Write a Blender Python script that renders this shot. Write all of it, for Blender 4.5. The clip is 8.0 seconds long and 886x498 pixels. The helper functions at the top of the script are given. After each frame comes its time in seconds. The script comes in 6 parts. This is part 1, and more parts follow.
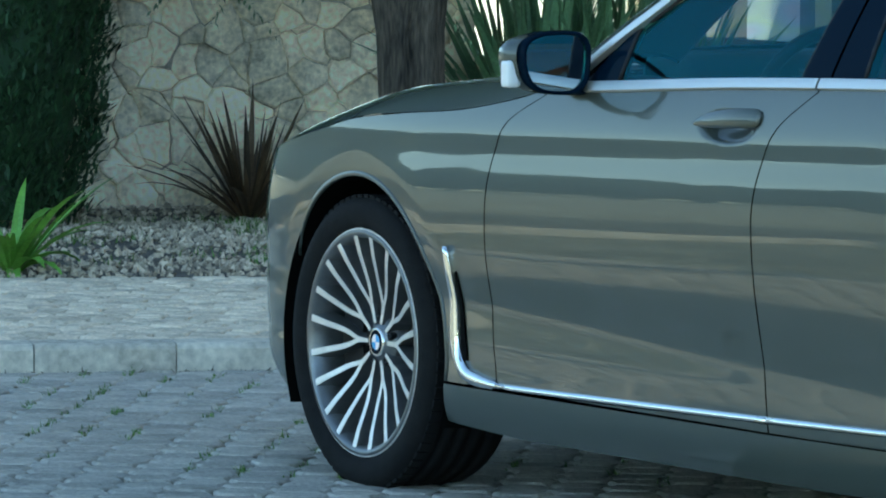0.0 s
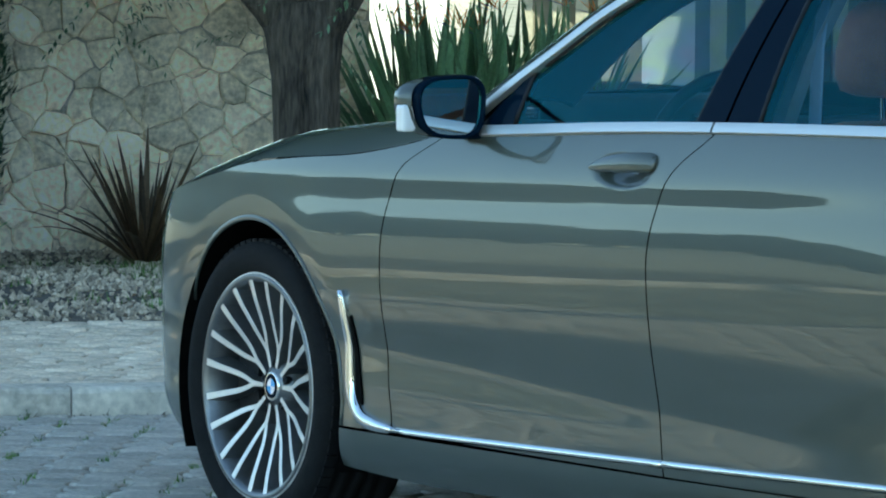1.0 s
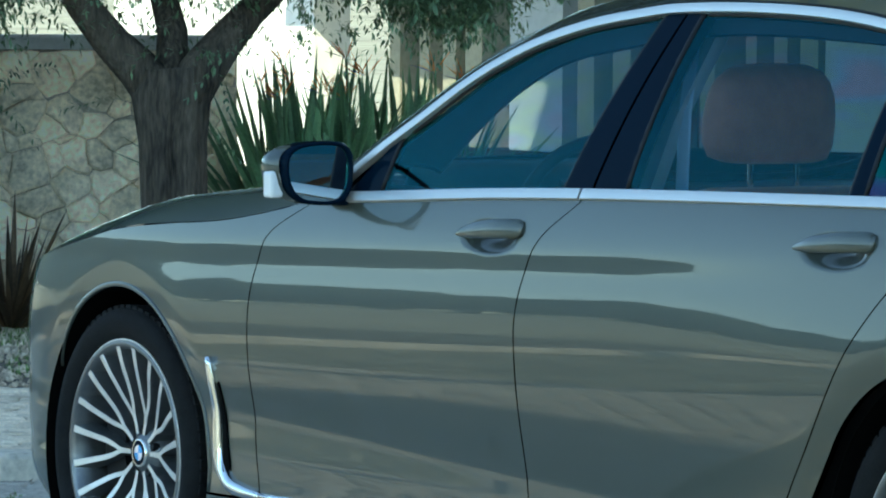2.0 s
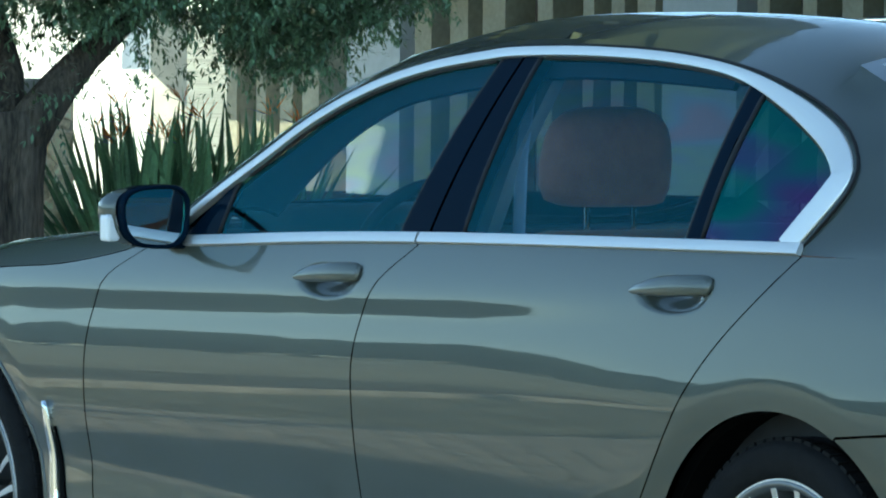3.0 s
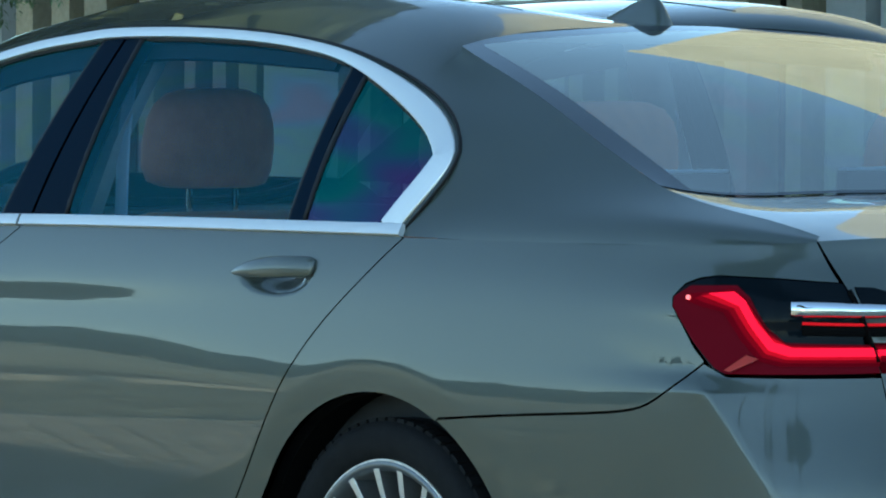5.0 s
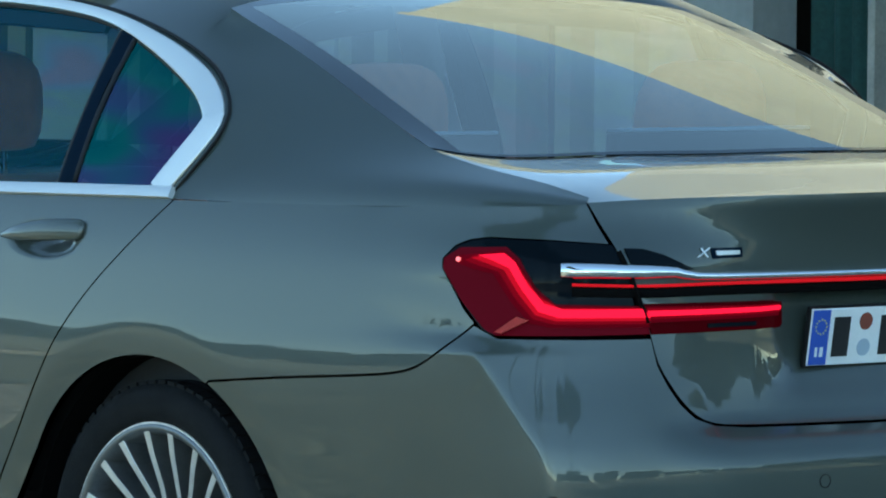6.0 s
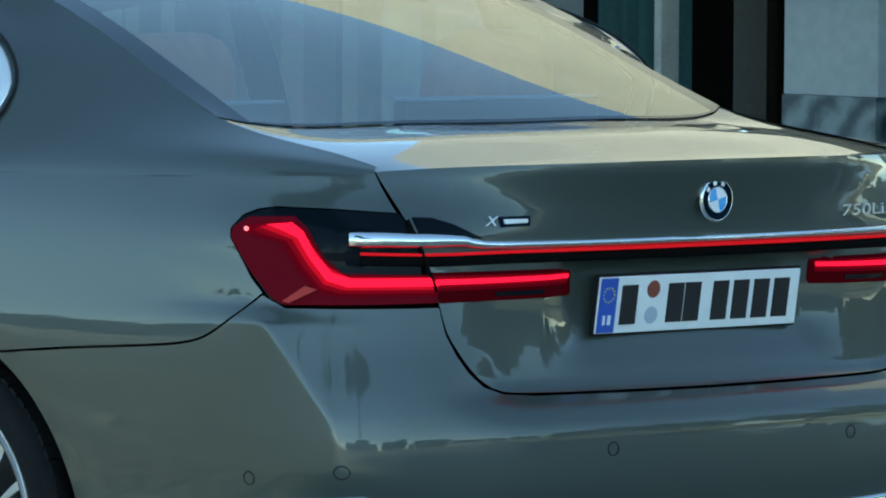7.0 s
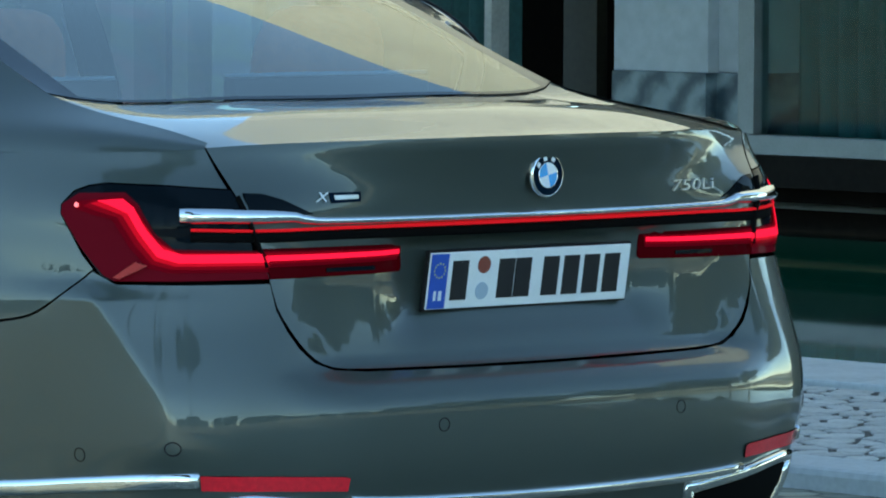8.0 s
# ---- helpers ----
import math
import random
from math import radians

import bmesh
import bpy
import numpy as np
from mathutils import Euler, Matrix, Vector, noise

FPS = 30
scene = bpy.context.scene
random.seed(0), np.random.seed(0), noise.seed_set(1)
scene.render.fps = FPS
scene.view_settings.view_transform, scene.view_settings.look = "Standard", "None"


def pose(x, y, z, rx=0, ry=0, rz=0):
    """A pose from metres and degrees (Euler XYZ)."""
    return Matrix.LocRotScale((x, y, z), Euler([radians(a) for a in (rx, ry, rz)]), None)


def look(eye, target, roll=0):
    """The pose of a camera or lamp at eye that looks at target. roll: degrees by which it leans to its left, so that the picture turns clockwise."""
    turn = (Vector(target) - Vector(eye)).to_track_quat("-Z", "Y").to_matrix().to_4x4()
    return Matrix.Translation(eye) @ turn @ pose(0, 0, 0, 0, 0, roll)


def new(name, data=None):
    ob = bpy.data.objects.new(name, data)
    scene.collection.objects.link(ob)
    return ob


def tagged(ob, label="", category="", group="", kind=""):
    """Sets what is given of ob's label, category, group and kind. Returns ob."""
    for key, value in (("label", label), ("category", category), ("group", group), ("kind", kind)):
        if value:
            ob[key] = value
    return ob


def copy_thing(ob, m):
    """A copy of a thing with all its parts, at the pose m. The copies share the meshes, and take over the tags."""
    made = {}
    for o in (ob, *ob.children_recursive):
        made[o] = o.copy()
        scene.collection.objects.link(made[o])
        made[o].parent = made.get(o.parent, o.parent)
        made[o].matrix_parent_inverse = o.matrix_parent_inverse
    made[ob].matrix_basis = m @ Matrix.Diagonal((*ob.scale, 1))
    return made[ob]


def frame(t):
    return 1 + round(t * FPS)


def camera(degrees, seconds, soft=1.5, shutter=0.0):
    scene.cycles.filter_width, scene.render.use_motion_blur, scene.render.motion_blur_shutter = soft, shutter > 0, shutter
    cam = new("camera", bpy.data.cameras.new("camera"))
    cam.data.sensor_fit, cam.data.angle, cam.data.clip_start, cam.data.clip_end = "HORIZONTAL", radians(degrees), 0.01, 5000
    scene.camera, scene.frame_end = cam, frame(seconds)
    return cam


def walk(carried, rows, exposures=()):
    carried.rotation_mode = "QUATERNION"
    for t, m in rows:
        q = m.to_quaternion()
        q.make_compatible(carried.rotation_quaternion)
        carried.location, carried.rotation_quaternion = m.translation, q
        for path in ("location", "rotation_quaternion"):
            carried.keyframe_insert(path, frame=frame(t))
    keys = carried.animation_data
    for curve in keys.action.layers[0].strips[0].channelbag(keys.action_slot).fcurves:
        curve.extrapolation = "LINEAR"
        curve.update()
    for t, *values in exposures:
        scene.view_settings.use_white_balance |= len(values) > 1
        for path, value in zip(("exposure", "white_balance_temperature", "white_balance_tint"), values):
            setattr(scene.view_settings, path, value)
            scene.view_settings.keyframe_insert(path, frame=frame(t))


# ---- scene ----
cam = camera(8.52, 8.0, soft=2.0)
EYE = (-9.005, 7.680, 1.502)
# seconds, heading from straight ahead of the car (to its left plus), pitch, lean
TURNS = [
    (0, -29.774, -3.819, 0.395),
    (0.5, -30.149, -3.675, 0.425),
    (1, -30.782, -3.387, 0.433),
    (1.5, -31.387, -3.054, 0.435),
    (3, -33.624, -2.309, 0.476),
    (3.5, -34.507, -2.239, 0.449),
    (4, -35.539, -2.219, 0.405),
    (5.5, -38.499, -2.639, 0.466),
    (6, -39.677, -2.807, 0.408),
    (6.5, -40.764, -2.971, 0.386),
    (7, -41.723, -3.091, 0.345),
    (7.5, -42.648, -3.196, 0.315),
    (8, -43.358, -3.314, 0.327),
]
walk(cam, [(t, pose(*EYE, 90 + pitch, 0, yaw - 90) @ pose(0, 0, 0, 0, 0, roll)) for t, yaw, pitch, roll in TURNS],
     exposures=[(0.0, 1.72, 7000, -12), (8.0, 1.72, 7000, -12)])

# ---- sky and sun ----
SUN_UP, SUN_AZ = 38.0, 120.0     # degrees; azimuth counter-clockwise from +x: from beyond the tall pines
world = bpy.data.worlds.new("sky")
scene.world = world
world.use_nodes = True
wn = world.node_tree
sky = wn.nodes.new("ShaderNodeTexSky")
sky.sky_type, sky.sun_disc = "NISHITA", False
sky.sun_elevation, sky.sun_rotation = radians(SUN_UP), radians(90 - SUN_AZ)
sky.altitude, sky.air_density, sky.dust_density, sky.ozone_density = 2000, .8, .05, 1.6
wn.nodes["Background"].inputs["Strength"].default_value = 0.15
wn.links.new(sky.outputs[0], wn.nodes["Background"].inputs["Color"])
sun_data = bpy.data.lights.new("sun", "SUN")
sun_data.energy, sun_data.angle, sun_data.color = 2.7, radians(0.5), (1.0, .95, .86)
sun = new("sun", sun_data)
a, b = radians(SUN_AZ), radians(SUN_UP)
sun.matrix_world = look((math.cos(a) * math.cos(b) * 60, math.sin(a) * math.cos(b) * 60, math.sin(b) * 60), (0, 0, 0))


# ---- materials ----
def mat(name, colour, rough=.5, metal=0.0, coat=0.0, noise_scale=0.0, amount=.15, bump=0.0, fine=0.0, emit=None, strength=0.0, alpha=1.0, spec=.5, transmission=0.0, island=0.0):
    """A procedural surface: base colour broken up at two scales, with fine relief."""
    m = bpy.data.materials.new(name)
    m.use_nodes = True
    t = m.node_tree
    p = t.nodes["Principled BSDF"]
    p.inputs["Base Color"].default_value = (*colour, 1)
    p.inputs["Roughness"].default_value = rough
    p.inputs["Metallic"].default_value = metal
    p.inputs["Coat Weight"].default_value = coat
    p.inputs["Coat Roughness"].default_value = .02
    p.inputs["Specular IOR Level"].default_value = spec
    p.inputs["Transmission Weight"].default_value = transmission
    p.inputs["Alpha"].default_value = alpha
    if emit:
        p.inputs["Emission Color"].default_value = (*emit, 1)
        p.inputs["Emission Strength"].default_value = strength
    if noise_scale:
        co = t.nodes.new("ShaderNodeTexCoord")
        big, small = t.nodes.new("ShaderNodeTexNoise"), t.nodes.new("ShaderNodeTexNoise")
        big.inputs["Scale"].default_value, small.inputs["Scale"].default_value = noise_scale, noise_scale * 9
        big.inputs["Detail"].default_value, small.inputs["Detail"].default_value = 4, 6
        add = t.nodes.new("ShaderNodeMath")
        add.operation = "ADD"
        for n, k in ((big, 0), (small, 1)):
            t.links.new(co.outputs["Object"], n.inputs["Vector"])
            t.links.new(n.outputs["Fac"], add.inputs[k])
        last = add.outputs[0]
        lo, hi = 1 - 2 * amount, 1 + 2 * amount
        if island:
            info = t.nodes.new("ShaderNodeObjectInfo")
            geo = t.nodes.new("ShaderNodeNewGeometry")
            s1 = t.nodes.new("ShaderNodeMath")
            s1.operation = "ADD"
            t.links.new(info.outputs["Random"], s1.inputs[0])
            t.links.new(geo.outputs["Random Per Island"], s1.inputs[1])
            s2 = t.nodes.new("ShaderNodeMath")
            s2.operation = "FRACT"
            t.links.new(s1.outputs[0], s2.inputs[0])
            s3 = t.nodes.new("ShaderNodeMath")
            s3.operation = "MULTIPLY_ADD"
            s3.inputs[1].default_value, s3.inputs[2].default_value = island, -island / 2
            t.links.new(s2.outputs[0], s3.inputs[0])
            s4 = t.nodes.new("ShaderNodeMath")
            s4.operation = "ADD"
            t.links.new(last, s4.inputs[0])
            t.links.new(s3.outputs[0], s4.inputs[1])
            last = s4.outputs[0]
        mr = t.nodes.new("ShaderNodeMapRange")
        mr.inputs["From Min"].default_value, mr.inputs["From Max"].default_value = .6, 1.4
        mr.inputs["To Min"].default_value, mr.inputs["To Max"].default_value = lo, hi
        t.links.new(last, mr.inputs["Value"])
        mul = t.nodes.new("ShaderNodeMix")
        mul.data_type, mul.blend_type = "RGBA", "MULTIPLY"
        mul.inputs["Factor"].default_value = 1
        mul.inputs["A"].default_value = (*colour, 1)
        t.links.new(mr.outputs[0], mul.inputs["B"])
        t.links.new(mul.outputs["Result"], p.inputs["Base Color"])
        if bump:
            fn = t.nodes.new("ShaderNodeTexNoise")
            fn.inputs["Scale"].default_value, fn.inputs["Detail"].default_value = fine or noise_scale * 20, 5
            t.links.new(co.outputs["Object"], fn.inputs["Vector"])
            bp = t.nodes.new("ShaderNodeBump")
            bp.inputs["Strength"].default_value, bp.inputs["Distance"].default_value = bump, .01
            t.links.new(fn.outputs["Fac"], bp.inputs["Height"])
            t.links.new(bp.outputs[0], p.inputs["Normal"])
    return m


paint = mat("grey_paint", (.048, .060, .052), .42, .25, 1.0, 900, .03)
paint.node_tree.nodes["Principled BSDF"].inputs["Coat IOR"].default_value = 1.45
chrome = mat("chrome", (.80, .81, .82), .07, 1.0)
satin = mat("satin_metal", (.68, .67, .65), .40, .85)
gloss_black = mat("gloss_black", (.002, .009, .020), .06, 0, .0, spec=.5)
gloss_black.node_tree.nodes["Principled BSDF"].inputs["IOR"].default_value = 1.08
border_black = mat("printed_glass_border", (.012, .015, .018), .04, 0, .0, spec=.5)
border_black.node_tree.nodes["Principled BSDF"].inputs["IOR"].default_value = 1.9
rubber = mat("rubber", (.011, .011, .0115), .8, 0, 0, 30, .2, .25, 400, spec=.12)
trim_black = mat("black_plastic", (.008, .008, .009), .5, 0, 0, 60, .15, spec=.2)
void = mat("underbody_and_shade_black", (.004, .004, .004), .9, spec=.05)
alloy_face = mat("machined_alloy", (.74, .71, .68), .42, .65, .2, 40, .05)
alloy_grey = mat("grey_alloy", (.17, .175, .18), .34, .7, .3, 40, .1)
disc_steel = mat("brake_steel", (.30, .29, .28), .35, 1.0, 0, 60, .15)
red_lens = mat("red_lens", (.075, .004, .010), .15, 0, .0, emit=(1.0, .008, .04), strength=.010, spec=.15)
dark_red_lens = mat("dark_red_lens", (.03, .001, .003), .12, 0, .0, emit=(1.0, .006, .03), strength=.006, spec=.15)
halo_red = mat("lit_inner_lens", (.10, .001, .006), .3, 0, .0, emit=(1.0, .006, .05), strength=.014, spec=.08)
glow_red = mat("glowing_red", (.3, .004, .012), .4, 0, .0, spec=.1, emit=(1.0, .006, .05), strength=.46)
line_red = mat("thin_red_line", (.3, .004, .012), .4, 0, .0, spec=.1, emit=(1.0, .015, .03), strength=.14)
edge_red = mat("pale_red_facet", (.42, .04, .035), .4, spec=.1)
spot_glow = mat("hot_spot", (.6, .1, .1), .4, emit=(1.0, .15, .2), strength=.6)
soft_red = [mat("lit_lens", (.10, .001, .006), .3, spec=.08, emit=(1.0, .005, .035), strength=k) for k in (.045, .16)]
smoked = mat("smoked_lens", (.004, .007, .010), .06, 0, .0, spec=.22)
for k in (red_lens, dark_red_lens, halo_red, glow_red, line_red, *soft_red):
    k.node_tree.nodes["Principled BSDF"].inputs["IOR"].default_value = 1.06
smoked.node_tree.nodes["Principled BSDF"].inputs["IOR"].default_value = 1.2
reflector_red = mat("red_reflector", (.75, .012, .03), .15, 0, .6, 90, .1)
lamp_clear = mat("headlamp_lens", (.55, .58, .60), .06, .5, 1.0, 14, .35)
leather = mat("tan_leather", (.62, .21, .09), .5, 0, 0, 25, .1, .15, 300)
dark_leather = mat("dark_leather", (.02, .022, .025), .5, 0, 0, 25, .1, spec=.2)
dark_trim = mat("dark_trim", (.030, .040, .055), .8, 0, 0, 25, .06)
headliner = mat("grey_headliner", (.35, .35, .34), .9, 0, 0, 25, .06)
plate_white = mat("plate_white", (.78, .78, .76), .4, 0, .2, 30, .03)
plate_blue = mat("plate_blue", (.02, .08, .42), .4, 0, .2)
plate_ink = mat("plate_ink", (.01, .01, .012), .45)
badge_blue = mat("badge_blue", (.05, .35, .75), .2, 0, .6)
badge_white = mat("badge_white", (.8, .82, .84), .2, 0, .6)
seal_red = mat("seal_red", (.22, .05, .03), .5)
seal_grey = mat("seal_grey", (.38, .45, .52), .4)


def glass_material(name, tint, straight, sheen=(1, 1, 1), hues=(), scale=2.0, sheens=()):
    """Thin glass: a clear tint, and a mirror that grows from its straight-on share towards grazing angles."""
    m = bpy.data.materials.new(name)
    m.use_nodes = True
    t = m.node_tree
    out = t.nodes["Material Output"]
    t.nodes.remove(t.nodes["Principled BSDF"])
    tr, gl, mix, lw = (t.nodes.new("ShaderNode" + k) for k in ("BsdfTransparent", "BsdfGlossy", "MixShader", "LayerWeight"))
    tr.inputs["Color"].default_value = (*tint, 1)
    gl.inputs["Roughness"].default_value = 0.0
    gl.inputs["Color"].default_value = (*sheen, 1)
    lw.inputs["Blend"].default_value = .5
    pw, sc = t.nodes.new("ShaderNodeMath"), t.nodes.new("ShaderNodeMath")
    pw.operation, sc.operation = "POWER", "MULTIPLY_ADD"
    pw.inputs[1].default_value = 5
    sc.inputs[1].default_value, sc.inputs[2].default_value = 1 - straight, straight
    t.links.new(lw.outputs["Facing"], pw.inputs[0])
    t.links.new(pw.outputs[0], sc.inputs[0])
    t.links.new(sc.outputs[0], mix.inputs[0])
    t.links.new(tr.outputs[0], mix.inputs[1])
    t.links.new(gl.outputs[0], mix.inputs[2])
    t.links.new(mix.outputs[0], out.inputs["Surface"])
    # soft clouds of colour, painted into the glass tint and the reflected sheen
    for shades, target in ((hues, tr), (sheens, gl)):
        if shades:
            co, mp, nz, ramp = (t.nodes.new("ShaderNode" + k) for k in ("TexCoord", "Mapping", "TexNoise", "ValToRGB"))
            mp.inputs["Rotation"].default_value = (0, radians(-35), 0)
            mp.inputs["Scale"].default_value = (scale, scale, scale * 3)
            nz.inputs["Scale"].default_value, nz.inputs["Detail"].default_value = 1.0, 1.5
            t.links.new(co.outputs["Object"], mp.inputs[0])
            t.links.new(mp.outputs[0], nz.inputs["Vector"])
            t.links.new(nz.outputs["Fac"], ramp.inputs[0])
            els = ramp.color_ramp.elements
            els[0].position, els[1].position = .30, .70
            els[0].color, els[1].color = (*shades[0], 1), (*shades[-1], 1)
            for k, q in enumerate(shades[1:-1]):
                els.new(.30 + .40 * (k + 1) / (len(shades) - 1)).color = (*q, 1)
            t.links.new(ramp.outputs[0], target.inputs["Color"])
    return m


# side reflections are coloured teal; the quarter window's sheen is a painted ramp
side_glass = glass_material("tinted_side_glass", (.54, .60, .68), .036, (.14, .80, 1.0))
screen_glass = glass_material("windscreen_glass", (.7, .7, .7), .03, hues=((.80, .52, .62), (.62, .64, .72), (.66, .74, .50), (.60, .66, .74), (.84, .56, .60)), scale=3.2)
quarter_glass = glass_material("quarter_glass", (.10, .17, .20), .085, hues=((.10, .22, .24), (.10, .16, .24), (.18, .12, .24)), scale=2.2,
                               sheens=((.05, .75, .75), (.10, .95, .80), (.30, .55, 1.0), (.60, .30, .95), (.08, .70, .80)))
rear_glass = glass_material("tinted_rear_glass", (.55, .65, .70), .30, (1, 1, .92))


# ---- the car's form: x forward from the rear axle, y to its left, z up ----
def spline(xs, ys):
    """A natural cubic through the knots, as a function that also takes arrays."""
    xs, ys = np.array(xs, float), np.array(ys, float)
    n, h = len(xs), np.diff(xs)
    a, b = np.zeros((n, n)), np.zeros(n)
    a[0, 0] = a[-1, -1] = 1
    for i in range(1, n - 1):
        a[i, i - 1:i + 2] = h[i - 1], 2 * (h[i - 1] + h[i]), h[i]
        b[i] = 6 * ((ys[i + 1] - ys[i]) / h[i] - (ys[i] - ys[i - 1]) / h[i - 1])
    m = np.linalg.solve(a, b)

    def f(x):
        x = np.clip(x, xs[0], xs[-1])
        i = np.clip(np.searchsorted(xs, x) - 1, 0, n - 2)
        l, r, d = xs[i + 1] - x, x - xs[i], h[i]
        return (m[i] * l ** 3 + m[i + 1] * r ** 3) / (6 * d) + (ys[i] / d - m[i] * d / 6) * l + (ys[i + 1] / d - m[i + 1] * d / 6) * r
    return f


# the plan outline at waist height, from the nose's centre round the left flank to the tail's centre
PLAN = [(4.14, 0), (4.12, .34), (4.045, .62), (3.87, .82), (3.50, .912), (3.0, .938), (2.4, .943), (1.6, .950), (.8, .953), (.2, .951), (-.2, .938),
        (-.55, .914), (-.82, .872), (-.98, .785), (-1.065, .64), (-1.105, .42), (-1.122, .2), (-1.126, 0)]
ALL = [(x, -y) for x, y in PLAN[3:0:-1]] + PLAN + [(x, -y) for x, y in PLAN[-2:-9:-1]]
plan_px, plan_py = np.array(ALL).T
chord = np.concatenate([[0], np.cumsum(np.hypot(np.diff(plan_px), np.diff(plan_py)))])
chord -= chord[2 + len(PLAN)] - 6.5298   # so counted that the tail's middle lies at 6.5298
plan_x, plan_y = spline(chord, plan_px), spline(chord, plan_py)
SMAX, S0 = 6.5298, float(chord[3])
# tilt of the flank's face, degrees upward, summed to its depth
tz = np.linspace(.15, 1.1, 400)
tilt = np.interp(tz, [.15, .22, .28, .32, .36, .395, .403, .411, .43, .5, .6, .7, .75, .77, .78, .80, .82, .84, .86, .875, .887, .897, .907, .918, .94, .98, 1.02, 1.1],
                 [-40, -25, -6, -1, .2, -.4, -2.2, -6.2, -6.9, -6.4, -4.2, -1.7, .6, 1.7, 2.4, 3.9, 5.5, 6.6, 7, 6.4, 4.2, 3.4, 3.6, 6, 10, 14, 18, 24])
tilt = np.convolve(np.pad(tilt, 4, "edge"), np.ones(9) / 9, "valid")
depth = np.cumsum(np.tan(np.radians(tilt))) * (tz[1] - tz[0])
depth -= depth[np.argmin(abs(tz - .80))]
# towards the tail the crease dies out
tilt_r = spline([.15, .22, .30, .38, .44, .5, .6, .7, .735, .755, .78, .82, .88, .94, .98, 1.02, 1.1], [-40, -25, -6, -6, -6.5, -6, -4.2, -1.8, .2, 2.3, 5.2, 7, 7.6, 9.8, 14, 19, 26])(tz)
depth_r = np.cumsum(np.tan(np.radians(tilt_r))) * (tz[1] - tz[0])
depth_r -= depth_r[np.argmin(abs(tz - .80))]
tail = spline([.15, .22, .3, .38, .45, .52, .58, .615, .645, .665, .70, .76, .85, .93, .98, 1.03, 1.06, 1.1],
              [.14, .075, .01, -.045, -.075, -.086, -.0868, -.081, -.053, -.022, -.004, .004, .008, .002, -.008, -.025, -.038, -.036])
# near its corners the bumper has no ledge under the boot lid
tail_c = spline([.15, .22, .3, .38, .45, .52, .60, .64, .70, .76, .85, .93, .98, 1.03, 1.06, 1.1], [.14, .075, .015, -.035, -.052, -.058, -.0575, -.052, -.037, -.020, -.004, .002, -.008, -.025, -.038, -.036])
nose = spline([.15, .25, .4, .55, .65, .75, .82, .9, 1.0, 1.1], [.10, .02, -.01, 0, .02, .05, .10, .22, .5, .8])


def ease(x, a, b):
    t = np.clip((x - a) / (b - a), 0, 1)
    return t * t * (3 - 2 * t)


def body(s, z, mirror=1):
    """A point of the lower body at the length s along the outline and the height z."""
    e = 1e-3
    x, y = plan_x(s), plan_y(s)
    dx, dy = plan_x(s + e) - plan_x(s - e), plan_y(s + e) - plan_y(s - e)
    n = np.hypot(dx, dy)
    nx, ny = -dy / n, dx / n   # inward
    # the crease through the door handles climbs towards the tail
    # and a lower one, above the sill, climbs towards the nose
    side = np.interp(z + .030 * (x - .9) * ease(z, .52, .74) - .036 * (x - .8) * (1 - ease(z, .46, .60)) * ease(z, .28, .36), tz, depth)
    side = side + (np.interp(z, tz, depth_r) - side) * ease(-x, -1.15, -.25)
    wr, wf = ease(s, SMAX - 1.25 + .19 * (1 - ease(z, .80, .90)), SMAX - .72 + .04 * (1 - ease(z, .80, .90))), 1 - ease(s, S0 + .55, S0 + 1.25)
    wr = wr * (1 - ease(s, SMAX + .72, SMAX + 1.25))
    d = side * (1 - wr) * (1 - wf) + (tail(z) + (tail_c(z) - tail(z)) * ease(abs(s - SMAX), .46, .66)) * wr + nose(z) * wf
    # the corners of the boot draw in towards the top
    d = d + .10 * ease(z, .93, 1.09) * (np.exp(-((s - SMAX + .72) / .30) ** 2) + np.exp(-((s - SMAX - .72) / .30) ** 2))
    # a crease runs from the rear lamp down the bumper's corner
    for u in (s, 2 * SMAX - s):
        q = np.sqrt((u - np.interp(z, [.50, .57, .63, .68, .725, .774, .82], [5.735, 5.729, 5.715, 5.685, 5.653, 5.616, 5.573])) ** 2 + .009 ** 2)
        d = d - .021 * np.exp(-q / .085) * ease(z, .44, .54) * (1 - ease(z, .79, .835))
    # the boot lid is hollowed round the number plate
    d = d + .034 * ease(z, .68, .77) * (1 - ease(z, .892, .914)) * (1 - ease(abs(s - SMAX), .27, .40))
    # bowls behind the door handles
    for hx, hz in ((1.583, .928), (.340, .952)):
        q = ((x - hx) / .125) ** 2 + ((z - hz) / .040) ** 2
        d = d + .028 * np.clip(1 - q, 0, 1) ** 2
    # round the wheel arches a flat lip turns in towards the opening, with a crisp outer edge
    for ax in (0.0, 3.21):
        k = .458 - np.hypot(x - ax, z - .345)
        d = d + .105 * (k + np.sqrt(k * k + .010 ** 2)) / 2 * (1 - wr)
    return np.array([x + nx * d, (y + ny * d) * mirror, z])


# ---- making meshes ----
def part(name, bm, material, parent=None, label="", smooth=False):
    """Links a bmesh as one mesh object, under a thing or a part."""
    me = bpy.data.meshes.new(name)
    bm.normal_update()
    bm.to_mesh(me)
    bm.free()
    if smooth:
        for f in me.polygons:
            f.use_smooth = True
    me.materials.append(material)
    ob = new(name, me)
    if parent:
        ob.parent = parent
    if label:
        ob["label"] = label
    return ob


def thing(name, label, category, group="", at=(0, 0, 0), kind=""):
    ob = new(name)
    ob.location = at
    ob.empty_display_size = .1
    return tagged(ob, label, category, group, kind)


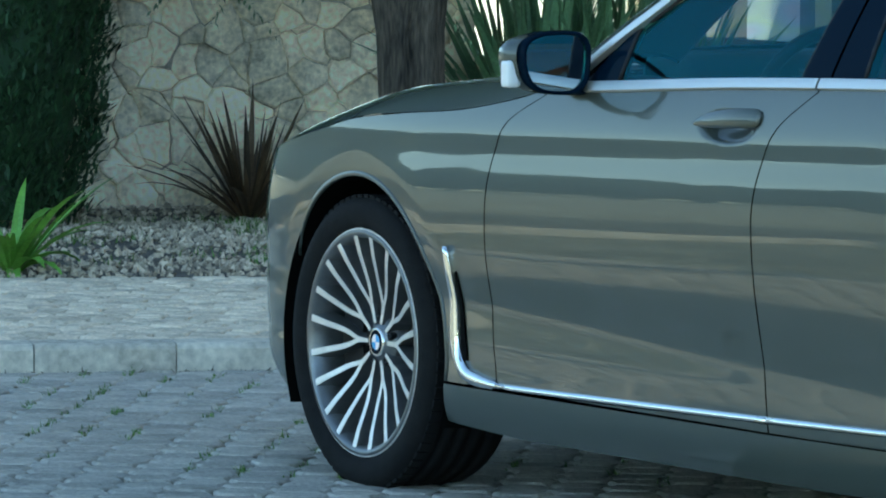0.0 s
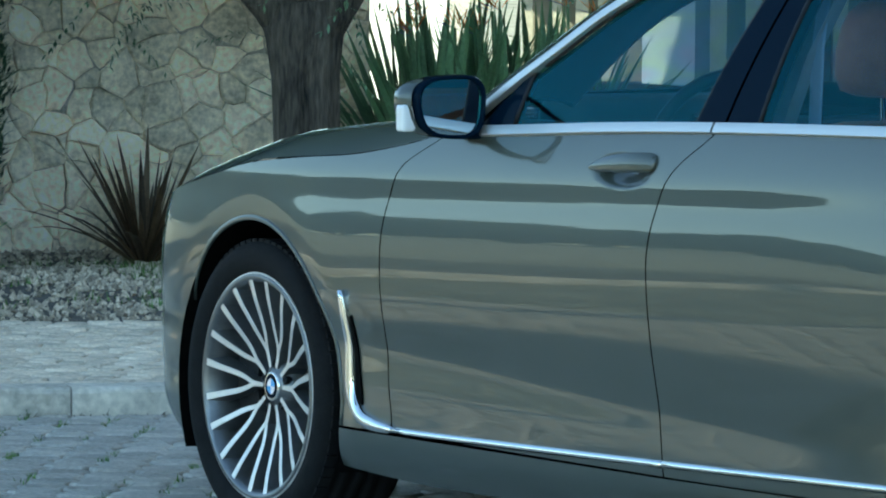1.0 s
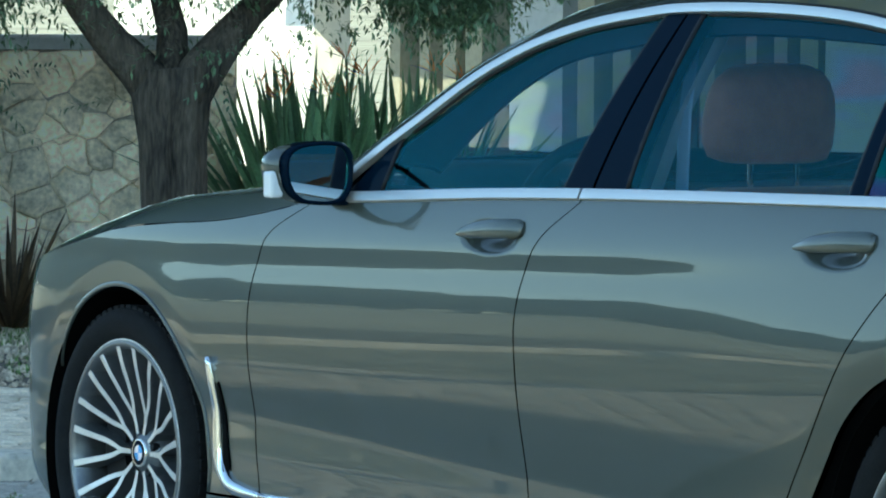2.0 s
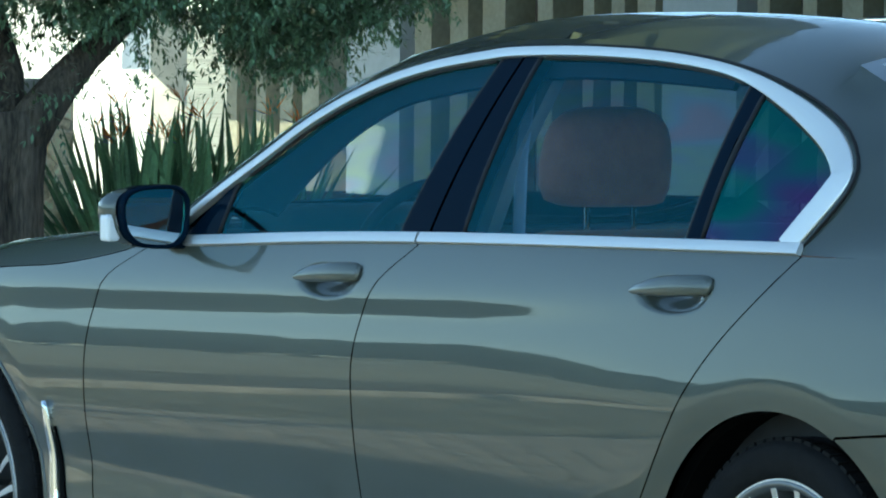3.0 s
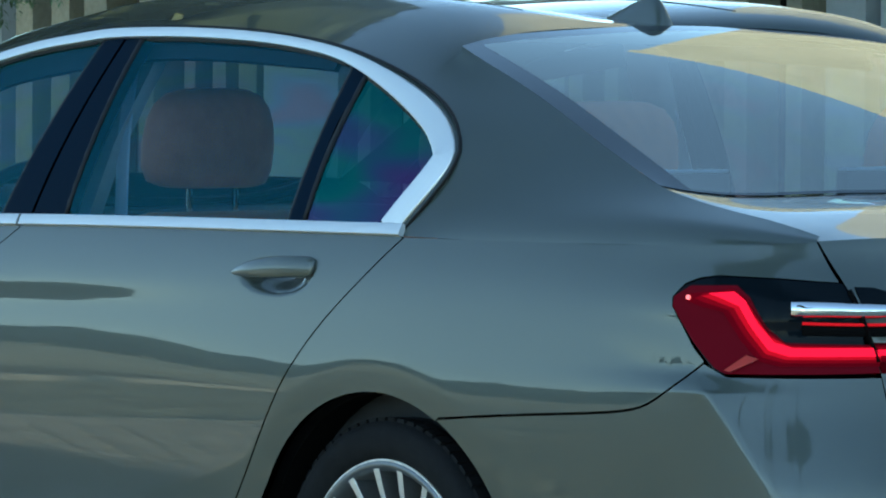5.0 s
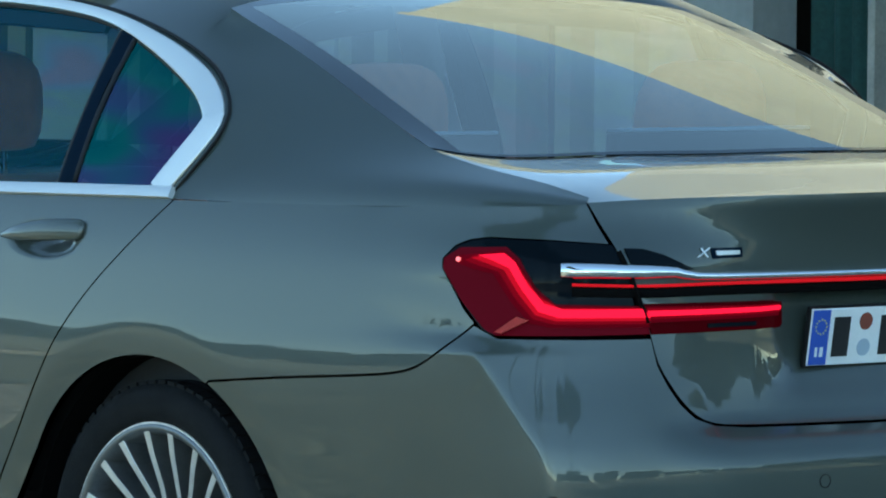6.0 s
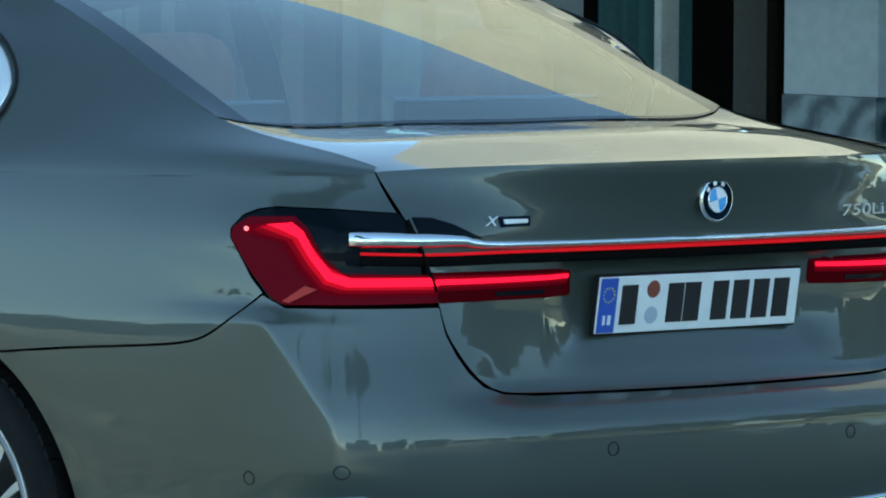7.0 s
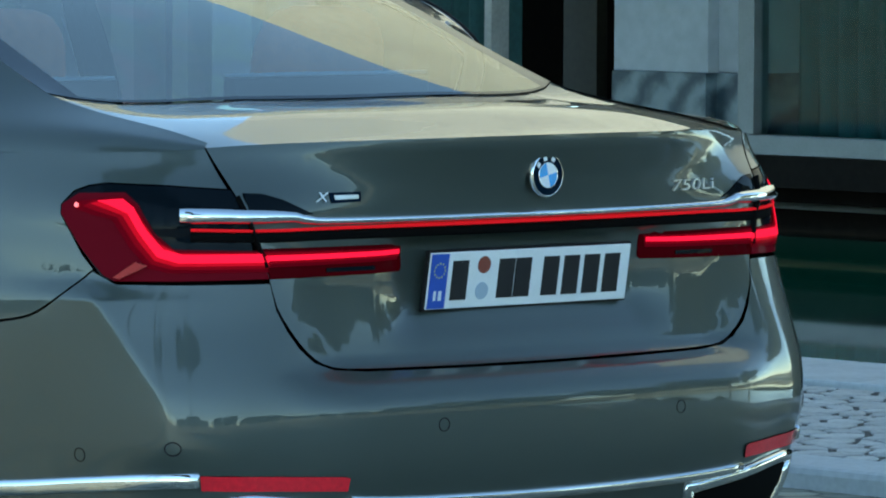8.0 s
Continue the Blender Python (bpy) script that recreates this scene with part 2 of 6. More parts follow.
def box(bm, lo, hi, bevel=0.0, m=None):
    r = bmesh.ops.create_cube(bm, size=1)
    vs = r["verts"]
    c, d = (Vector(lo) + Vector(hi)) / 2, Vector(hi) - Vector(lo)
    for v in vs:
        v.co = Vector((v.co.x * d.x, v.co.y * d.y, v.co.z * d.z)) + c
    if bevel:
        es = list({e for v in vs for e in v.link_edges})
        bmesh.ops.bevel(bm, geom=es, offset=bevel, segments=2, profile=.5, affect="EDGES")
        if m is not None:
            raise ValueError("bevelled boxes are turned by their object")
    elif m is not None:
        for v in vs:
            v.co = m @ v.co
    return vs


def smooth_line(pts, step=.02):
    """A Catmull-Rom line through the points, cut to about one step."""
    p = np.array(pts, float)
    p = np.vstack([2 * p[0] - p[1], p, 2 * p[-1] - p[-2]])
    out = []
    for i in range(1, len(p) - 2):
        n = max(2, int(np.linalg.norm(p[i + 1] - p[i]) / step))
        for k in range(n):
            t = k / n
            a, b, c, d = p[i - 1], p[i], p[i + 1], p[i + 2]
            out.append(.5 * (2 * b + (c - a) * t + (2 * a - 5 * b + 4 * c - d) * t * t + (3 * b - a - 3 * c + d) * t ** 3))
    out.append(p[-2])
    return [tuple(q) for q in out]


def arc(cx, cz, r, a0, a1, n=24):
    return [(cx + r * math.cos(radians(a0 + (a1 - a0) * k / n)), cz + r * math.sin(radians(a0 + (a1 - a0) * k / n))) for k in range(n + 1)]


def normal_of(f, u, v, e=2e-3):
    a, b = f(u + e, v) - f(u - e, v), f(u, v + e) - f(u, v - e)
    n = np.cross(a.T, b.T).T
    return n / (np.linalg.norm(n, axis=0) + 1e-12)


def sheet_mesh(name, f, uv, faces, thick, material, parent, label, flip, rims, even=None, whole=False):
    """Vertices on the surface f with its exact normals, and a return edge of the given depth round the rim."""
    sign = -1 if flip else 1
    if whole:
        us, vs = np.array(uv).T
        pos, nor = list(f(us, vs).T), list(normal_of(f, us, vs).T * sign)
    else:
        pos, nor = [f(u, v) for u, v in uv], [normal_of(f, u, v) * sign for u, v in uv]
    if even:
        # even out the shading normals over the grid
        nu, nv, turns = even
        g = np.array(nor).reshape(nu + 1, nv + 1, 3)
        keep, k0 = g[:, 0].copy(), int(.80 * nu)   # the run along the shoulder stays as it is
        for _ in range(turns):
            g[1:-1, 1:-1] = (g[1:-1, 1:-1] * 2 + g[:-2, 1:-1] + g[2:, 1:-1] + g[1:-1, :-2] + g[1:-1, 2:]) / 6
            g[1:-1, 0] = (g[1:-1, 0] * 2 + g[:-2, 0] + g[2:, 0] + g[1:-1, 1]) / 5
            g[1:-1, -1] = (g[1:-1, -1] * 2 + g[:-2, -1] + g[2:, -1] + g[1:-1, -2]) / 5
            g[k0:, 0] = keep[k0:]
            g /= np.linalg.norm(g, axis=2, keepdims=True)
        nor = list(g.reshape(-1, 3))
    faces = [tuple(reversed(q)) if flip else tuple(q) for q in faces]
    base = len(pos)
    for a, b in rims:
        pa, pb, na, nb = pos[a], pos[b], nor[a], nor[b]
        out = np.cross(pb - pa, na)
        out = out / (np.linalg.norm(out) + 1e-12)
        k = len(pos)
        pos += [pa, pb, pb - nb * thick, pa - na * thick]
        nor += [out] * 4
        faces.append((k, k + 1, k + 2, k + 3))
    me = bpy.data.meshes.new(name)
    me.from_pydata([tuple(map(float, q)) for q in pos], [], faces)
    me.polygons.foreach_set("use_smooth", [True] * len(me.polygons))
    me.normals_split_custom_set_from_vertices([tuple(map(float, q)) for q in nor])
    me.materials.append(material)
    ob = new(name, me)
    if parent:
        ob.parent = parent
    if label:
        ob["label"] = label
    return ob


def untangled(poly):
    """The outline without the small loops where two of its edges cross."""
    p = [tuple(map(float, q)) for q in poly]
    i = 0
    while i < len(p) - 1:
        n = len(p)
        a, r = p[i], (p[i + 1][0] - p[i][0], p[i + 1][1] - p[i][1])
        for j in range(i + 2, min(i + 40, n)):
            c, e = p[j], p[(j + 1) % n]
            s = (e[0] - c[0], e[1] - c[1])
            det = r[0] * s[1] - r[1] * s[0]
            if (j + 1) % n == i or abs(det) < 1e-12:
                continue
            t = ((c[0] - a[0]) * s[1] - (c[1] - a[1]) * s[0]) / det
            u = ((c[0] - a[0]) * r[1] - (c[1] - a[1]) * r[0]) / det
            if 0 < t < 1 and 0 < u < 1:
                p[i + 1:j + 1] = [(a[0] + r[0] * t, a[1] + r[1] * t)]
                break
        i += 1
    return p


def panel(name, poly, f, material, parent, label="", thick=.018, step=(.05, .03), flip=False, extra=((), ())):
    """A curved sheet: the outline poly in the surface's own two measures, cut on a grid and laid onto f."""
    poly = untangled(poly)
    bm = bmesh.new()
    vs = []
    for q in poly:
        if not vs or (Vector((*q, 0)) - vs[-1].co).length > 1e-4:
            vs.append(bm.verts.new((*q, 0)))
    if (vs[0].co - vs[-1].co).length < 1e-4:
        bm.verts.remove(vs.pop())
    face = bm.faces.new(vs)
    face.normal_update()
    if face.normal.z < 0:
        bmesh.ops.reverse_faces(bm, faces=[face])
    lo, hi = np.min(poly, axis=0), np.max(poly, axis=0)
    bmesh.ops.triangulate(bm, faces=bm.faces[:])
    for k in (0, 1):
        no = Vector((1, 0, 0)) if k == 0 else Vector((0, 1, 0))
        for c in sorted({*np.arange(lo[k] + step[k], hi[k] - 1e-3, step[k]).round(5), *extra[k]}):
            bmesh.ops.bisect_plane(bm, geom=bm.verts[:] + bm.edges[:] + bm.faces[:], dist=1e-5, plane_co=no * float(c), plane_no=no)
    bm.verts.index_update()
    uv = [(v.co.x, v.co.y) for v in bm.verts]
    faces = [[v.index for v in q.verts] for q in bm.faces]
    rims = []
    for e in bm.edges:
        if len(e.link_faces) == 1:
            l = e.link_loops[0]
            rims.append((l.vert.index, l.link_loop_next.vert.index))
    bm.free()
    return sheet_mesh(name, f, uv, faces, thick, material, parent, label, flip, rims, whole=True)


def grid_sheet(name, f, nu, nv, material, parent, label="", thick=.012, flip=False, u0=0, u1=1, v0=0, v1=1, even=0):
    """A curved sheet over a rectangle of the surface's two measures."""
    uv = [(u0 + (u1 - u0) * i / nu, v0 + (v1 - v0) * j / nv) for i in range(nu + 1) for j in range(nv + 1)]
    k = nv + 1
    faces = [(i * k + j, (i + 1) * k + j, (i + 1) * k + j + 1, i * k + j + 1) for i in range(nu) for j in range(nv)]
    rims = [(i * k, (i + 1) * k) for i in range(nu)] + [((i + 1) * k + nv, i * k + nv) for i in range(nu)]
    rims += [(nu * k + j, nu * k + j + 1) for j in range(nv)] + [(j + 1, j) for j in range(nv)]
    return sheet_mesh(name, f, uv, faces, thick, material, parent, label, flip, rims if thick else [], (nu, nv, even) if even else None)


def ribbon(name, pts, nors, width, proud, material, parent, label="", closed=False, flat=False):
    """A rounded strip of trim: its middle line, the face's outward normals, its width and how far it stands proud."""
    prof = [(-.5, -.6), (-.5, .45), (-.36, .85), (0, 1), (.36, .85), (.5, .45), (.5, -.6)]
    if flat:
        prof = [(-.5, -.6), (-.5, .80), (-.45, .94), (-.15, 1), (.15, 1), (.45, .94), (.5, .80), (.5, -.6)]
    bm = bmesh.new()
    n, rows = len(pts), []
    for i in range(n):
        a, b = pts[max(i - 1, 0)], pts[min(i + 1, n - 1)]
        if closed:
            a, b = pts[i - 1], pts[(i + 1) % n]
        t = (Vector(b) - Vector(a)).normalized()
        no = Vector(nors[i]).normalized()
        side = t.cross(no).normalized()
        w = width[i] if isinstance(width, (list, tuple)) else width
        rows.append([bm.verts.new(Vector(pts[i]) + side * (u * w) + no * (v * proud)) for u, v in prof])
    for i in range(n if closed else n - 1):
        r, q = rows[i], rows[(i + 1) % n]
        for j in range(len(prof) - 1):
            bm.faces.new((r[j], r[j + 1], q[j + 1], q[j]))
    if not closed:
        bm.faces.new(rows[0])
        bm.faces.new(list(reversed(rows[-1])))
    bmesh.ops.recalc_face_normals(bm, faces=bm.faces[:])
    return part(name, bm, material, parent, label, smooth=not flat)


def lathe(bm, prof, n=64, centre=(0, 0, 0), a0=0.0, a1=360.0):
    """Turns a profile of (radius, y) round the y axis through centre."""
    rows = []
    full = abs(a1 - a0) >= 359.9
    for i in range(n if full else n + 1):
        a = radians(a0 + (a1 - a0) * i / n)
        rows.append([bm.verts.new((centre[0] + r * math.cos(a), centre[1] + y, centre[2] + r * math.sin(a))) for r, y in prof])
    for i in range(n):
        r, q = rows[i], rows[(i + 1) % len(rows)]
        for j in range(len(prof) - 1):
            bm.faces.new((r[j], q[j], q[j + 1], r[j + 1]))
    return rows


flank_s = np.linspace(S0 + .75, SMAX - .35, 3000)
flank_x = plan_x(flank_s)


def flank(x, z):
    return body(np.interp(-x, -flank_x, flank_s), z)


def mirrored(f):
    return lambda u, v: (f(u, v).T * np.array((1, -1, 1))).T


def lifted(f, d, flip=False):
    """The surface f moved out along its normal."""
    return lambda u, v: f(u, v) + normal_of(f, u, v) * (-d if flip else d)


def offset(f, dy):
    """The surface f moved sideways."""
    return lambda u, v: (f(u, v).T + np.array((0, dy, 0))).T


def glass_y(x, z):
    return .905 - .30 * (z - 1.03) - .45 * (z - 1.03) ** 2 - .010 * (x - 1.0) ** 2


def pane(x, z):
    return np.array((x, glass_y(x, z), z))


# shut lines of the flank, in x and z
SEAM_A = [(2.35, .972), (2.51, .900), (2.552, .834), (2.577, .75), (2.584, .634), (2.584, .532), (2.583, .416), (2.567, .292)]
SEAM_B = [(1.262, 1.013), (1.389, .930), (1.437, .845), (1.457, .761), (1.456, .678), (1.450, .584), (1.440, .441), (1.424, .292)]
SEAM_C = [(-.03, 1.038), (.06, .963), (.175, .867), (.262, .775), (.332, .680), (.408, .567), (.478, .470), (.52, .40), (.535, .292)]
BELT = [(2.36, .972), (2.2, .977), (1.75, .999), (1.3, 1.016), (.65, 1.031), (.005, 1.042)]
belt_z = spline([p[0] for p in BELT][::-1], [p[1] for p in BELT][::-1])
# the outer edge of the bright window surround, from the door mirror over the roof to the rear kink
ARCH = [(2.24, 1.036), (2.12, 1.108), (1.995, 1.177), (1.833, 1.272), (1.665, 1.342), (1.485, 1.387), (1.294, 1.413), (1.162, 1.424), (.90, 1.427), (.62, 1.417),
        (.386, 1.392), (.20, 1.353), (.054, 1.309), (-.035, 1.269), (-.089, 1.223), (-.100, 1.185), (-.075, 1.136), (.005, 1.042)]


def shifted(line, dx):
    return [(x + dx, z) for x, z in line]


def belt_line(x0, x1, n=24, dz=0.0):
    return [(x0 + (x1 - x0) * k / n, float(belt_z(x0 + (x1 - x0) * k / n)) + dz) for k in range(n + 1)]


car = thing("car", "grey metallic four-door saloon car parked on the cobbled road", "car")
g = .0025
for m in (1, -1):
    near = m == 1
    fl = flank if near else mirrored(flank)
    bo = body if near else mirrored(body)
    gp = pane if near else mirrored(pane)
    F1, F2 = (True, False) if near else (False, True)
    a, b, c = smooth_line(SEAM_A), smooth_line(SEAM_B), smooth_line(SEAM_C)
    # front wing: shut line, lower edge, wheel arch, lamp edge, bonnet edge
    top = smooth_line([(3.72, .787), (3.60, .809), (3.42, .842), (3.25, .874), (3.0, .897), (2.74, .915), (2.52, .945), (2.40, .968)])
    wing = shifted(a, g) + arc(3.21, .345, .405, 188, 30) + [(3.66, .62), (3.74, .70)] + top
    front_wing = panel("front_wing", wing, fl, paint, car, "", flip=F1, step=(.018, .012) if near else (.05, .03))
    rim = arc(3.21, .345, .402, 188, 28, 40)
    ribbon("arch_lip", [fl(x, z) for x, z in rim], [(0, m, 0)] * len(rim), .012, .004, paint, front_wing)
    # doors
    fd = panel("front_door", shifted(a, -g)[::-1] + belt_line(2.345, 1.266) + shifted(b, g), fl, paint, car, "", flip=F1, step=(.04, .012), extra=(np.arange(1.43, 1.73, .008), np.arange(.88, .98, .004)))
    rd = panel("rear_door", shifted(b, -g)[::-1] + belt_line(1.258, -.027) + [(x + g, z) for x, z in c if not (x > .3 and math.hypot(x, z - .345) < .415)] + arc(0, .345, .415, 20, -7, 8), fl, paint, car, "", flip=F1, step=(.04, .012), extra=((*np.arange(.20, .49, .008), *np.arange(.49, .60, .015)), np.arange(.905, 1.0, .004)))
    # rear wing up to the shoulder, down to the bumper seam
    s0 = lambda x: float(np.interp(-x, -flank_x, flank_s))
    cut = [(s0(x - g), z) for x, z in c if math.hypot(x, z - .345) > .405]
    arch = [(s0(x), z) for x, z in arc(0, .345, .402, 32, 117, 22)]
    seam = smooth_line([(4.905, .708), (5.113, .727), (5.30, .741), (5.411, .752), (5.47, .768), (5.53, .805), (5.583, .846)])
    lamp_edge = [(5.560, .872), (5.535, .908), (5.508, .945), (5.506, .962), (5.53, .987), (5.56, .998), (5.60, 1.003), (5.72, 1.000), (5.836, .993)]
    shoulder = smooth_line([(5.80, 1.062), (5.6, 1.056), (5.35, 1.050), (5.05, 1.045), (4.745, 1.040)])
    wingpoly = cut + arch + [(p[0], p[1] + g) for p in seam] + lamp_edge + shoulder
    rear_wing = panel("rear_wing", wingpoly, bo, paint, car, "", flip=F2, step=(.018, .012) if near else (.05, .03))
    # bright strip along the sill, rising into the vent behind the front wheel
    strip = smooth_line([(2.70, .312), (2.62, .300), (2.50, .297), (2.0, .306), (1.425, .318), (.9, .331), (.45, .342)], .04)
    for q0, q1, owner in ((2.75, 2.569, front_wing), (2.565, 1.427, fd), (1.421, .40, rd)):
        seg = [p for p in strip if q1 + .004 < p[0] < q0 - .004]
        sx, sz = [p[0] for p in strip][::-1], [p[1] for p in strip][::-1]
        seg = [(q, float(np.interp(q, sx, sz))) for q in (min(q0, sx[-1]),)] + seg + [(q, float(np.interp(q, sx, sz))) for q in (max(q1, sx[0]),)]
        ribbon("sill_trim", [fl(x, z) for x, z in seg], [(0, m, .35)] * len(seg), .016, .009, chrome, owner, "polished chrome strip")
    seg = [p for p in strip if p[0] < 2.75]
    # black strip below the sill trim, painted in as the gap's shade
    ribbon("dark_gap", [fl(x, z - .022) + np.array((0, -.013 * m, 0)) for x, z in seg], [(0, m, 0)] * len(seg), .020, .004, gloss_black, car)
    vent = smooth_line([(2.757, .604), (2.753, .55), (2.750, .49), (2.750, .43), (2.748, .38), (2.735, .345), (2.70, .315), (2.64, .303), (2.572, .299)], .015)
    wv = list(np.interp(np.linspace(0, 1, len(vent)), [0, .08, .5, .8, 1], [.014, .020, .028, .034, .022]))
    ribbon("air_vent_trim", [fl(x, z) for x, z in vent], [(-.35, m, 0)] * len(vent), wv, .016, chrome, front_wing, "hockey-stick chrome trim of the air vent")
    # no opening: the slot's darkness is a black panel on the wing
    panel("air_vent_slot", [(2.735, .545), (2.727, .548), (2.700, .37), (2.700, .345), (2.725, .345)], lifted(fl, .004, F1), void, front_wing, "", thick=.004, flip=F1)
    # sill
    sill = offset(fl, m * .012)
    panel("sill", [(2.80, .285), (2.83, .195), (2.5, .180), (1.2, .185), (.46, .205), (.42, .300), (1.4, .290)], sill, paint, car, "", flip=F1, thick=.05)
    # window surround and belt strip
    top_line = smooth_line(ARCH, .03)
    wdt = [float(.021 + .033 * ease(.45 - x, 0, .55)) for x, z in top_line]
    inner = []
    for i, (x, z) in enumerate(top_line):
        p0, p1 = np.array(top_line[max(i - 1, 0)]), np.array(top_line[min(i + 1, len(top_line) - 1)])
        t = (p1 - p0) / (np.linalg.norm(p1 - p0) + 1e-9)
        inner.append((x - t[1] * wdt[i] / 2, z + t[0] * wdt[i] / 2))
    mid = inner
    ex, ez = mid[-1][0] - mid[-3][0], mid[-1][1] - mid[-3][1]
    mid, wdt = mid + [(mid[-1][0] + ex * .12, mid[-1][1] + ez * .12)], wdt + [wdt[-1]]
    ribbon("window_surround", [gp(x, z) for x, z in mid], [(-.15 if x < .3 else 0, m, .4) for x, z in mid], wdt, .010, satin, car, "satin chrome window surround", flat=True)
    gut = [(x - (q[0] - x) * .35, z - (q[1] - z) * .35) for (x, z), q in zip(top_line, inner)]
    ribbon("roof_gutter", [gp(x, z) + np.array((0, m * .001, 0)) for x, z in gut], [(0, m, .4)] * len(gut), .006, .003, trim_black, car)
    for x0, x1, owner in ((2.26, 1.266, fd), (1.258, -.024, rd)):
        ln = belt_line(x0, x1, 30, .010)
        ribbon("belt_trim", [fl(x, z - .01) * .55 + gp(x, z) * .45 + np.array((0, 0, .006)) for x, z in ln], [(0, m, .5)] * len(ln), .024, .009, satin, owner, "satin chrome belt strip", flat=True)
    # glass and black pillars, set in a little
    inn = [(x + (q[0] - x) * 2, z + (q[1] - z) * 2) for (x, z), q in zip(top_line, inner)]
    glassf = offset(gp, -.006 * m)
    pill = offset(gp, -.002 * m)
    zin = lambda x: max((z for X, z in inn if abs(X - x) < .03), default=1.05)
    up = lambda x0, x1: [p for p in inn if x1 <= p[0] <= x0 and p[1] > float(belt_z(p[0])) + .10]
    low = lambda x0, x1: belt_line(x0, x1, 12, .016)
    fwin = [(2.085, float(belt_z(2.085)) + .016), (2.055, 1.128)] + up(2.05, 1.235) + [(1.225, zin(1.225)), (1.352, float(belt_z(1.352)) + .016)] + low(1.36, 2.08)
    panel("front_window", fwin, glassf, side_glass if near else screen_glass, fd, "tinted side window", thick=.004, flip=F1).visible_shadow = False
    rwin = [(1.122, float(belt_z(1.122)) + .016), (1.094, zin(1.094))] + up(1.085, .345) + [(.332, zin(.332)), (.354, float(belt_z(.354)) + .016)] + low(.36, 1.115)
    panel("rear_window", rwin, glassf, side_glass if near else screen_glass, rd, "tinted side window", thick=.004, flip=F1).visible_shadow = False
    qwin = [(.308, float(belt_z(.308)) + .016), (.298, 1.2), (.278, zin(.278) - .005)] + [p for p in inn if p[0] < .27 and p[1] > 1.075] + [(.060, 1.062)] + low(.065, .300)
    panel("quarter_window", qwin, glassf, quarter_glass, rd, "tinted quarter window with painted teal and violet sheen", thick=.004, flip=F1).visible_shadow = False
    bp = [(1.356, float(belt_z(1.35)) + .012), (1.228, zin(1.228) + .004), (1.155, zin(1.155) + .004), (1.248, float(belt_z(1.248)) + .012)]
    panel("pillar_cover", bp, pill, gloss_black, fd, "gloss black pillar cover", thick=.03, flip=F1)
    bp = [(1.238, float(belt_z(1.238)) + .012), (1.146, zin(1.146) + .004), (1.090, zin(1.090) + .004), (1.122, float(belt_z(1.122)) + .012)]
    panel("pillar_cover", bp, pill, gloss_black, rd, "gloss black pillar cover", thick=.03, flip=F1)
    dv = [(.356, float(belt_z(.35)) + .012), (.342, 1.15), (.334, zin(.334) + .004), (.274, zin(.274)), (.302, 1.25), (.309, float(belt_z(.309)) + .012)]
    panel("window_divider", dv, pill, gloss_black, rd, "", thick=.02, flip=F1)
    mt = [(2.235, float(belt_z(2.235)) + .012), (2.06, 1.125), (2.09, float(belt_z(2.09)) + .012)]
    panel("mirror_triangle", mt, pill, gloss_black, fd, "", thick=.02, flip=F1)
    for w in (fwin, rwin, qwin):
        # rubber seal just inside the surround
        loop = smooth_line(w + [w[0]], .03)
        ribbon("window_seal", [glassf(x, z) + np.array((0, m * .001, 0)) for x, z in loop], [(0, m, .3)] * len(loop), .014, .003, trim_black, fd if w is fwin else rd)
    # door handles in shallow bowls
    for hx, hz, owner in ((1.588, .942, fd), (.350, .967, rd)):
        bm = bmesh.new()
        rows = []
        for i in range(29):
            t = i / 28 * 2 - 1
            x = hx - t * .134
            w = float(np.interp(t, [-1, -.85, -.4, .2, .8, .95, 1], [.003, .008, .0165, .021, .021, .019, .012]))
            zc = hz + .002 + .010 * t - .004 * t * t
            out = .020 * (1 - abs(t) ** 3) + .002
            base = fl(x, hz + .05) + (fl(x, hz - .055) - fl(x, hz + .05)) * .45
            ring = []
            for k in range(12):
                ang = 2 * math.pi * k / 12
                ring.append(bm.verts.new((base[0], base[1] + m * (out + .0065 * math.cos(ang) - .003 * math.sin(ang)), zc + w * math.sin(ang))))
            rows.append(ring)
        for i in range(28):
            for k in range(12):
                bm.faces.new((rows[i][k], rows[i][(k + 1) % 12], rows[i + 1][(k + 1) % 12], rows[i + 1][k]))
        bm.faces.new(rows[0]), bm.faces.new(rows[-1])
        bmesh.ops.recalc_face_normals(bm, faces=bm.faces[:])
        part("door_handle", bm, paint, owner, "body-coloured pull handle", smooth=True)
    # rear lamp: smoked housing, red sweep, glowing bar
    out1 = [(5.884, .838), (5.625, .828), (5.600, .838), (5.560, .882), (5.535, .912), (5.512, .945), (5.510, .962), (5.533, .984), (5.565, .995), (5.60, 1.000), (5.72, .997), (5.842, .990), (5.868, .944)]
    lamp = panel("rear_lamp", out1, lifted(bo, .001, F2), smoked, car, "smoked red rear light cluster, lit", thick=.03, flip=F2)
    red = [(5.905, .832), (5.628, .828), (5.606, .838), (5.560, .884), (5.512, .945), (5.512, .962), (5.545, .982), (5.640, .985), (5.668, .965), (5.700, .915), (5.735, .886), (5.893, .882)]
    panel("red_lens", red, lifted(bo, .003, F2), red_lens, lamp, "", thick=.004, flip=F2)
    halo = [(5.905, .844), (5.725, .844), (5.690, .852), (5.655, .888), (5.620, .938), (5.575, .946), (5.545, .954), (5.548, .968), (5.635, .978), (5.664, .962), (5.694, .915), (5.735, .883), (5.893, .880)]
    panel("inner_lens", halo, lifted(bo, .005, F2), halo_red, lamp, "red inner lens lit from within", thick=.004, flip=F2)
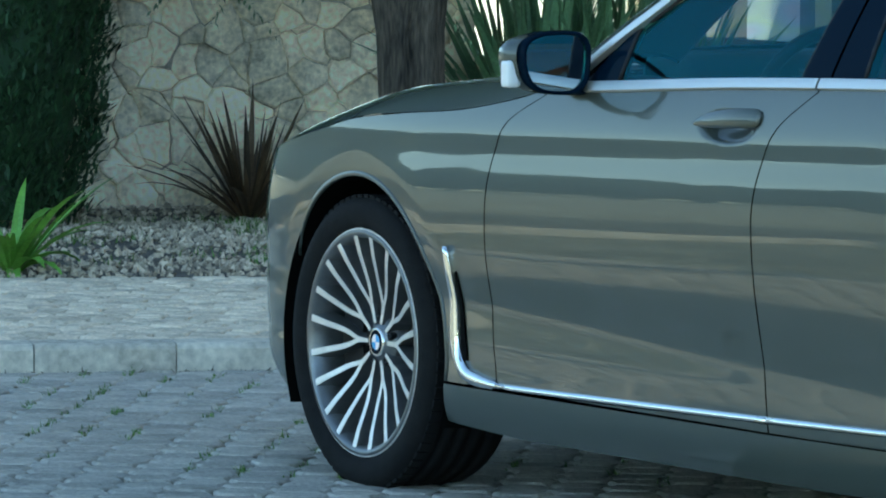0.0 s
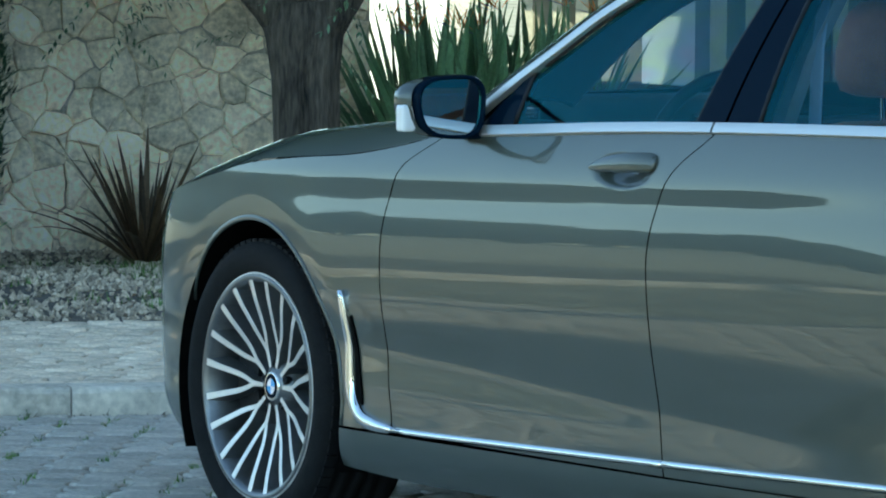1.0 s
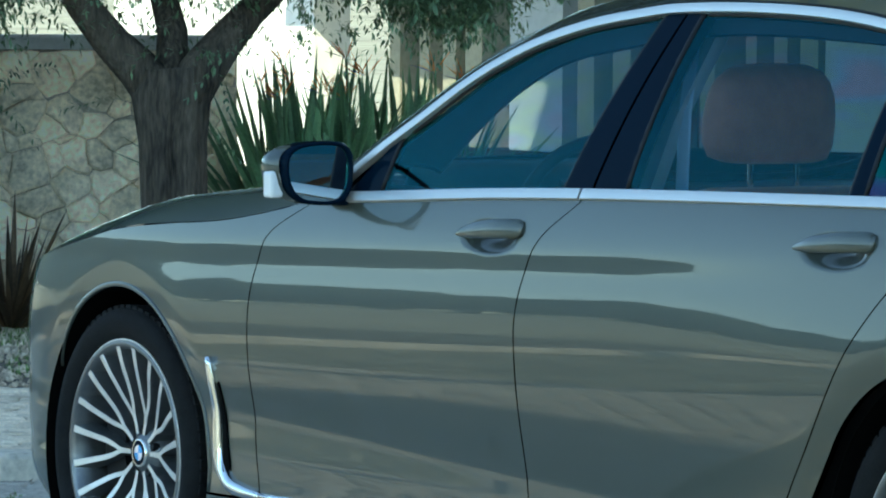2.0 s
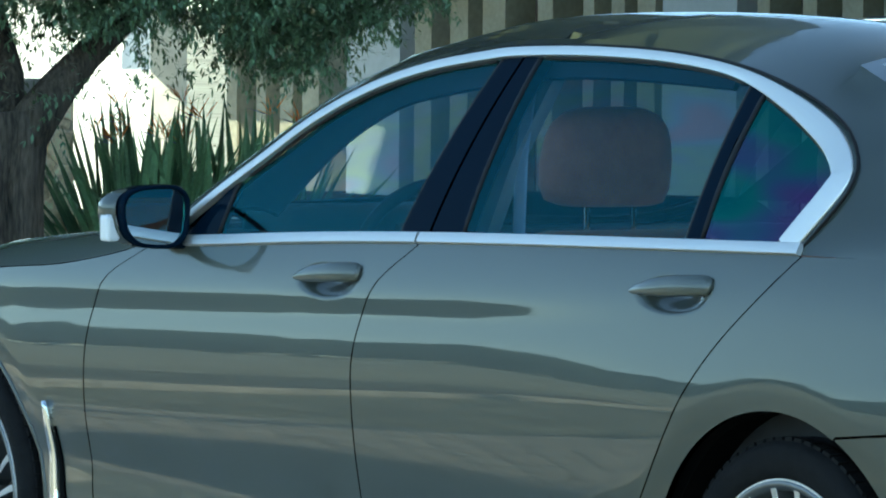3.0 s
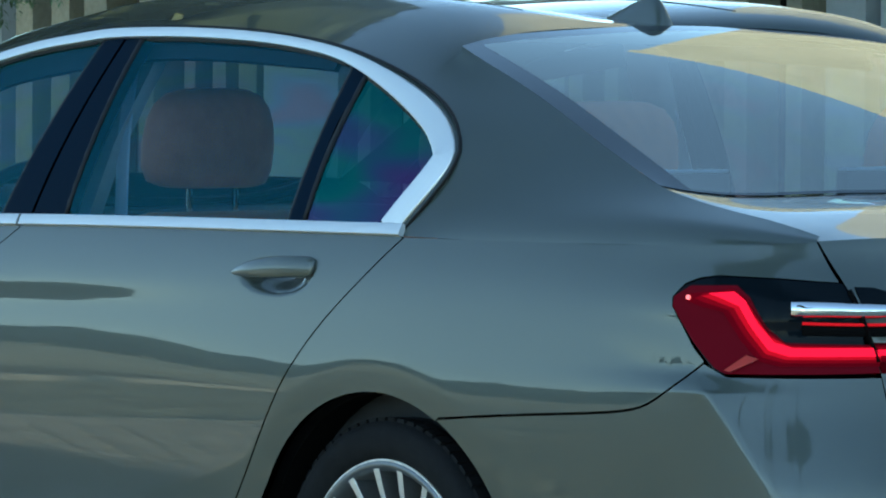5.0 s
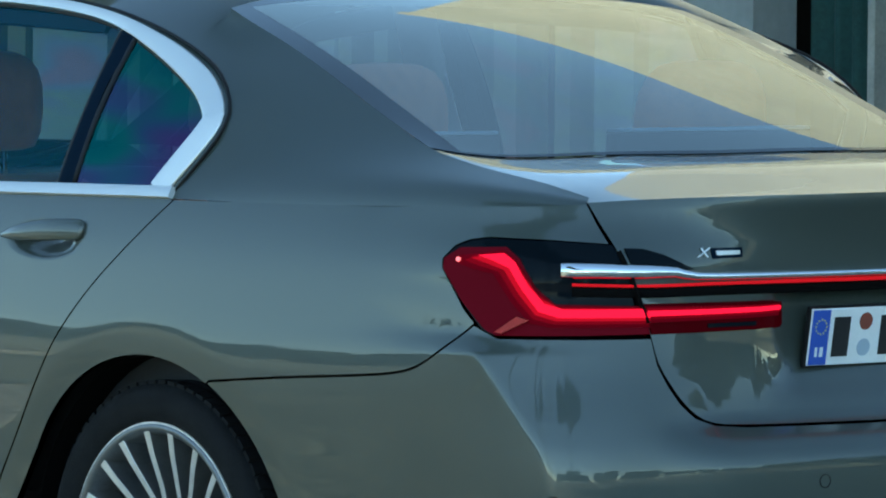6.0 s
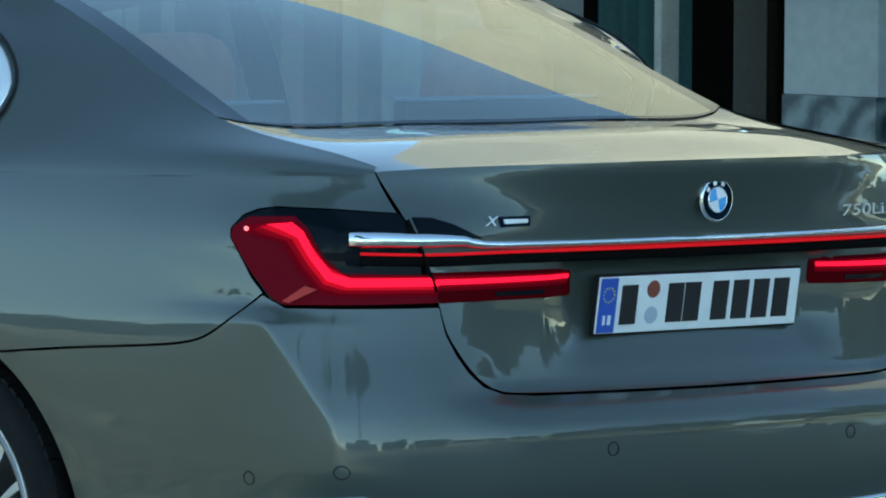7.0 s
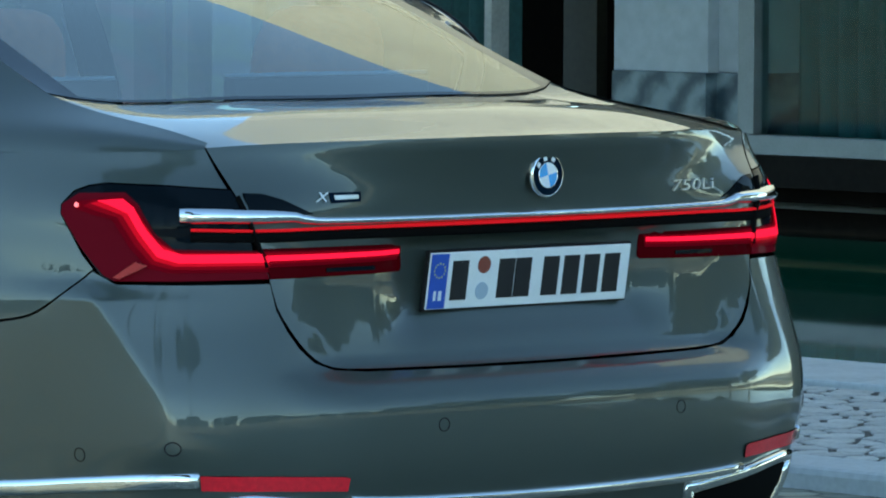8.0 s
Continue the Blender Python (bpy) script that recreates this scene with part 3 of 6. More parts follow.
    glow = [(5.905, .861), (5.742, .861), (5.706, .872), (5.678, .908), (5.652, .948), (5.612, .962), (5.590, .968), (5.640, .972), (5.662, .958), (5.688, .918), (5.716, .886), (5.750, .876), (5.893, .876)]
    for k, mt_ in ((.35, soft_red[0]), (.68, soft_red[1])):
        panel("inner_lens", [(p[0] + (q[0] - p[0]) * k, p[1] + (q[1] - p[1]) * k) for p, q in zip(halo, glow)], lifted(bo, .005 + .005 * k, F2), mt_, lamp, "", thick=.004, flip=F2)
    panel("light_bar", glow, lifted(bo, .0105, F2), glow_red, lamp, "glowing red light bar", thick=.004, flip=F2)
    panel("lens_edge", [(5.640, .830), (5.628, .834), (5.668, .862), (5.690, .856)], lifted(bo, .012, F2), edge_red, lamp, "pale pink edge facet", thick=.003, flip=F2)
    panel("bulb_glow", arc(5.549, .960, .004, 0, 360, 12)[:-1], lifted(bo, .012, F2), spot_glow, lamp, "", thick=.004, flip=F2)
    in1 = [(5.909, .831), (6.215, .835), (6.220, .842), (6.218, .882), (6.205, .886), (5.894, .886)]
    lamp2 = panel("boot_lamp", in1, lifted(bo, .003, F2), dark_red_lens, car, "lit red rear light on the boot lid", thick=.03, flip=F2)
    panel("inner_lens", [(5.907, .852), (6.205, .857), (6.208, .879), (5.898, .881)], lifted(bo, .005, F2), halo_red, lamp2, "red inner lens lit from within", thick=.004, flip=F2)
    panel("inner_lens", [(5.906, .858), (6.205, .863), (6.207, .878), (5.900, .878)], lifted(bo, .007, F2), soft_red[0], lamp2, "", thick=.004, flip=F2)
    panel("light_bar", [(5.905, .863), (6.205, .868), (6.206, .876), (5.901, .873)], lifted(bo, .009, F2), glow_red, lamp2, "glowing red light bar", thick=.004, flip=F2)
    panel("reverse_light", [(6.03, .840), (6.14, .841), (6.14, .849), (6.03, .848)], lifted(bo, .005, F2), smoked, lamp2, "", thick=.003, flip=F2)
    panel("lamp_wedge", [(5.864, .984), (5.90, .983), (5.94, .972), (5.985, .952), (6.0, .946), (5.876, .946)], lifted(bo, .003, F2), smoked, car, "black wedge above the chrome bar", thick=.004, flip=F2)
    # bumper corner and side
    bump = [(x_, z_ - g) for x_, z_ in seam][::-1] + [(s0(x), z) for x, z in arc(0, .345, .405, 118, 202, 22)] + smooth_line([(5.06, .20), (5.5, .22), (5.9, .25), (6.2, .26), (SMAX, .26)]) + \
        [(SMAX, .657), (6.3, .658), (6.10, .660), (6.03, .665), (5.990, .679), (5.958, .706), (5.936, .737), (5.917, .775), (5.908, .823), (5.63, .822)]
    bumper = panel("rear_bumper", bump, bo, paint, car, "", flip=F2, extra=(np.arange(5.53, 5.80, .006), np.arange(.44, .83, .010)))
    ribbon("bumper_trim", [bo(s, z) for s, z in smooth_line([(5.11, .425), (5.40, .445), (5.70, .474), (5.775, .478)])], [bo(s, z) - bo(s, z) * np.array((.6, .55, 1)) for s, z in smooth_line([(5.11, .425), (5.40, .445), (5.70, .474), (5.775, .478)])], .030, .010, chrome, bumper, "polished chrome bumper strip")
    panel("reflector", [(5.779, .460), (6.026, .452), (6.028, .475), (6.018, .478), (5.776, .487)], lifted(bo, .004, F2), reflector_red, bumper, "red plastic reflector", thick=.012, flip=F2)
    for ss, zz in ((5.56, .515), (5.735, .535), (6.23, .562)):
        rim = [bo(ss + .012 * math.cos(q), zz + .012 * math.sin(q)) for q in np.linspace(0, 2 * math.pi, 20)[:-1]]
        nn = normal_of(bo, ss, zz) * (1 if near else -1)
        ribbon("parking_sensor", rim, [nn] * len(rim), .0022, .0012, trim_black, bumper, "", closed=True)

# boot lid: rear face between its shut lines, across the middle
half = [(5.80, 1.065), (5.834, 1.009), (5.866, .944), (5.890, .88), (5.907, .825), (5.918, .78), (5.939, .743), (5.962, .712), (5.992, .686), (6.030, .670), (6.10, .665), (6.3, .663), (SMAX, .662)]
half = smooth_line([(s + .0025, z) for s, z in half], .03)
lip = smooth_line([(SMAX, 1.080), (6.3, 1.079), (6.05, 1.075), (5.90, 1.070), (5.804, 1.065)])[:-1]
full = half + [(2 * SMAX - s, z) for s, z in half[-2::-1]] + [(2 * SMAX - s, z) for s, z in lip[::-1]][:-1] + lip
boot = panel("boot_lid", full, body, paint, car, "", flip=False)
for m in (1, -1):
    bo = body if m == 1 else mirrored(body)
    cut = [p for p in half if .825 < p[1] < 1.0]
    ribbon("shut_line", [bo(s_ - .001, z) for s_, z in cut], [normal_of(bo, s_, z) * m for s_, z in cut], .007, .012, void, boot)
# bright bar with a thin red light below it, right across
bar_half = [(5.745, .945), (5.80, .945), (5.868, .943), (5.96, .941), (6.0, .934), (6.2, .932), (SMAX, .932)]
bar = smooth_line(bar_half + [(2 * SMAX - s, z) for s, z in bar_half[-2::-1]], .03)
bw = [float(np.interp(min(s, 2 * SMAX - s), [5.74, 5.90, 6.01, 6.2], [.029, .025, .014, .013])) for s, z in bar]
ribbon("boot_bar", [body(s, z) for s, z in bar], [normal_of(body, s, z) + np.array((0, 0, .2)) for s, z in bar], bw, .014, chrome, boot, "full-width chrome bar")
red_half = [(5.765, .921), (5.9, .918), (6.05, .920), (6.25, .920), (SMAX, .920)]
redl = smooth_line(red_half + [(2 * SMAX - s, z) for s, z in red_half[-2::-1]], .03)
ribbon("light_line", [body(s, z) for s, z in redl], [normal_of(body, s, z) for s, z in redl], .0050, .010, line_red, boot, "thin red light line")
# raised black strip, painted as the shadow under the red line
ribbon("shadow_groove", [body(s, z - .012) for s, z in redl], [normal_of(body, s, z) for s, z in redl], .019, .0045, void, boot)

# upper shell: from the window surround and shoulder up to the roof's middle, rear window and boot opening
chain_a = [(x, glass_y(x, z) + .004, z) for x, z in ARCH] + [tuple(body(s, z)) for s, z in ((4.93, 1.043), (5.15, 1.046), (5.40, 1.051), (5.60, 1.056), (5.80, 1.062))]
chain_t = [(2.40, .74, 1.055), (2.276, .738, 1.120), (2.158, .733, 1.182), (1.957, .720, 1.280), (1.875, .70, 1.318), (1.75, .60, 1.402), (1.725, .32, 1.446), (1.715, 0, 1.452), (1.15, 0, 1.472), (.62, 0, 1.465),
           (.262, 0, 1.441), (.250, .32, 1.432), (.225, .578, 1.406), (.12, .600, 1.376), (.0, .611, 1.338), (-.14, .623, 1.287), (-.28, .635, 1.230), (-.40, .645, 1.183), (-.49, .652, 1.150), (-.58, .657, 1.130), (-.70, .663, 1.112), (-.84, .669, 1.095), (-.972, .676, 1.073)]
def jointed(pts, breaks):
    """A line through all points, smooth between the breaks and with a corner at each."""
    n = len(pts) - 1
    cuts = [0, *breaks, n]
    runs = [(i / n, j / n, [spline(np.linspace(i / n, j / n, j - i + 1), [p[k] for p in pts[i:j + 1]]) for k in range(3)]) for i, j in zip(cuts, cuts[1:])]

    def f(u):
        for lo, hi, fs in runs:
            if u <= hi or hi == 1:
                return np.array([q(u) for q in fs])
    return f


line_a, line_t = jointed(chain_a, (17,)), jointed(chain_t, (5, 10, 12))
side_no = [spline([0, .35, .55, .68, .74, .80, 1], q) for q in ([.10, .02, -.04, -.14, -.12, -.06, -.12], [.92, .80, .82, .88, .93, .95, .93], [.38, .60, .57, .46, .36, .32, .36])]
top_no = [spline([0, .22, .30, .45, .50, .56, .66, .77, .86, 1], q) for q in ([.45, .35, .15, -.08, -.20, -.30, -.30, -.28, -.22, -.12], [.55, .40, .05, .0, .15, .46, .52, .48, .40, .48], [.70, .85, .98, .99, .96, .83, .80, .83, .88, .87])]


def shell(u, v):
    a, t = line_a(u), line_t(u)
    na, nt = np.array([f(u) for f in side_no]), np.array([f(u) for f in top_no])
    na, nt, c = na / np.linalg.norm(na), nt / np.linalg.norm(nt), t - a
    flat = ease(u, .18, .32) * (1 - ease(u, .55, .70))
    na = na + np.array((0, 0, .3 * flat))
    na = na / np.linalg.norm(na)
    d = np.linalg.norm(c) * (1 - .22 * flat)
    ta, tt = c - (c @ na) * na, c - (c @ nt) * nt
    ta, tt = ta / (np.linalg.norm(ta) + 1e-9) * d, tt / (np.linalg.norm(tt) + 1e-9) * d
    h = v * v * v
    return (2 * h - 3 * v * v + 1) * a + (h - 2 * v * v + v) * ta + (3 * v * v - 2 * h) * t + (h - v * v) * tt


roof = grid_sheet("roof", shell, 120, 20, paint, car, "", thick=.0, flip=False, even=150)
grid_sheet("roof", mirrored(shell), 120, 20, paint, car, "", thick=.0, flip=True, even=150)

rw_top = [spline([-1, -.9, -.5, 0, .5, .9, 1], q) for q in ([.225, .236, .250, .262, .250, .236, .225], [.578, .53, .29, 0, -.29, -.53, -.578], [1.406, 1.414, 1.432, 1.441, 1.432, 1.414, 1.406])]
rw_low = [spline([-1, -.9, -.5, 0, .5, .9, 1], q) for q in ([-.49, -.525, -.565, -.575, -.565, -.525, -.49], [.652, .60, .33, 0, -.33, -.60, -.652], [1.150, 1.139, 1.132, 1.131, 1.132, 1.139, 1.150])]


edge = jointed(chain_t[18:11:-1], ())


def screen(u, v):
    p, q = np.array([f(u) for f in rw_low]), np.array([f(u) for f in rw_top])
    bulge = 4 * v * (1 - v) * .042 * (1 - u * u)
    side = edge(v) - (chain_t[18] + (np.array(chain_t[12]) - chain_t[18]) * v)
    side[1] *= -np.sign(u)
    return p + (q - p) * v + np.array((-.35, 0, .93)) * bulge + side * u ** 4


grid_sheet("rear_screen", screen, 40, 20, rear_glass, car, "tinted rear window", thick=0, u0=-.90, u1=.90, v0=.012, v1=.94).visible_shadow = False
for u0, u1, v0, v1 in ((-1, -.90, 0, 1), (.90, 1, 0, 1), (-.90, .90, 0, .012), (-.90, .90, .94, 1)):
    grid_sheet("screen_border", screen, 20, 10, border_black, car, "black printed window border", thick=0, u0=u0, u1=u1, v0=v0, v1=v1)

# boot deck: from the rear window to the lip
deck_edge = jointed(chain_t[18:], ())


def deck(u, v):
    p = np.array([f(u) for f in rw_low]) + np.array((-.002, 0, -.003))
    s = SMAX + u * (SMAX - 5.804)
    q = body(s, float(np.interp(abs(s - SMAX), [0, .23, .48, .63, .726], [1.080, 1.079, 1.075, 1.070, 1.065])))
    r = p + (q - p) * v
    a, b = np.array(chain_t[18]), np.array(chain_t[22])
    side = deck_edge(v) - (a + (b - a) * v)
    side[1] *= -np.sign(u)
    r[2] += .014 * math.sin(math.pi * v) ** 2 * (1 - u * u)
    return r + side * u ** 6


grid_sheet("boot_deck", deck, 40, 20, paint, boot, "", thick=0, flip=False, u0=-1, u1=1, v0=0, v1=1)


# bonnet, from the wing's edge to the middle, and the windscreen
BON = [(3.72, .790), (3.60, .812), (3.42, .845), (3.25, .877), (3.0, .900), (2.74, .918), (2.52, .948), (2.40, .970)]
bon_z = spline([p[0] for p in BON][::-1], [p[1] for p in BON][::-1])
def bonnet(u, v):
    x = 2.40 + 1.32 * u
    e = flank(x, float(bon_z(x))) + np.array((0, -.003, 0))
    xm = 2.25 + 1.80 * u
    rise = .118 - .058 * u
    c = np.array((xm, 0, float(bon_z(min(x, 3.72))) + rise - .06 * max(0, u - .8) / .2))
    p = e + (c - e) * v
    # steep shoulder at the side, then a gentle crown
    lift = rise * (.72 * (1 - (1 - min(1, v / .17)) ** 1.7) + .28 * v)
    p[2] = e[2] + (c[2] - e[2] - rise) * v + lift
    return p


grid_sheet("bonnet", bonnet, 34, 40, paint, car, "", thick=0, flip=False)
grid_sheet("bonnet", mirrored(bonnet), 34, 40, paint, car, "", thick=0, flip=True)


def nose_top(u, v):
    """From the bonnet's front edge down over the lamps to the bumper."""
    a = bonnet(1.0, v)
    s = float(np.interp(-3.735, -flank_x, flank_s))
    b = body(s + (S0 - s) * v, .782 - .11 * v)
    return a + (b - a) * u + np.array((.04, 0, .02)) * math.sin(math.pi * u) * v


grid_sheet("nose", nose_top, 12, 30, paint, car, "", thick=0, flip=False)
grid_sheet("nose", mirrored(nose_top), 12, 30, paint, car, "", thick=0, flip=True)


def wind(u, v):
    low = np.array((2.40 + .10 * (1 - u * u), .74 * u, 1.045 + .015 * (1 - u * u)))
    top = np.array((1.75 - .035 * (1 - u * u), .60 * u, 1.398 + .06 * (1 - u * u)))
    return low + (top - low) * v + np.array((.5, 0, .85)) * .05 * 4 * v * (1 - v)


grid_sheet("windscreen", wind, 30, 16, screen_glass, car, "clear windscreen", thick=0, u0=-1, u1=1, flip=False).visible_shadow = False

# nose: bumper, lamps, grille
for m in (1, -1):
    near = m == 1
    bo = body if near else mirrored(body)
    F2 = not near
    s0 = lambda x: float(np.interp(-x, -flank_x, flank_s))
    nosepoly = [(S0, .20), (S0 + .5, .19), (S0 + 1.05, .19)] + [(s0(x), z) for x, z in arc(3.21, .345, .405, -20, 34, 12)] + [(s0(3.66), .62), (s0(3.74), .70), (S0 + .80, .675), (S0 + .42, .66), (S0, .64)]
    nb = panel("front_bumper", nosepoly, bo, paint, car, "", flip=F2, step=(.02, .015) if near else (.05, .03))
    panel("headlamp", [(S0 + .42, .665), (S0 + .80, .68), (s0(3.735), .705), (s0(3.66), .735), (s0(3.68), .783), (S0 + .85, .775), (S0 + .62, .75), (S0 + .42, .72)], bo, lamp_clear, car, "clear headlamp with chrome inside", flip=F2)
    bm = bmesh.new()
    box(bm, (4.02, .03 * m if near else -.36, .42), (4.15, .36 if near else -.03, .76), .03)
    part("grille", bm, chrome, car, "chrome-framed grille")

# underside and wheel wells, so that no light passes through
bm = bmesh.new()
box(bm, (-.85, -.70, .20), (3.75, .70, .30))
box(bm, (.52, -.86, .20), (2.72, .86, .34))
part("underbody", bm, void, car, "dark underbody")
for ax in (0.0, 3.21):
    for m in (1, -1):
        bm = bmesh.new()
        prof = [(.40, .905 * m), (.42, .60 * m), (.30, .55 * m), (.02, .55 * m)]
        lathe(bm, prof, 32, (ax, 0, .345), -25, 205)
        part("wheel_housing", bm, void, car, "dark wheel housing")


# ---- wheels ----
def wheel(ax, m):
    w = new("wheel")
    w.parent = car
    w["label"] = "multi-spoke machined alloy wheel with a black tyre"
    w.location = (ax, .795 * m, .3475)
    w.rotation_euler = (0, 0, 0 if m == 1 else math.pi)
    # tyre: rounded walls, tread with four grooves
    bm = bmesh.new()
    prof = [(.262, .098), (.268, .112), (.285, .124), (.305, .128), (.322, .126), (.334, .119), (.342, .108), (.346, .094)]
    for y0 in (.060, .020, -.020, -.060):
        prof += [(.3475, y0 + .006), (.340, y0 + .005), (.340, y0 - .005), (.3475, y0 - .006)]
    prof += [(.346, -.094), (.334, -.119), (.305, -.128), (.268, -.112), (.262, -.098)]
    lathe(bm, prof, 96)
    # sipes across the shoulders
    for k in range(72):
        q = Matrix.Rotation(2 * math.pi * k / 72, 4, "Y")
        box(bm, (.337, .078, -.011), (.3495, .107, .011), 0, q)
    bmesh.ops.recalc_face_normals(bm, faces=bm.faces[:])
    tyre = part("tyre", bm, rubber, w, "black road tyre", smooth=False)
    for f in tyre.data.polygons:
        f.use_smooth = len(f.vertices) == 4 and f.index < 96 * (len(prof) - 1)
    bm = bmesh.new()
    lathe(bm, [(.270, .110), (.266, .119), (.256, .119), (.247, .108), (.243, .06), (.236, .0), (.225, -.10), (.262, -.11)], 96)
    bmesh.ops.recalc_face_normals(bm, faces=bm.faces[:])
    part("rim", bm, alloy_grey, w, "grey alloy rim barrel", smooth=True)
    bm = bmesh.new()
    lathe(bm, [(.2715, .1120), (.2700, .1166), (.2600, .1172), (.2575, .1162), (.2560, .1120)], 96)
    bmesh.ops.recalc_face_normals(bm, faces=bm.faces[:])
    part("rim_edge", bm, alloy_face, w, "machined rim edge")

    def dish(r):
        """How far out the spokes' faces stand at the radius r."""
        return .1150 - .043 * float(ease(.262 - r, .0, .20)) ** .8

    def arm(bm_face, bm_body, pts):
        """One spoke: a bright flat face on a grey wedge that runs back into the barrel; pts are radius, angle and width."""
        rows_f, rows_b = [], []
        for r, a, wd in pts:
            y = dish(r)
            rad, tan = Vector((math.cos(a), 0, math.sin(a))), Vector((-math.sin(a), 0, math.cos(a)))
            c = rad * r
            rows_f.append([bm_face.verts.new(c + tan * k * wd + Vector((0, yy, 0))) for k, yy in ((-.5, y - .0010), (-.42, y + .0008), (.42, y + .0008), (.5, y - .0010))])
            rows_b.append([bm_body.verts.new(c + tan * k * wd * q + Vector((0, yy, 0))) for k, q, yy in ((-.5, 1, y - .0005), (.5, 1, y - .0005), (.5, 1.7, y - .050), (-.5, 1.7, y - .050))])
        for i in range(len(pts) - 1):
            for j in range(3):
                bm_face.faces.new((rows_f[i][j], rows_f[i][j + 1], rows_f[i + 1][j + 1], rows_f[i + 1][j]))
            for j in range(4):
                bm_body.faces.new((rows_b[i][j], rows_b[i][(j + 1) % 4], rows_b[i + 1][(j + 1) % 4], rows_b[i + 1][j]))

    for k in range(10):
        a0 = 2 * math.pi * k / 10
        bf, bb = bmesh.new(), bmesh.new()
        for sg in (-1, 1):
            arm(bf, bb, [(.2665, a0 + sg * .174, .0225), (.254, a0 + sg * .168, .0185), (.21, a0 + sg * .160, .0158), (.17, a0 + sg * .150, .0146), (.145, a0 + sg * .140, .0140),
                         (.125, a0 + sg * .115, .0130), (.108, a0 + sg * .070, .0125), (.094, a0 + sg * .030, .0110)])
        arm(bf, bb, [(.100, a0, .0165), (.088, a0, .0145), (.070, a0, .0125), (.046, a0, .0105)])
        bmesh.ops.recalc_face_normals(bf, faces=bf.faces[:])
        bmesh.ops.recalc_face_normals(bb, faces=bb.faces[:])
        sp = part("spoke", bb, alloy_grey, w, "grey double spoke with bright machined face")
        part("spoke_face", bf, alloy_face, sp)
    bm = bmesh.new()
    lathe(bm, [(.066, .02), (.064, .052), (.056, .062), (.044, .068), (.034, .074)], 40)
    bmesh.ops.recalc_face_normals(bm, faces=bm.faces[:])
    part("hub", bm, alloy_grey, w, "", smooth=True)
    for k in range(5):
        a = 2 * math.pi * k / 5 + .3
        bm = bmesh.new()
        lathe(bm, [(.0105, .045), (.0105, .069), (.007, .071), (.0, .068)], 10, (.053 * math.cos(a), 0, .053 * math.sin(a)))
        part("wheel_bolt", bm, trim_black, w)
    bm = bmesh.new()
    lathe(bm, [(.035, .062), (.035, .0755), (.032, .078), (.029, .0775)], 32)
    cap = part("hub_cap", bm, chrome, w, "hub cap with a plain round emblem", smooth=True)
    bm = bmesh.new()
    lathe(bm, [(.029, .077), (.020, .0776), (.0, .0776)], 32)
    part("emblem_ring", bm, gloss_black, cap)
    for k in range(4):
        bm = bmesh.new()
        lathe(bm, [(.0185, .0782), (.0, .0784)], 8, a0=90 * k, a1=90 * k + 90)
        part("emblem_field", bm, badge_blue if k % 2 else badge_white, cap)
    bm = bmesh.new()
    lathe(bm, [(.07, .02), (.185, .02), (.187, .016), (.187, -.01), (.07, -.01)], 64)
    bmesh.ops.recalc_face_normals(bm, faces=bm.faces[:])
    part("brake_disc", bm, disc_steel, w, "steel brake disc", smooth=False)
    bm = bmesh.new()
    lathe(bm, [(.105, -.04), (.105, .055), (.20, .055), (.20, -.04)], 12, a0=-35, a1=35)
    bmesh.ops.recalc_face_normals(bm, faces=bm.faces[:])
    part("brake_caliper", bm, trim_black, w)
    bm = bmesh.new()
    lathe(bm, [(.23, -.06), (.02, -.06)], 48)
    part("back_plate", bm, void, w)
    return w


for ax in (3.21, 0.0):
    for m in (1, -1):
        wheel(ax, m)


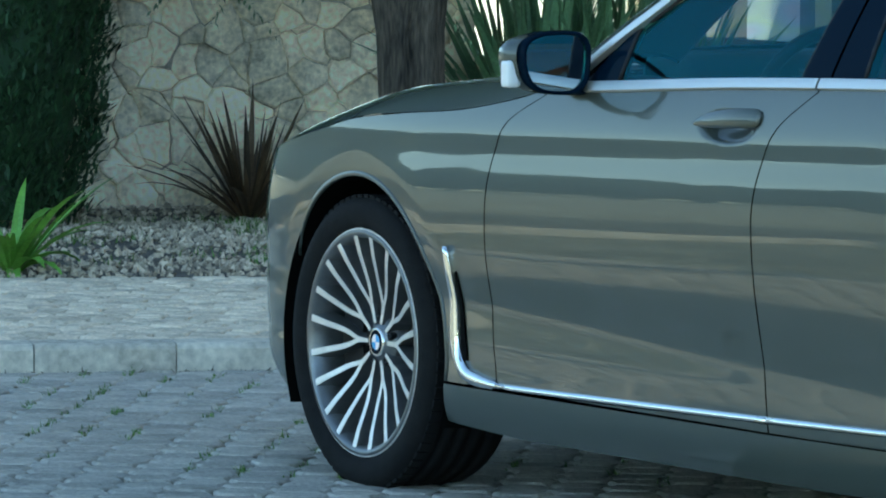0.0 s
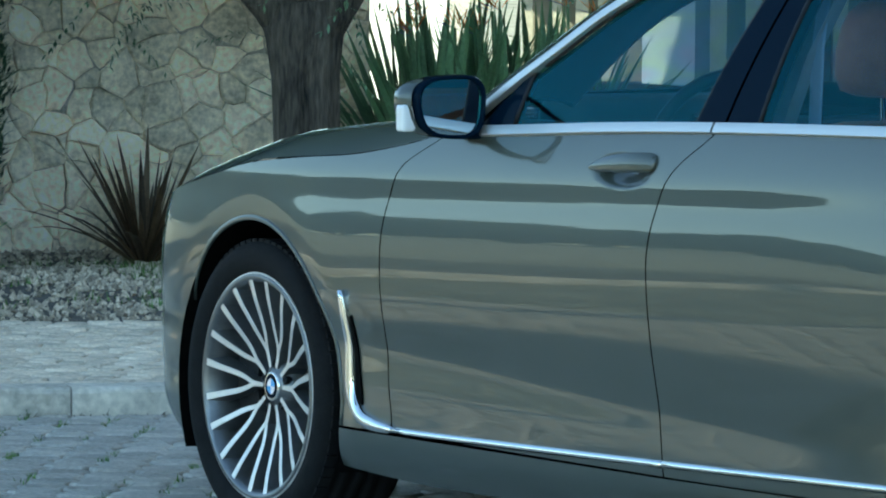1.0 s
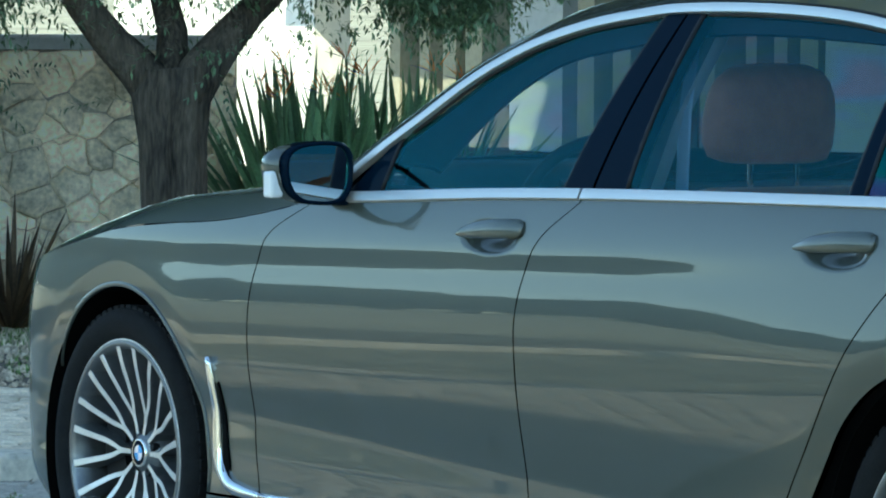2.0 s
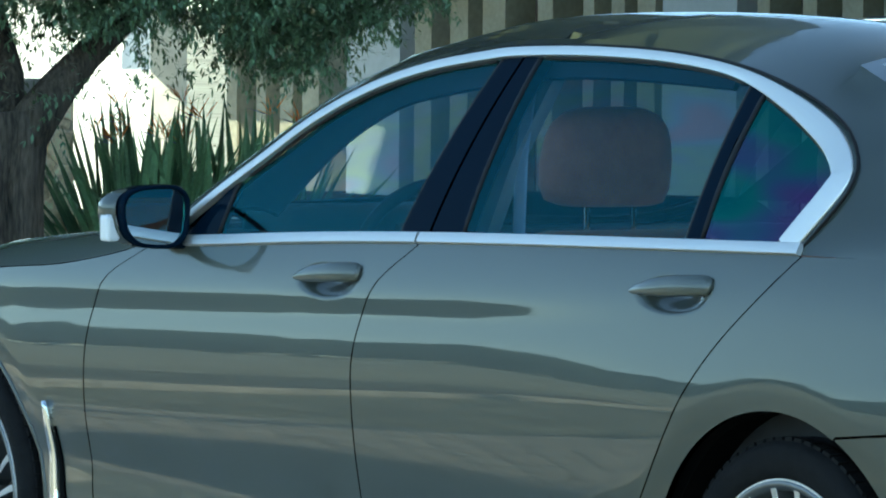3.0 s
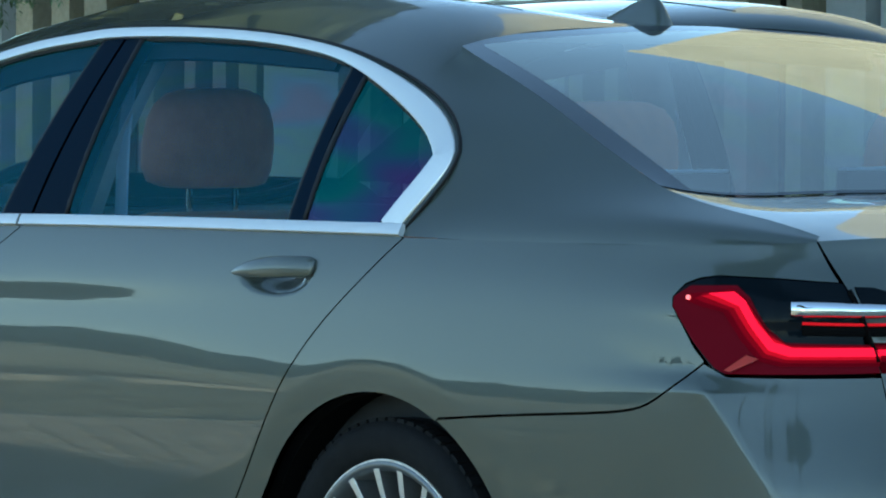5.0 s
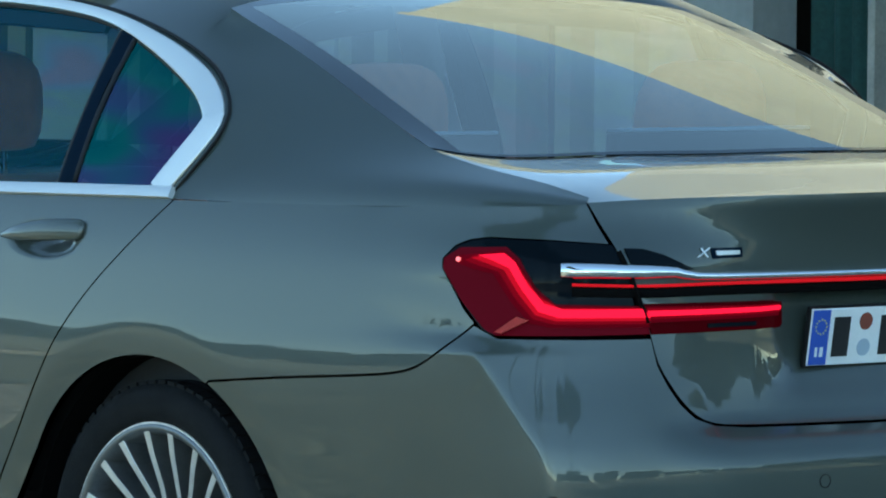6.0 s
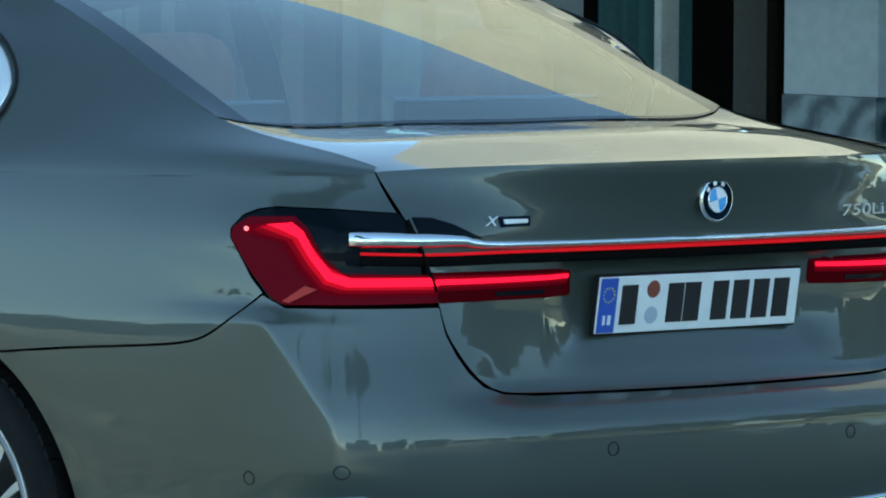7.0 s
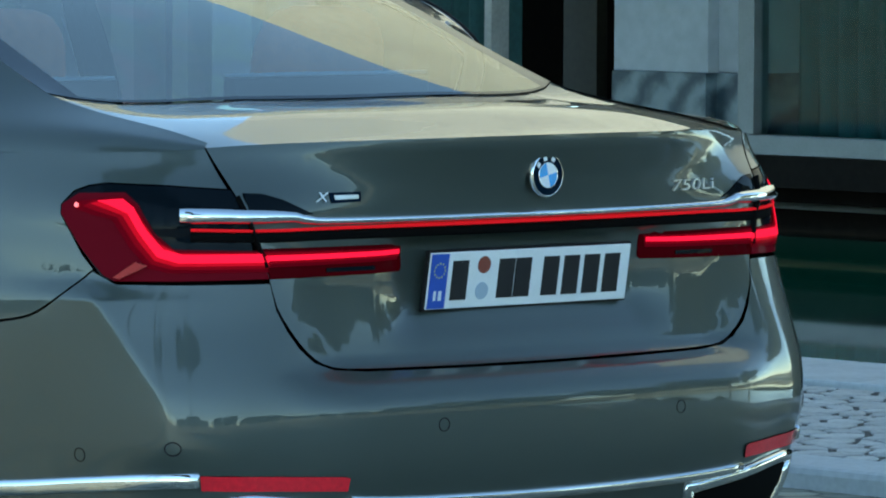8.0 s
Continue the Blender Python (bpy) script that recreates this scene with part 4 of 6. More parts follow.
# ---- door mirrors ----
for m in (1, -1):
    mir = new("door_mirror")
    mir.parent = car
    mir["label"] = "door mirror with gloss black frame and grey cap"
    mir.location = (2.20, .888 * m, .982)
    # housing: rounded box narrowing to the front
    def ring(x, cy, cz, hw, hh, e=3.2, n=28):
        out = []
        for k in range(n):
            yn, zn = (math.copysign(abs(f(2 * math.pi * k / n)) ** (2 / e), f(2 * math.pi * k / n)) for f in (math.cos, math.sin))
            # wider at the top, its outer lower corner drawn in and its upper edge falling outwards
            out.append((x, (cy + hw * (yn * (1 + .06 * zn) - .10 * max(0, yn) * max(0, -zn))) * m, cz + hh * (zn - .07 * yn * zn)))
        return out
    rings = [ring(.092, .130, .062, .040, .028), ring(.084, .126, .062, .068, .046), ring(.062, .120, .060, .088, .060), ring(.030, .116, .060, .096, .067), ring(.0, .110, .060, .090, .067)]
    bm = bmesh.new()
    rows = [[bm.verts.new(p) for p in r] for r in rings]
    for r, q in zip(rows, rows[1:]):
        for k in range(28):
            bm.faces.new((r[k], r[(k + 1) % 28], q[(k + 1) % 28], q[k]))
    bm.faces.new(rows[0])
    bmesh.ops.recalc_face_normals(bm, faces=bm.faces[:])
    part("cap", bm, paint, mir, "body-coloured mirror cap", smooth=True)
    bm = bmesh.new()
    rings = [ring(.030, .107, .060, .087, .070), ring(-.014, .107, .060, .087, .070), ring(-.022, .107, .060, .084, .067), ring(-.020, .107, .060, .0785, .0615), ring(.0, .107, .060, .077, .060)]
    rows = [[bm.verts.new(p) for p in r] for r in rings]
    for r, q in zip(rows, rows[1:]):
        for k in range(28):
            bm.faces.new((r[k], r[(k + 1) % 28], q[(k + 1) % 28], q[k]))
    bmesh.ops.recalc_face_normals(bm, faces=bm.faces[:])
    part("frame", bm, gloss_black, mir, "gloss black mirror frame", smooth=True)
    bm = bmesh.new()
    bm.faces.new([bm.verts.new(p) for p in ring(-.010, .107, .060, .079, .062)])
    part("mirror_glass", bm, mat("mirror_glass", (.42, .48, .50), .0, 1.0), mir, "mirror glass")
    bm = bmesh.new()
    box(bm, (.008, .182 if m == 1 else -.216, .006), (.046, .216 if m == 1 else -.182, .066), .008)
    part("indicator", bm, badge_white, mir, "pale side indicator strip")
    bm = bmesh.new()
    box(bm, (-.005, -.055 if m == 1 else -.06, -.012), (.085, .06 if m == 1 else .055, .012), .008)
    part("foot", bm, gloss_black, mir)

# ---- number plate and badges on the boot lid ----
pl = thing("number_plate", "white number plate with blue edge and dark unreadable characters", "number plate")
pl.location = (-1.098, 0, .8155)
pl.rotation_euler = (0, radians(-9), 0)
bm = bmesh.new()
box(bm, (-.006, -.262, -.057), (.004, .262, .057), .003)
part("plate_frame", bm, trim_black, pl)
bm = bmesh.new()
box(bm, (-.009, -.258, -.053), (-.004, .258, .053), .002)
part("plate_sheet", bm, plate_white, pl)
bm = bmesh.new()
box(bm, (-.0105, .213, -.051), (-.0085, .256, .051))
part("blue_field", bm, plate_blue, pl)
bm = bmesh.new()
box(bm, (-.0112, .224, -.036), (-.010, .232, -.018))
box(bm, (-.0112, .238, -.036), (-.010, .244, -.018))
part("small_mark", bm, badge_white, pl)
for k in range(12):
    bm = bmesh.new()
    a = 2 * math.pi * k / 12
    lathe(bm, [(.0019, 0), (0, 0.0)], 6)
    ob = part("dot", bm, mat("plate_yellow", (.7, .6, .1), .4) if k == 0 else bpy.data.materials["plate_yellow"], pl)
    ob.location = (-.0114, .2345 + .0135 * math.cos(a), .020 + .0135 * math.sin(a))
    ob.rotation_euler = (0, 0, math.pi / 2)
for y in (.181, .063, .020, -.052, -.105, -.158, -.211):
    bm = bmesh.new()
    box(bm, (-.0112, y - .020, -.037), (-.0085, y + .020, .037), .0008)
    part("plate_bar", bm, plate_ink, pl)
for z, mt_ in ((.027, seal_red), (-.022, seal_grey)):
    bm = bmesh.new()
    lathe(bm, [(.0165, 0), (.0160, .0012), (0, .0016)], 24)
    bmesh.ops.recalc_face_normals(bm, faces=bm.faces[:])
    ob = part("seal", bm, mt_, pl, "round seal")
    ob.location, ob.rotation_euler = (-.0088, .121, z), (0, 0, math.pi / 2)

badge = new("boot_emblem")
badge.parent = boot
badge["label"] = "plain round emblem, blue and white fields in a black ring"
badge.location = (-1.149, 0, 1.004)
badge.rotation_euler = (0, radians(14), math.pi / 2)
for nm, prof, mm in (("outer_ring", [(.041, -.004), (.041, .003), (.0385, .005), (.0375, .0045)], chrome), ("dark_ring", [(.0378, .0042), (.024, .0046)], gloss_black), ("inner_ring", [(.0245, .0045), (.0240, .0056), (.0228, .0056), (.0225, .0045)], chrome)):
    bm = bmesh.new()
    lathe(bm, prof, 48)
    part(nm, bm, mm, badge, smooth=True)
for k in range(4):
    bm = bmesh.new()
    lathe(bm, [(.0232, .0050), (.0, .0052)], 10, a0=90 * k, a1=90 * k + 90)
    part("field", bm, badge_blue if k % 2 == 0 else badge_white, badge)
for a in (-38, 0, 38):
    bm = bmesh.new()
    q = Matrix.Rotation(radians(a), 4, "Y")
    box(bm, (-.004, .0046, .0275), (.004, .0054, .0350), 0, q)
    part("mark", bm, badge_white, badge)


def lettering(name, text, size, s_left, z, f, material, parent, label, slant=0.0, stretch=1.0):
    """Raised letters laid onto the surface f, reading towards growing s."""
    cu = bpy.data.curves.new(name, "FONT")
    cu.body, cu.size, cu.extrude, cu.shear = text, size, .002, slant
    ob = new(name, cu)
    me = bpy.data.meshes.new_from_object(ob)
    bpy.data.objects.remove(ob)
    for v in me.vertices:
        x, y, h = v.co
        s, zz = s_left + x * stretch, z + y
        v.co = body(s, zz) + normal_of(body, s, zz) * (.002 + h)
    me.materials.append(material)
    ob = new(name, me)
    ob.parent = parent
    ob["label"] = label
    return ob


lettering("model_lettering", "750Li", .030, 6.893, .963, body, satin, boot, "raised chrome model number", .1, 2.1)
panel("lettering_plaque", [(6.040, .964), (6.104, .966), (6.104, .984), (6.036, .983)], lifted(body, .0015), gloss_black, boot, "small dark plaque", thick=.002)
panel("plaque_bar", [(6.048, .970), (6.098, .9715), (6.098, .9785), (6.046, .978)], lifted(body, .003), satin, boot, "raised chrome bar", thick=.002)
lettering("badge_lettering", "X", .024, 6.006, .967, body, satin, boot, "raised chrome lettering", .35, 1.35)


# ---- interior seen through the glass ----
def rounded(name, lo, hi, r, material, parent, label="", tilt=0.0):
    bm = bmesh.new()
    box(bm, lo, hi, r)
    ob = part(name, bm, material, parent, label, smooth=True)
    return ob


rounded("cabin_floor", (-.3, -.79, .30), (2.5, .79, .36), .01, dark_leather, car, "dark cabin floor")
for m in (1, -1):
    rounded("door_lining", (-.1, .78 if m == 1 else -.83, .44), (2.35, .83 if m == 1 else -.78, .99), .02, dark_leather, car, "dark door lining")
bm = bmesh.new()
box(bm, (2.12, -.80, .70), (2.42, .80, 1.005), .06)
part("dashboard", bm, dark_leather, car, "dark leather dashboard", smooth=True)
bm = bmesh.new()
box(bm, (2.14, .12, .93), (2.40, .66, 1.062), .045)
part("instrument_hood", bm, dark_leather, car, "", smooth=True)
bm = bmesh.new()
box(bm, (-.42, -.78, .36), (-.05, .78, 1.08), .06)
part("parcel_shelf", bm, dark_leather, car, "dark rear parcel shelf", smooth=True)


# roller blind behind the rear window: dark housing with a pale edge
for y0, y1 in ((.39, .573), (-.42, .092)):
    rounded("blind_housing", (-.385, y0, 1.07), (-.345, y1, 1.166), .006, dark_leather, car, "dark roller blind housing")
    rounded("blind_edge", (-.380, y0, 1.1665), (-.352, y1, 1.1735), .002, seal_grey, car, "pale edge of the roller blind")


def car_seat(x, y):
    st = new("car_seat")
    st.parent = car
    st["label"] = "tan leather seat with a large headrest"
    st.location = (x, y, 0)
    bm = bmesh.new()
    box(bm, (0, -.26, .42), (.55, .26, .62), .06)
    part("seat_cushion", bm, leather, st, smooth=True)
    bm = bmesh.new()
    box(bm, (-.16, -.26, 0), (.0, .26, .57), .065)
    ob = part("backrest", bm, leather, st, smooth=True)
    ob.location, ob.rotation_euler = (.03, 0, .50), (0, radians(-14), 0)
    bm = bmesh.new()
    box(bm, (-.165, -.235, .10), (-.155, .235, .55), .004)
    ob = part("back_shell", bm, dark_leather, st, "dark seat-back shell")
    ob.location, ob.rotation_euler = (.03, 0, .50), (0, radians(-14), 0)
    bm = bmesh.new()
    # plan rings from the lower edge up, rounded and drawn in towards the crown
    rows = []
    for z, hw, hd in ((-.088, .120, .030), (-.080, .142, .050), (-.05, .152, .060), (.0, .153, .064), (.05, .146, .063), (.085, .132, .056), (.108, .110, .044), (.119, .078, .026), (.122, .03, .010)):
        rows.append([bm.verts.new((hd * math.copysign(abs(math.cos(q)) ** .6, math.cos(q)) + .022 * (math.sin(q) * hw / .15) ** 2, hw * math.copysign(abs(math.sin(q)) ** .5, math.sin(q)), z)) for q in np.linspace(0, 2 * math.pi, 33)[:-1]])
    for r, q in zip(rows, rows[1:]):
        for k in range(32):
            bm.faces.new((r[k], r[(k + 1) % 32], q[(k + 1) % 32], q[k]))
    bm.faces.new(rows[0]), bm.faces.new(rows[-1])
    bmesh.ops.recalc_face_normals(bm, faces=bm.faces[:])
    ob = part("headrest", bm, leather, st, "padded tan leather headrest", smooth=True)
    ob.location, ob.rotation_euler = (-.12, 0, 1.175), (0, radians(-6), 0)
    for q in (-.06, .06):
        bm = bmesh.new()
        lathe(bm, [(.007, -.06), (.007, .06)], 10)
        ob = part("headrest_post", bm, chrome, st, "chrome headrest post")
        ob.location, ob.rotation_euler = (-.12, q, 1.07), (math.pi / 2, 0, 0)
    return st


car_seat(1.465, .37), car_seat(1.465, -.37), car_seat(.05, .42), car_seat(.05, -.42)
# steering wheel on the left
sw = new("steering_wheel")
sw.parent = car
sw["label"] = "dark leather steering wheel"
sw.location, sw.rotation_euler = (2.02, .405, .957), (0, 0, radians(0))
bm = bmesh.new()
ring_n = 40
rows = []
tl = Matrix.Rotation(radians(-24), 4, "Y")
for i in range(ring_n):
    a = 2 * math.pi * i / ring_n
    ctr = Vector((0, math.cos(a) * .175, math.sin(a) * .175))
    rad = ctr.normalized()
    rows.append([bm.verts.new(tl @ (ctr + rad * .015 * math.cos(k * math.pi / 4) + Vector((1, 0, 0)) * .015 * math.sin(k * math.pi / 4))) for k in range(8)])
for i in range(ring_n):
    for k in range(8):
        bm.faces.new((rows[i][k], rows[i][(k + 1) % 8], rows[(i + 1) % ring_n][(k + 1) % 8], rows[(i + 1) % ring_n][k]))
bmesh.ops.recalc_face_normals(bm, faces=bm.faces[:])
part("wheel_ring", bm, dark_leather, sw, smooth=True)
bm = bmesh.new()
box(bm, (-.02, -.165, -.025), (.02, .165, .025), 0, tl)
box(bm, (-.03, -.06, -.06), (.04, .06, .06), 0, tl)
part("wheel_hub", bm, dark_leather, sw)
# inner trim of the windscreen pillars, running back along the roof rail, and the dark header above the windscreen
rail_out = spline([0, .15, .3, .45, .6, .75, .88, 1], [2.20, 2.07, 1.95, 1.80, 1.62, 1.40, 1.0, .45]), spline([0, .15, .3, .45, .6, .75, .88, 1], [1.04, 1.12, 1.19, 1.275, 1.345, 1.385, 1.405, 1.385])
rail_in = spline([0, .15, .3, .45, .6, .75, .88, 1], [2.15, 2.04, 1.95, 1.834, 1.656, 1.42, 1.0, .45]), spline([0, .15, .3, .45, .6, .75, .88, 1], [1.045, 1.11, 1.163, 1.222, 1.287, 1.325, 1.36, 1.345])


def pillar_trim(u, v):
    xo, zo, xi, zi = (float(f(u)) for f in (*rail_out, *rail_in))
    a, b = np.array((xo, glass_y(xo, zo) - .03, zo)), np.array((xi, .70, zi))
    return a + (b - a) * v + np.array((0, -.02, .02)) * math.sin(math.pi * v)


def header(u, v):
    p = wind(2 * u - 1, .70 + .30 * v)
    return p - np.array((.012, 0, .014))


grid_sheet("pillar_trim", pillar_trim, 40, 6, dark_trim, car, "dark blue-grey pillar lining", thick=.01)
grid_sheet("pillar_trim", mirrored(pillar_trim), 40, 6, dark_trim, car, "dark blue-grey pillar lining", thick=.01, flip=True)
grid_sheet("windscreen_header", header, 24, 6, dark_trim, car, "dark windscreen header lining", thick=.006)
for y0, y1 in ((-.20, -.06), (.06, .20)):
    rounded("sun_visor", (1.60, y0, 1.352), (1.74, y1, 1.372), .006, headliner, car, "pale folded sun visor")
rounded("roof_console", (1.30, -.16, 1.375), (1.62, .16, 1.42), .015, headliner, car, "grey overhead console with lamps")
# headliner under the roof and inner pillars
def liner(u, v):
    return np.array((1.72 - 1.40 * u, (v * 2 - 1) * .56, 1.395 + .055 * (1 - (v * 2 - 1) ** 2) * math.sin(math.pi * min(1, .12 + u * .8)) ** .5))


grid_sheet("headliner", liner, 16, 12, headliner, car, "pale grey headliner", thick=0, flip=True)
for m in (1, -1):
    ln = [(1.24, .80 * m, 1.0), (1.20, .745 * m, 1.2), (1.16, .66 * m, 1.39)]
    ribbon("inner_pillar", [Vector(p) for p in ln], [(0, -m, 0)] * 3, .12, .03, headliner, car, "grey inner pillar")
    belt_l = [(1.10, .775 * m, 1.0), (1.14, .74 * m, 1.2), (1.17, .70 * m, 1.33)]
    ribbon("seat_belt", [Vector(p) for p in belt_l], [(0, m, 0)] * 3, .045, .002, seal_grey, car, "grey seat belt")
# shark-fin aerial on the roof
bm = bmesh.new()
rows = []
for i in range(17):
    t = i / 16
    x = .47 - .19 * t
    hgt = .056 * math.sin(math.pi / 2 * min(1, t * 1.15)) ** 1.2 * (1 if t < .8 else 1 - ((t - .8) / .2) ** 2 * .75)
    wd = .034 * (1 - .35 * t * t)
    z0 = 1.440 + .08 * (x - .28)
    rows.append([bm.verts.new((x, math.copysign(abs(q) ** 1.3, q) * wd, z0 - .004 + (hgt + .004) * (1 - abs(q) ** 2.6))) for q in np.linspace(-1, 1, 13)])
for p, q in zip(rows, rows[1:]):
    for k in range(12):
        bm.faces.new((p[k], p[k + 1], q[k + 1], q[k]))
bm.faces.new(rows[-1])
part("aerial", bm, paint, car, "grey shark-fin aerial", smooth=True)
# lower rear: dark apron, bright strip and tailpipe frames
def strip_at(z):
    pts = smooth_line([(6.03, z + .008), (6.2, z), (SMAX, z - .004), (2 * SMAX - 6.2, z), (2 * SMAX - 6.03, z + .008)], .03)
    return pts


ln = strip_at(.425)
ribbon("apron_trim", [body(s, z) for s, z in ln], [normal_of(body, s, z) for s, z in ln], .020, .010, chrome, car, "chrome strip across the rear apron")
for m in (1, -1):
    bo = body if m == 1 else mirrored(body)
    out = [(5.86, .300), (5.84, .36), (5.83, .425), (5.86, .440), (6.15, .405), (6.17, .395), (6.13, .32), (6.10, .300)]
    loop = smooth_line(out + [out[0]], .02)
    ribbon("tailpipe_frame", [bo(s, z) for s, z in loop], [normal_of(bo, s, z) * m for s, z in loop], .024, .012, chrome, car, "chrome tailpipe surround")
    # closed black panel, painted as the darkness inside the tailpipe
    panel("tailpipe_opening", out, lifted(bo, .004, m == -1), void, car, "black panel painted as the dark tailpipe opening", thick=.002, flip=m == -1)
# glass roof panel: a thin dark joint and its black edge
for f, m in ((shell, 1), (mirrored(shell), -1)):
    ln = [f(u, .62) for u in np.linspace(.345, .440, 24)]
    ribbon("roof_joint", ln, [(0, .25 * m, 1)] * len(ln), .006, .0015, trim_black, roof)


# ---- the setting: road, pavement, planted bed, stone wall, pool, building ----
rng = random.Random(7)
KO, E1, E2 = Vector((6.09, -.08, 0)), Vector((-.316, -.949, 0)), Vector((.949, -.316, 0))   # kerb line: a point, along it, away over it


def bed(a, b, z=0.0):
    return KO + E1 * a + E2 * b + Vector((0, 0, z))


setts_mat = mat("blue_grey_setts", (.43, .39, .335), .58, 0, 0, 7, .24, .9, 60, island=.30)
dust = mat("sandy_joints", (.11, .105, .09), .95, 0, 0, 9, .3, .4, 120)
land = mat("dry_sandy_ground", (.33, .31, .22), .95, 0, 0, .12, .25, .3, 4)
lime = mat("pale_limestone", (.45, .44, .41), .7, 0, 0, 8, .16, .4, 80, island=.35)
lime_joint = mat("dark_joint_sand", (.06, .056, .05), .95, 0, 0, 20, .2, .3, 120)
pave_mat = mat("beige_grey_setts", (.68, .56, .42), .8, 0, 0, 8, .2, .4, 80, island=.35)
kerb_mat = mat("weathered_kerb_stone", (.57, .51, .42), .85, 0, 0, 4, .25, .5, 60, island=.15)
stone_mat = mat("pale_rubble_stone", (.94, .80, .60), .9, 0, 0, 5, .26, 1.0, 16, island=.40)
stone_mat.node_tree.nodes["Bump"].inputs["Distance"].default_value = .028
mortar = mat("earthy_mortar", (.44, .39, .32), .95, 0, 0, 14, .25, .5, 80)
gravel_mat = mat("grey_gravel", (.46, .37, .27), .9, 0, 0, 30, .25, .3, 150, island=.8)
soil = mat("brown_soil", (.10, .085, .07), .95, 0, 0, 10, .3, .5, 60)
bark = mat("olive_bark", (.080, .064, .048), .95, 0, 0, 9, .55, 1.0, 34)
bark.node_tree.nodes["Bump"].inputs["Distance"].default_value = .03
mp_ = bark.node_tree.nodes.new("ShaderNodeMapping")   # furrows run up the trunk
mp_.inputs["Scale"].default_value = (1, 1, .16)
for ln_ in list(bark.node_tree.links):
    if ln_.from_socket.name == "Object":
        bark.node_tree.links.new(mp_.outputs[0], ln_.to_socket)
bark.node_tree.links.new(bark.node_tree.nodes["Texture Coordinate"].outputs["Object"], mp_.inputs[0])
olive_leaf = mat("olive_leaf", (.110, .180, .090), .55, 0, 0, 12, .2, island=.7)
cypress_leaf = mat("cypress_green", (.020, .055, .018), .7, 0, 0, 9, .3, island=.8)
strap_leaf = mat("bright_strap_leaf", (.16, .33, .05), .45, 0, 0, 8, .2, island=.5)
bronze_leaf = mat("bronze_sword_leaf", (.105, .066, .034), .5, 0, 0, 8, .3, island=.9)
para_leaf = mat("blue_green_leaf", (.115, .215, .10), .5, 0, 0, 8, .2, island=.6)
orange_petal = mat("orange_petal", (.75, .22, .02), .5, 0, 0, 20, .1)
violet_petal = mat("violet_petal", (.08, .05, .28), .5, 0, 0, 20, .1)
weed = mat("moss_green", (.09, .17, .035), .8, 0, 0, 20, .3, island=.6)
render_white = mat("white_render", (.80, .78, .73), .9, 0, 0, 1.2, .06, .15, 60)
render_beige = mat("beige_render", (.36, .345, .31), .9, 0, 0, .8, .07, .15, 40)
pier_grey = mat("pale_grey_render", (.42, .46, .49), .8, 0, 0, 1.5, .07, .1, 60)
fin_mat = mat("beige_fins", (.30, .285, .22), .7, 0, 0, 3, .12, .2, 60)
# shade of the interior and recesses, put into a near-black brown
void_brown = mat("painted_shade_brown", (.010, .007, .0055), .6, 0, 0, 2, .2, spec=.1)
frame_alu = mat("anodised_frame", (.22, .235, .24), .4, .5, 0, 10, .05)
curtain = mat("teal_curtain", (.028, .095, .10), .8, 0, 0, 4, .15)
# near-black instead of grey: the shade over the water is in the colour
slab_mat = mat("shade_dark_slab", (.012, .011, .010), .8, 0, 0, 3, .15, spec=.08)
coping_mat = mat("white_coping", (.44, .45, .44), .75, 0, 0, 5, .1, .2, 60)

m_ = bpy.data.materials.new("veined_blue_marble")
m_.use_nodes = True
t_ = m_.node_tree
p_ = t_.nodes["Principled BSDF"]
wv_, co_, rm_ = t_.nodes.new("ShaderNodeTexWave"), t_.nodes.new("ShaderNodeTexCoord"), t_.nodes.new("ShaderNodeValToRGB")
mp_ = t_.nodes.new("ShaderNodeMapping")
mp_.inputs["Rotation"].default_value = (0, radians(40), 0)
t_.links.new(co_.outputs["Object"], mp_.inputs[0])
t_.links.new(mp_.outputs[0], wv_.inputs["Vector"])
wv_.inputs["Scale"].default_value, wv_.inputs["Distortion"].default_value, wv_.inputs["Detail"].default_value, wv_.inputs["Detail Scale"].default_value = 1.6, 9, 5, 1.6
rm_.color_ramp.elements[0].color, rm_.color_ramp.elements[1].color = (.025, .05, .07, 1), (.20, .26, .29, 1)
t_.links.new(wv_.outputs["Fac"], rm_.inputs[0])
t_.links.new(rm_.outputs[0], p_.inputs["Base Color"])
p_.inputs["Roughness"].default_value = .3
marble = m_

m_ = bpy.data.materials.new("green_pool_water")
m_.use_nodes = True
t_ = m_.node_tree
p_ = t_.nodes["Principled BSDF"]
p_.inputs["Base Color"].default_value = (.001, .017, .016, 1)
p_.inputs["Roughness"].default_value = .03
nz_, bp_ = t_.nodes.new("ShaderNodeTexNoise"), t_.nodes.new("ShaderNodeBump")
nz_.inputs["Scale"].default_value = 2.0
bp_.inputs["Strength"].default_value, bp_.inputs["Distance"].default_value = .05, .02
t_.links.new(nz_.outputs["Fac"], bp_.inputs["Height"])
t_.links.new(bp_.outputs[0], p_.inputs["Normal"])
water_mat = m_


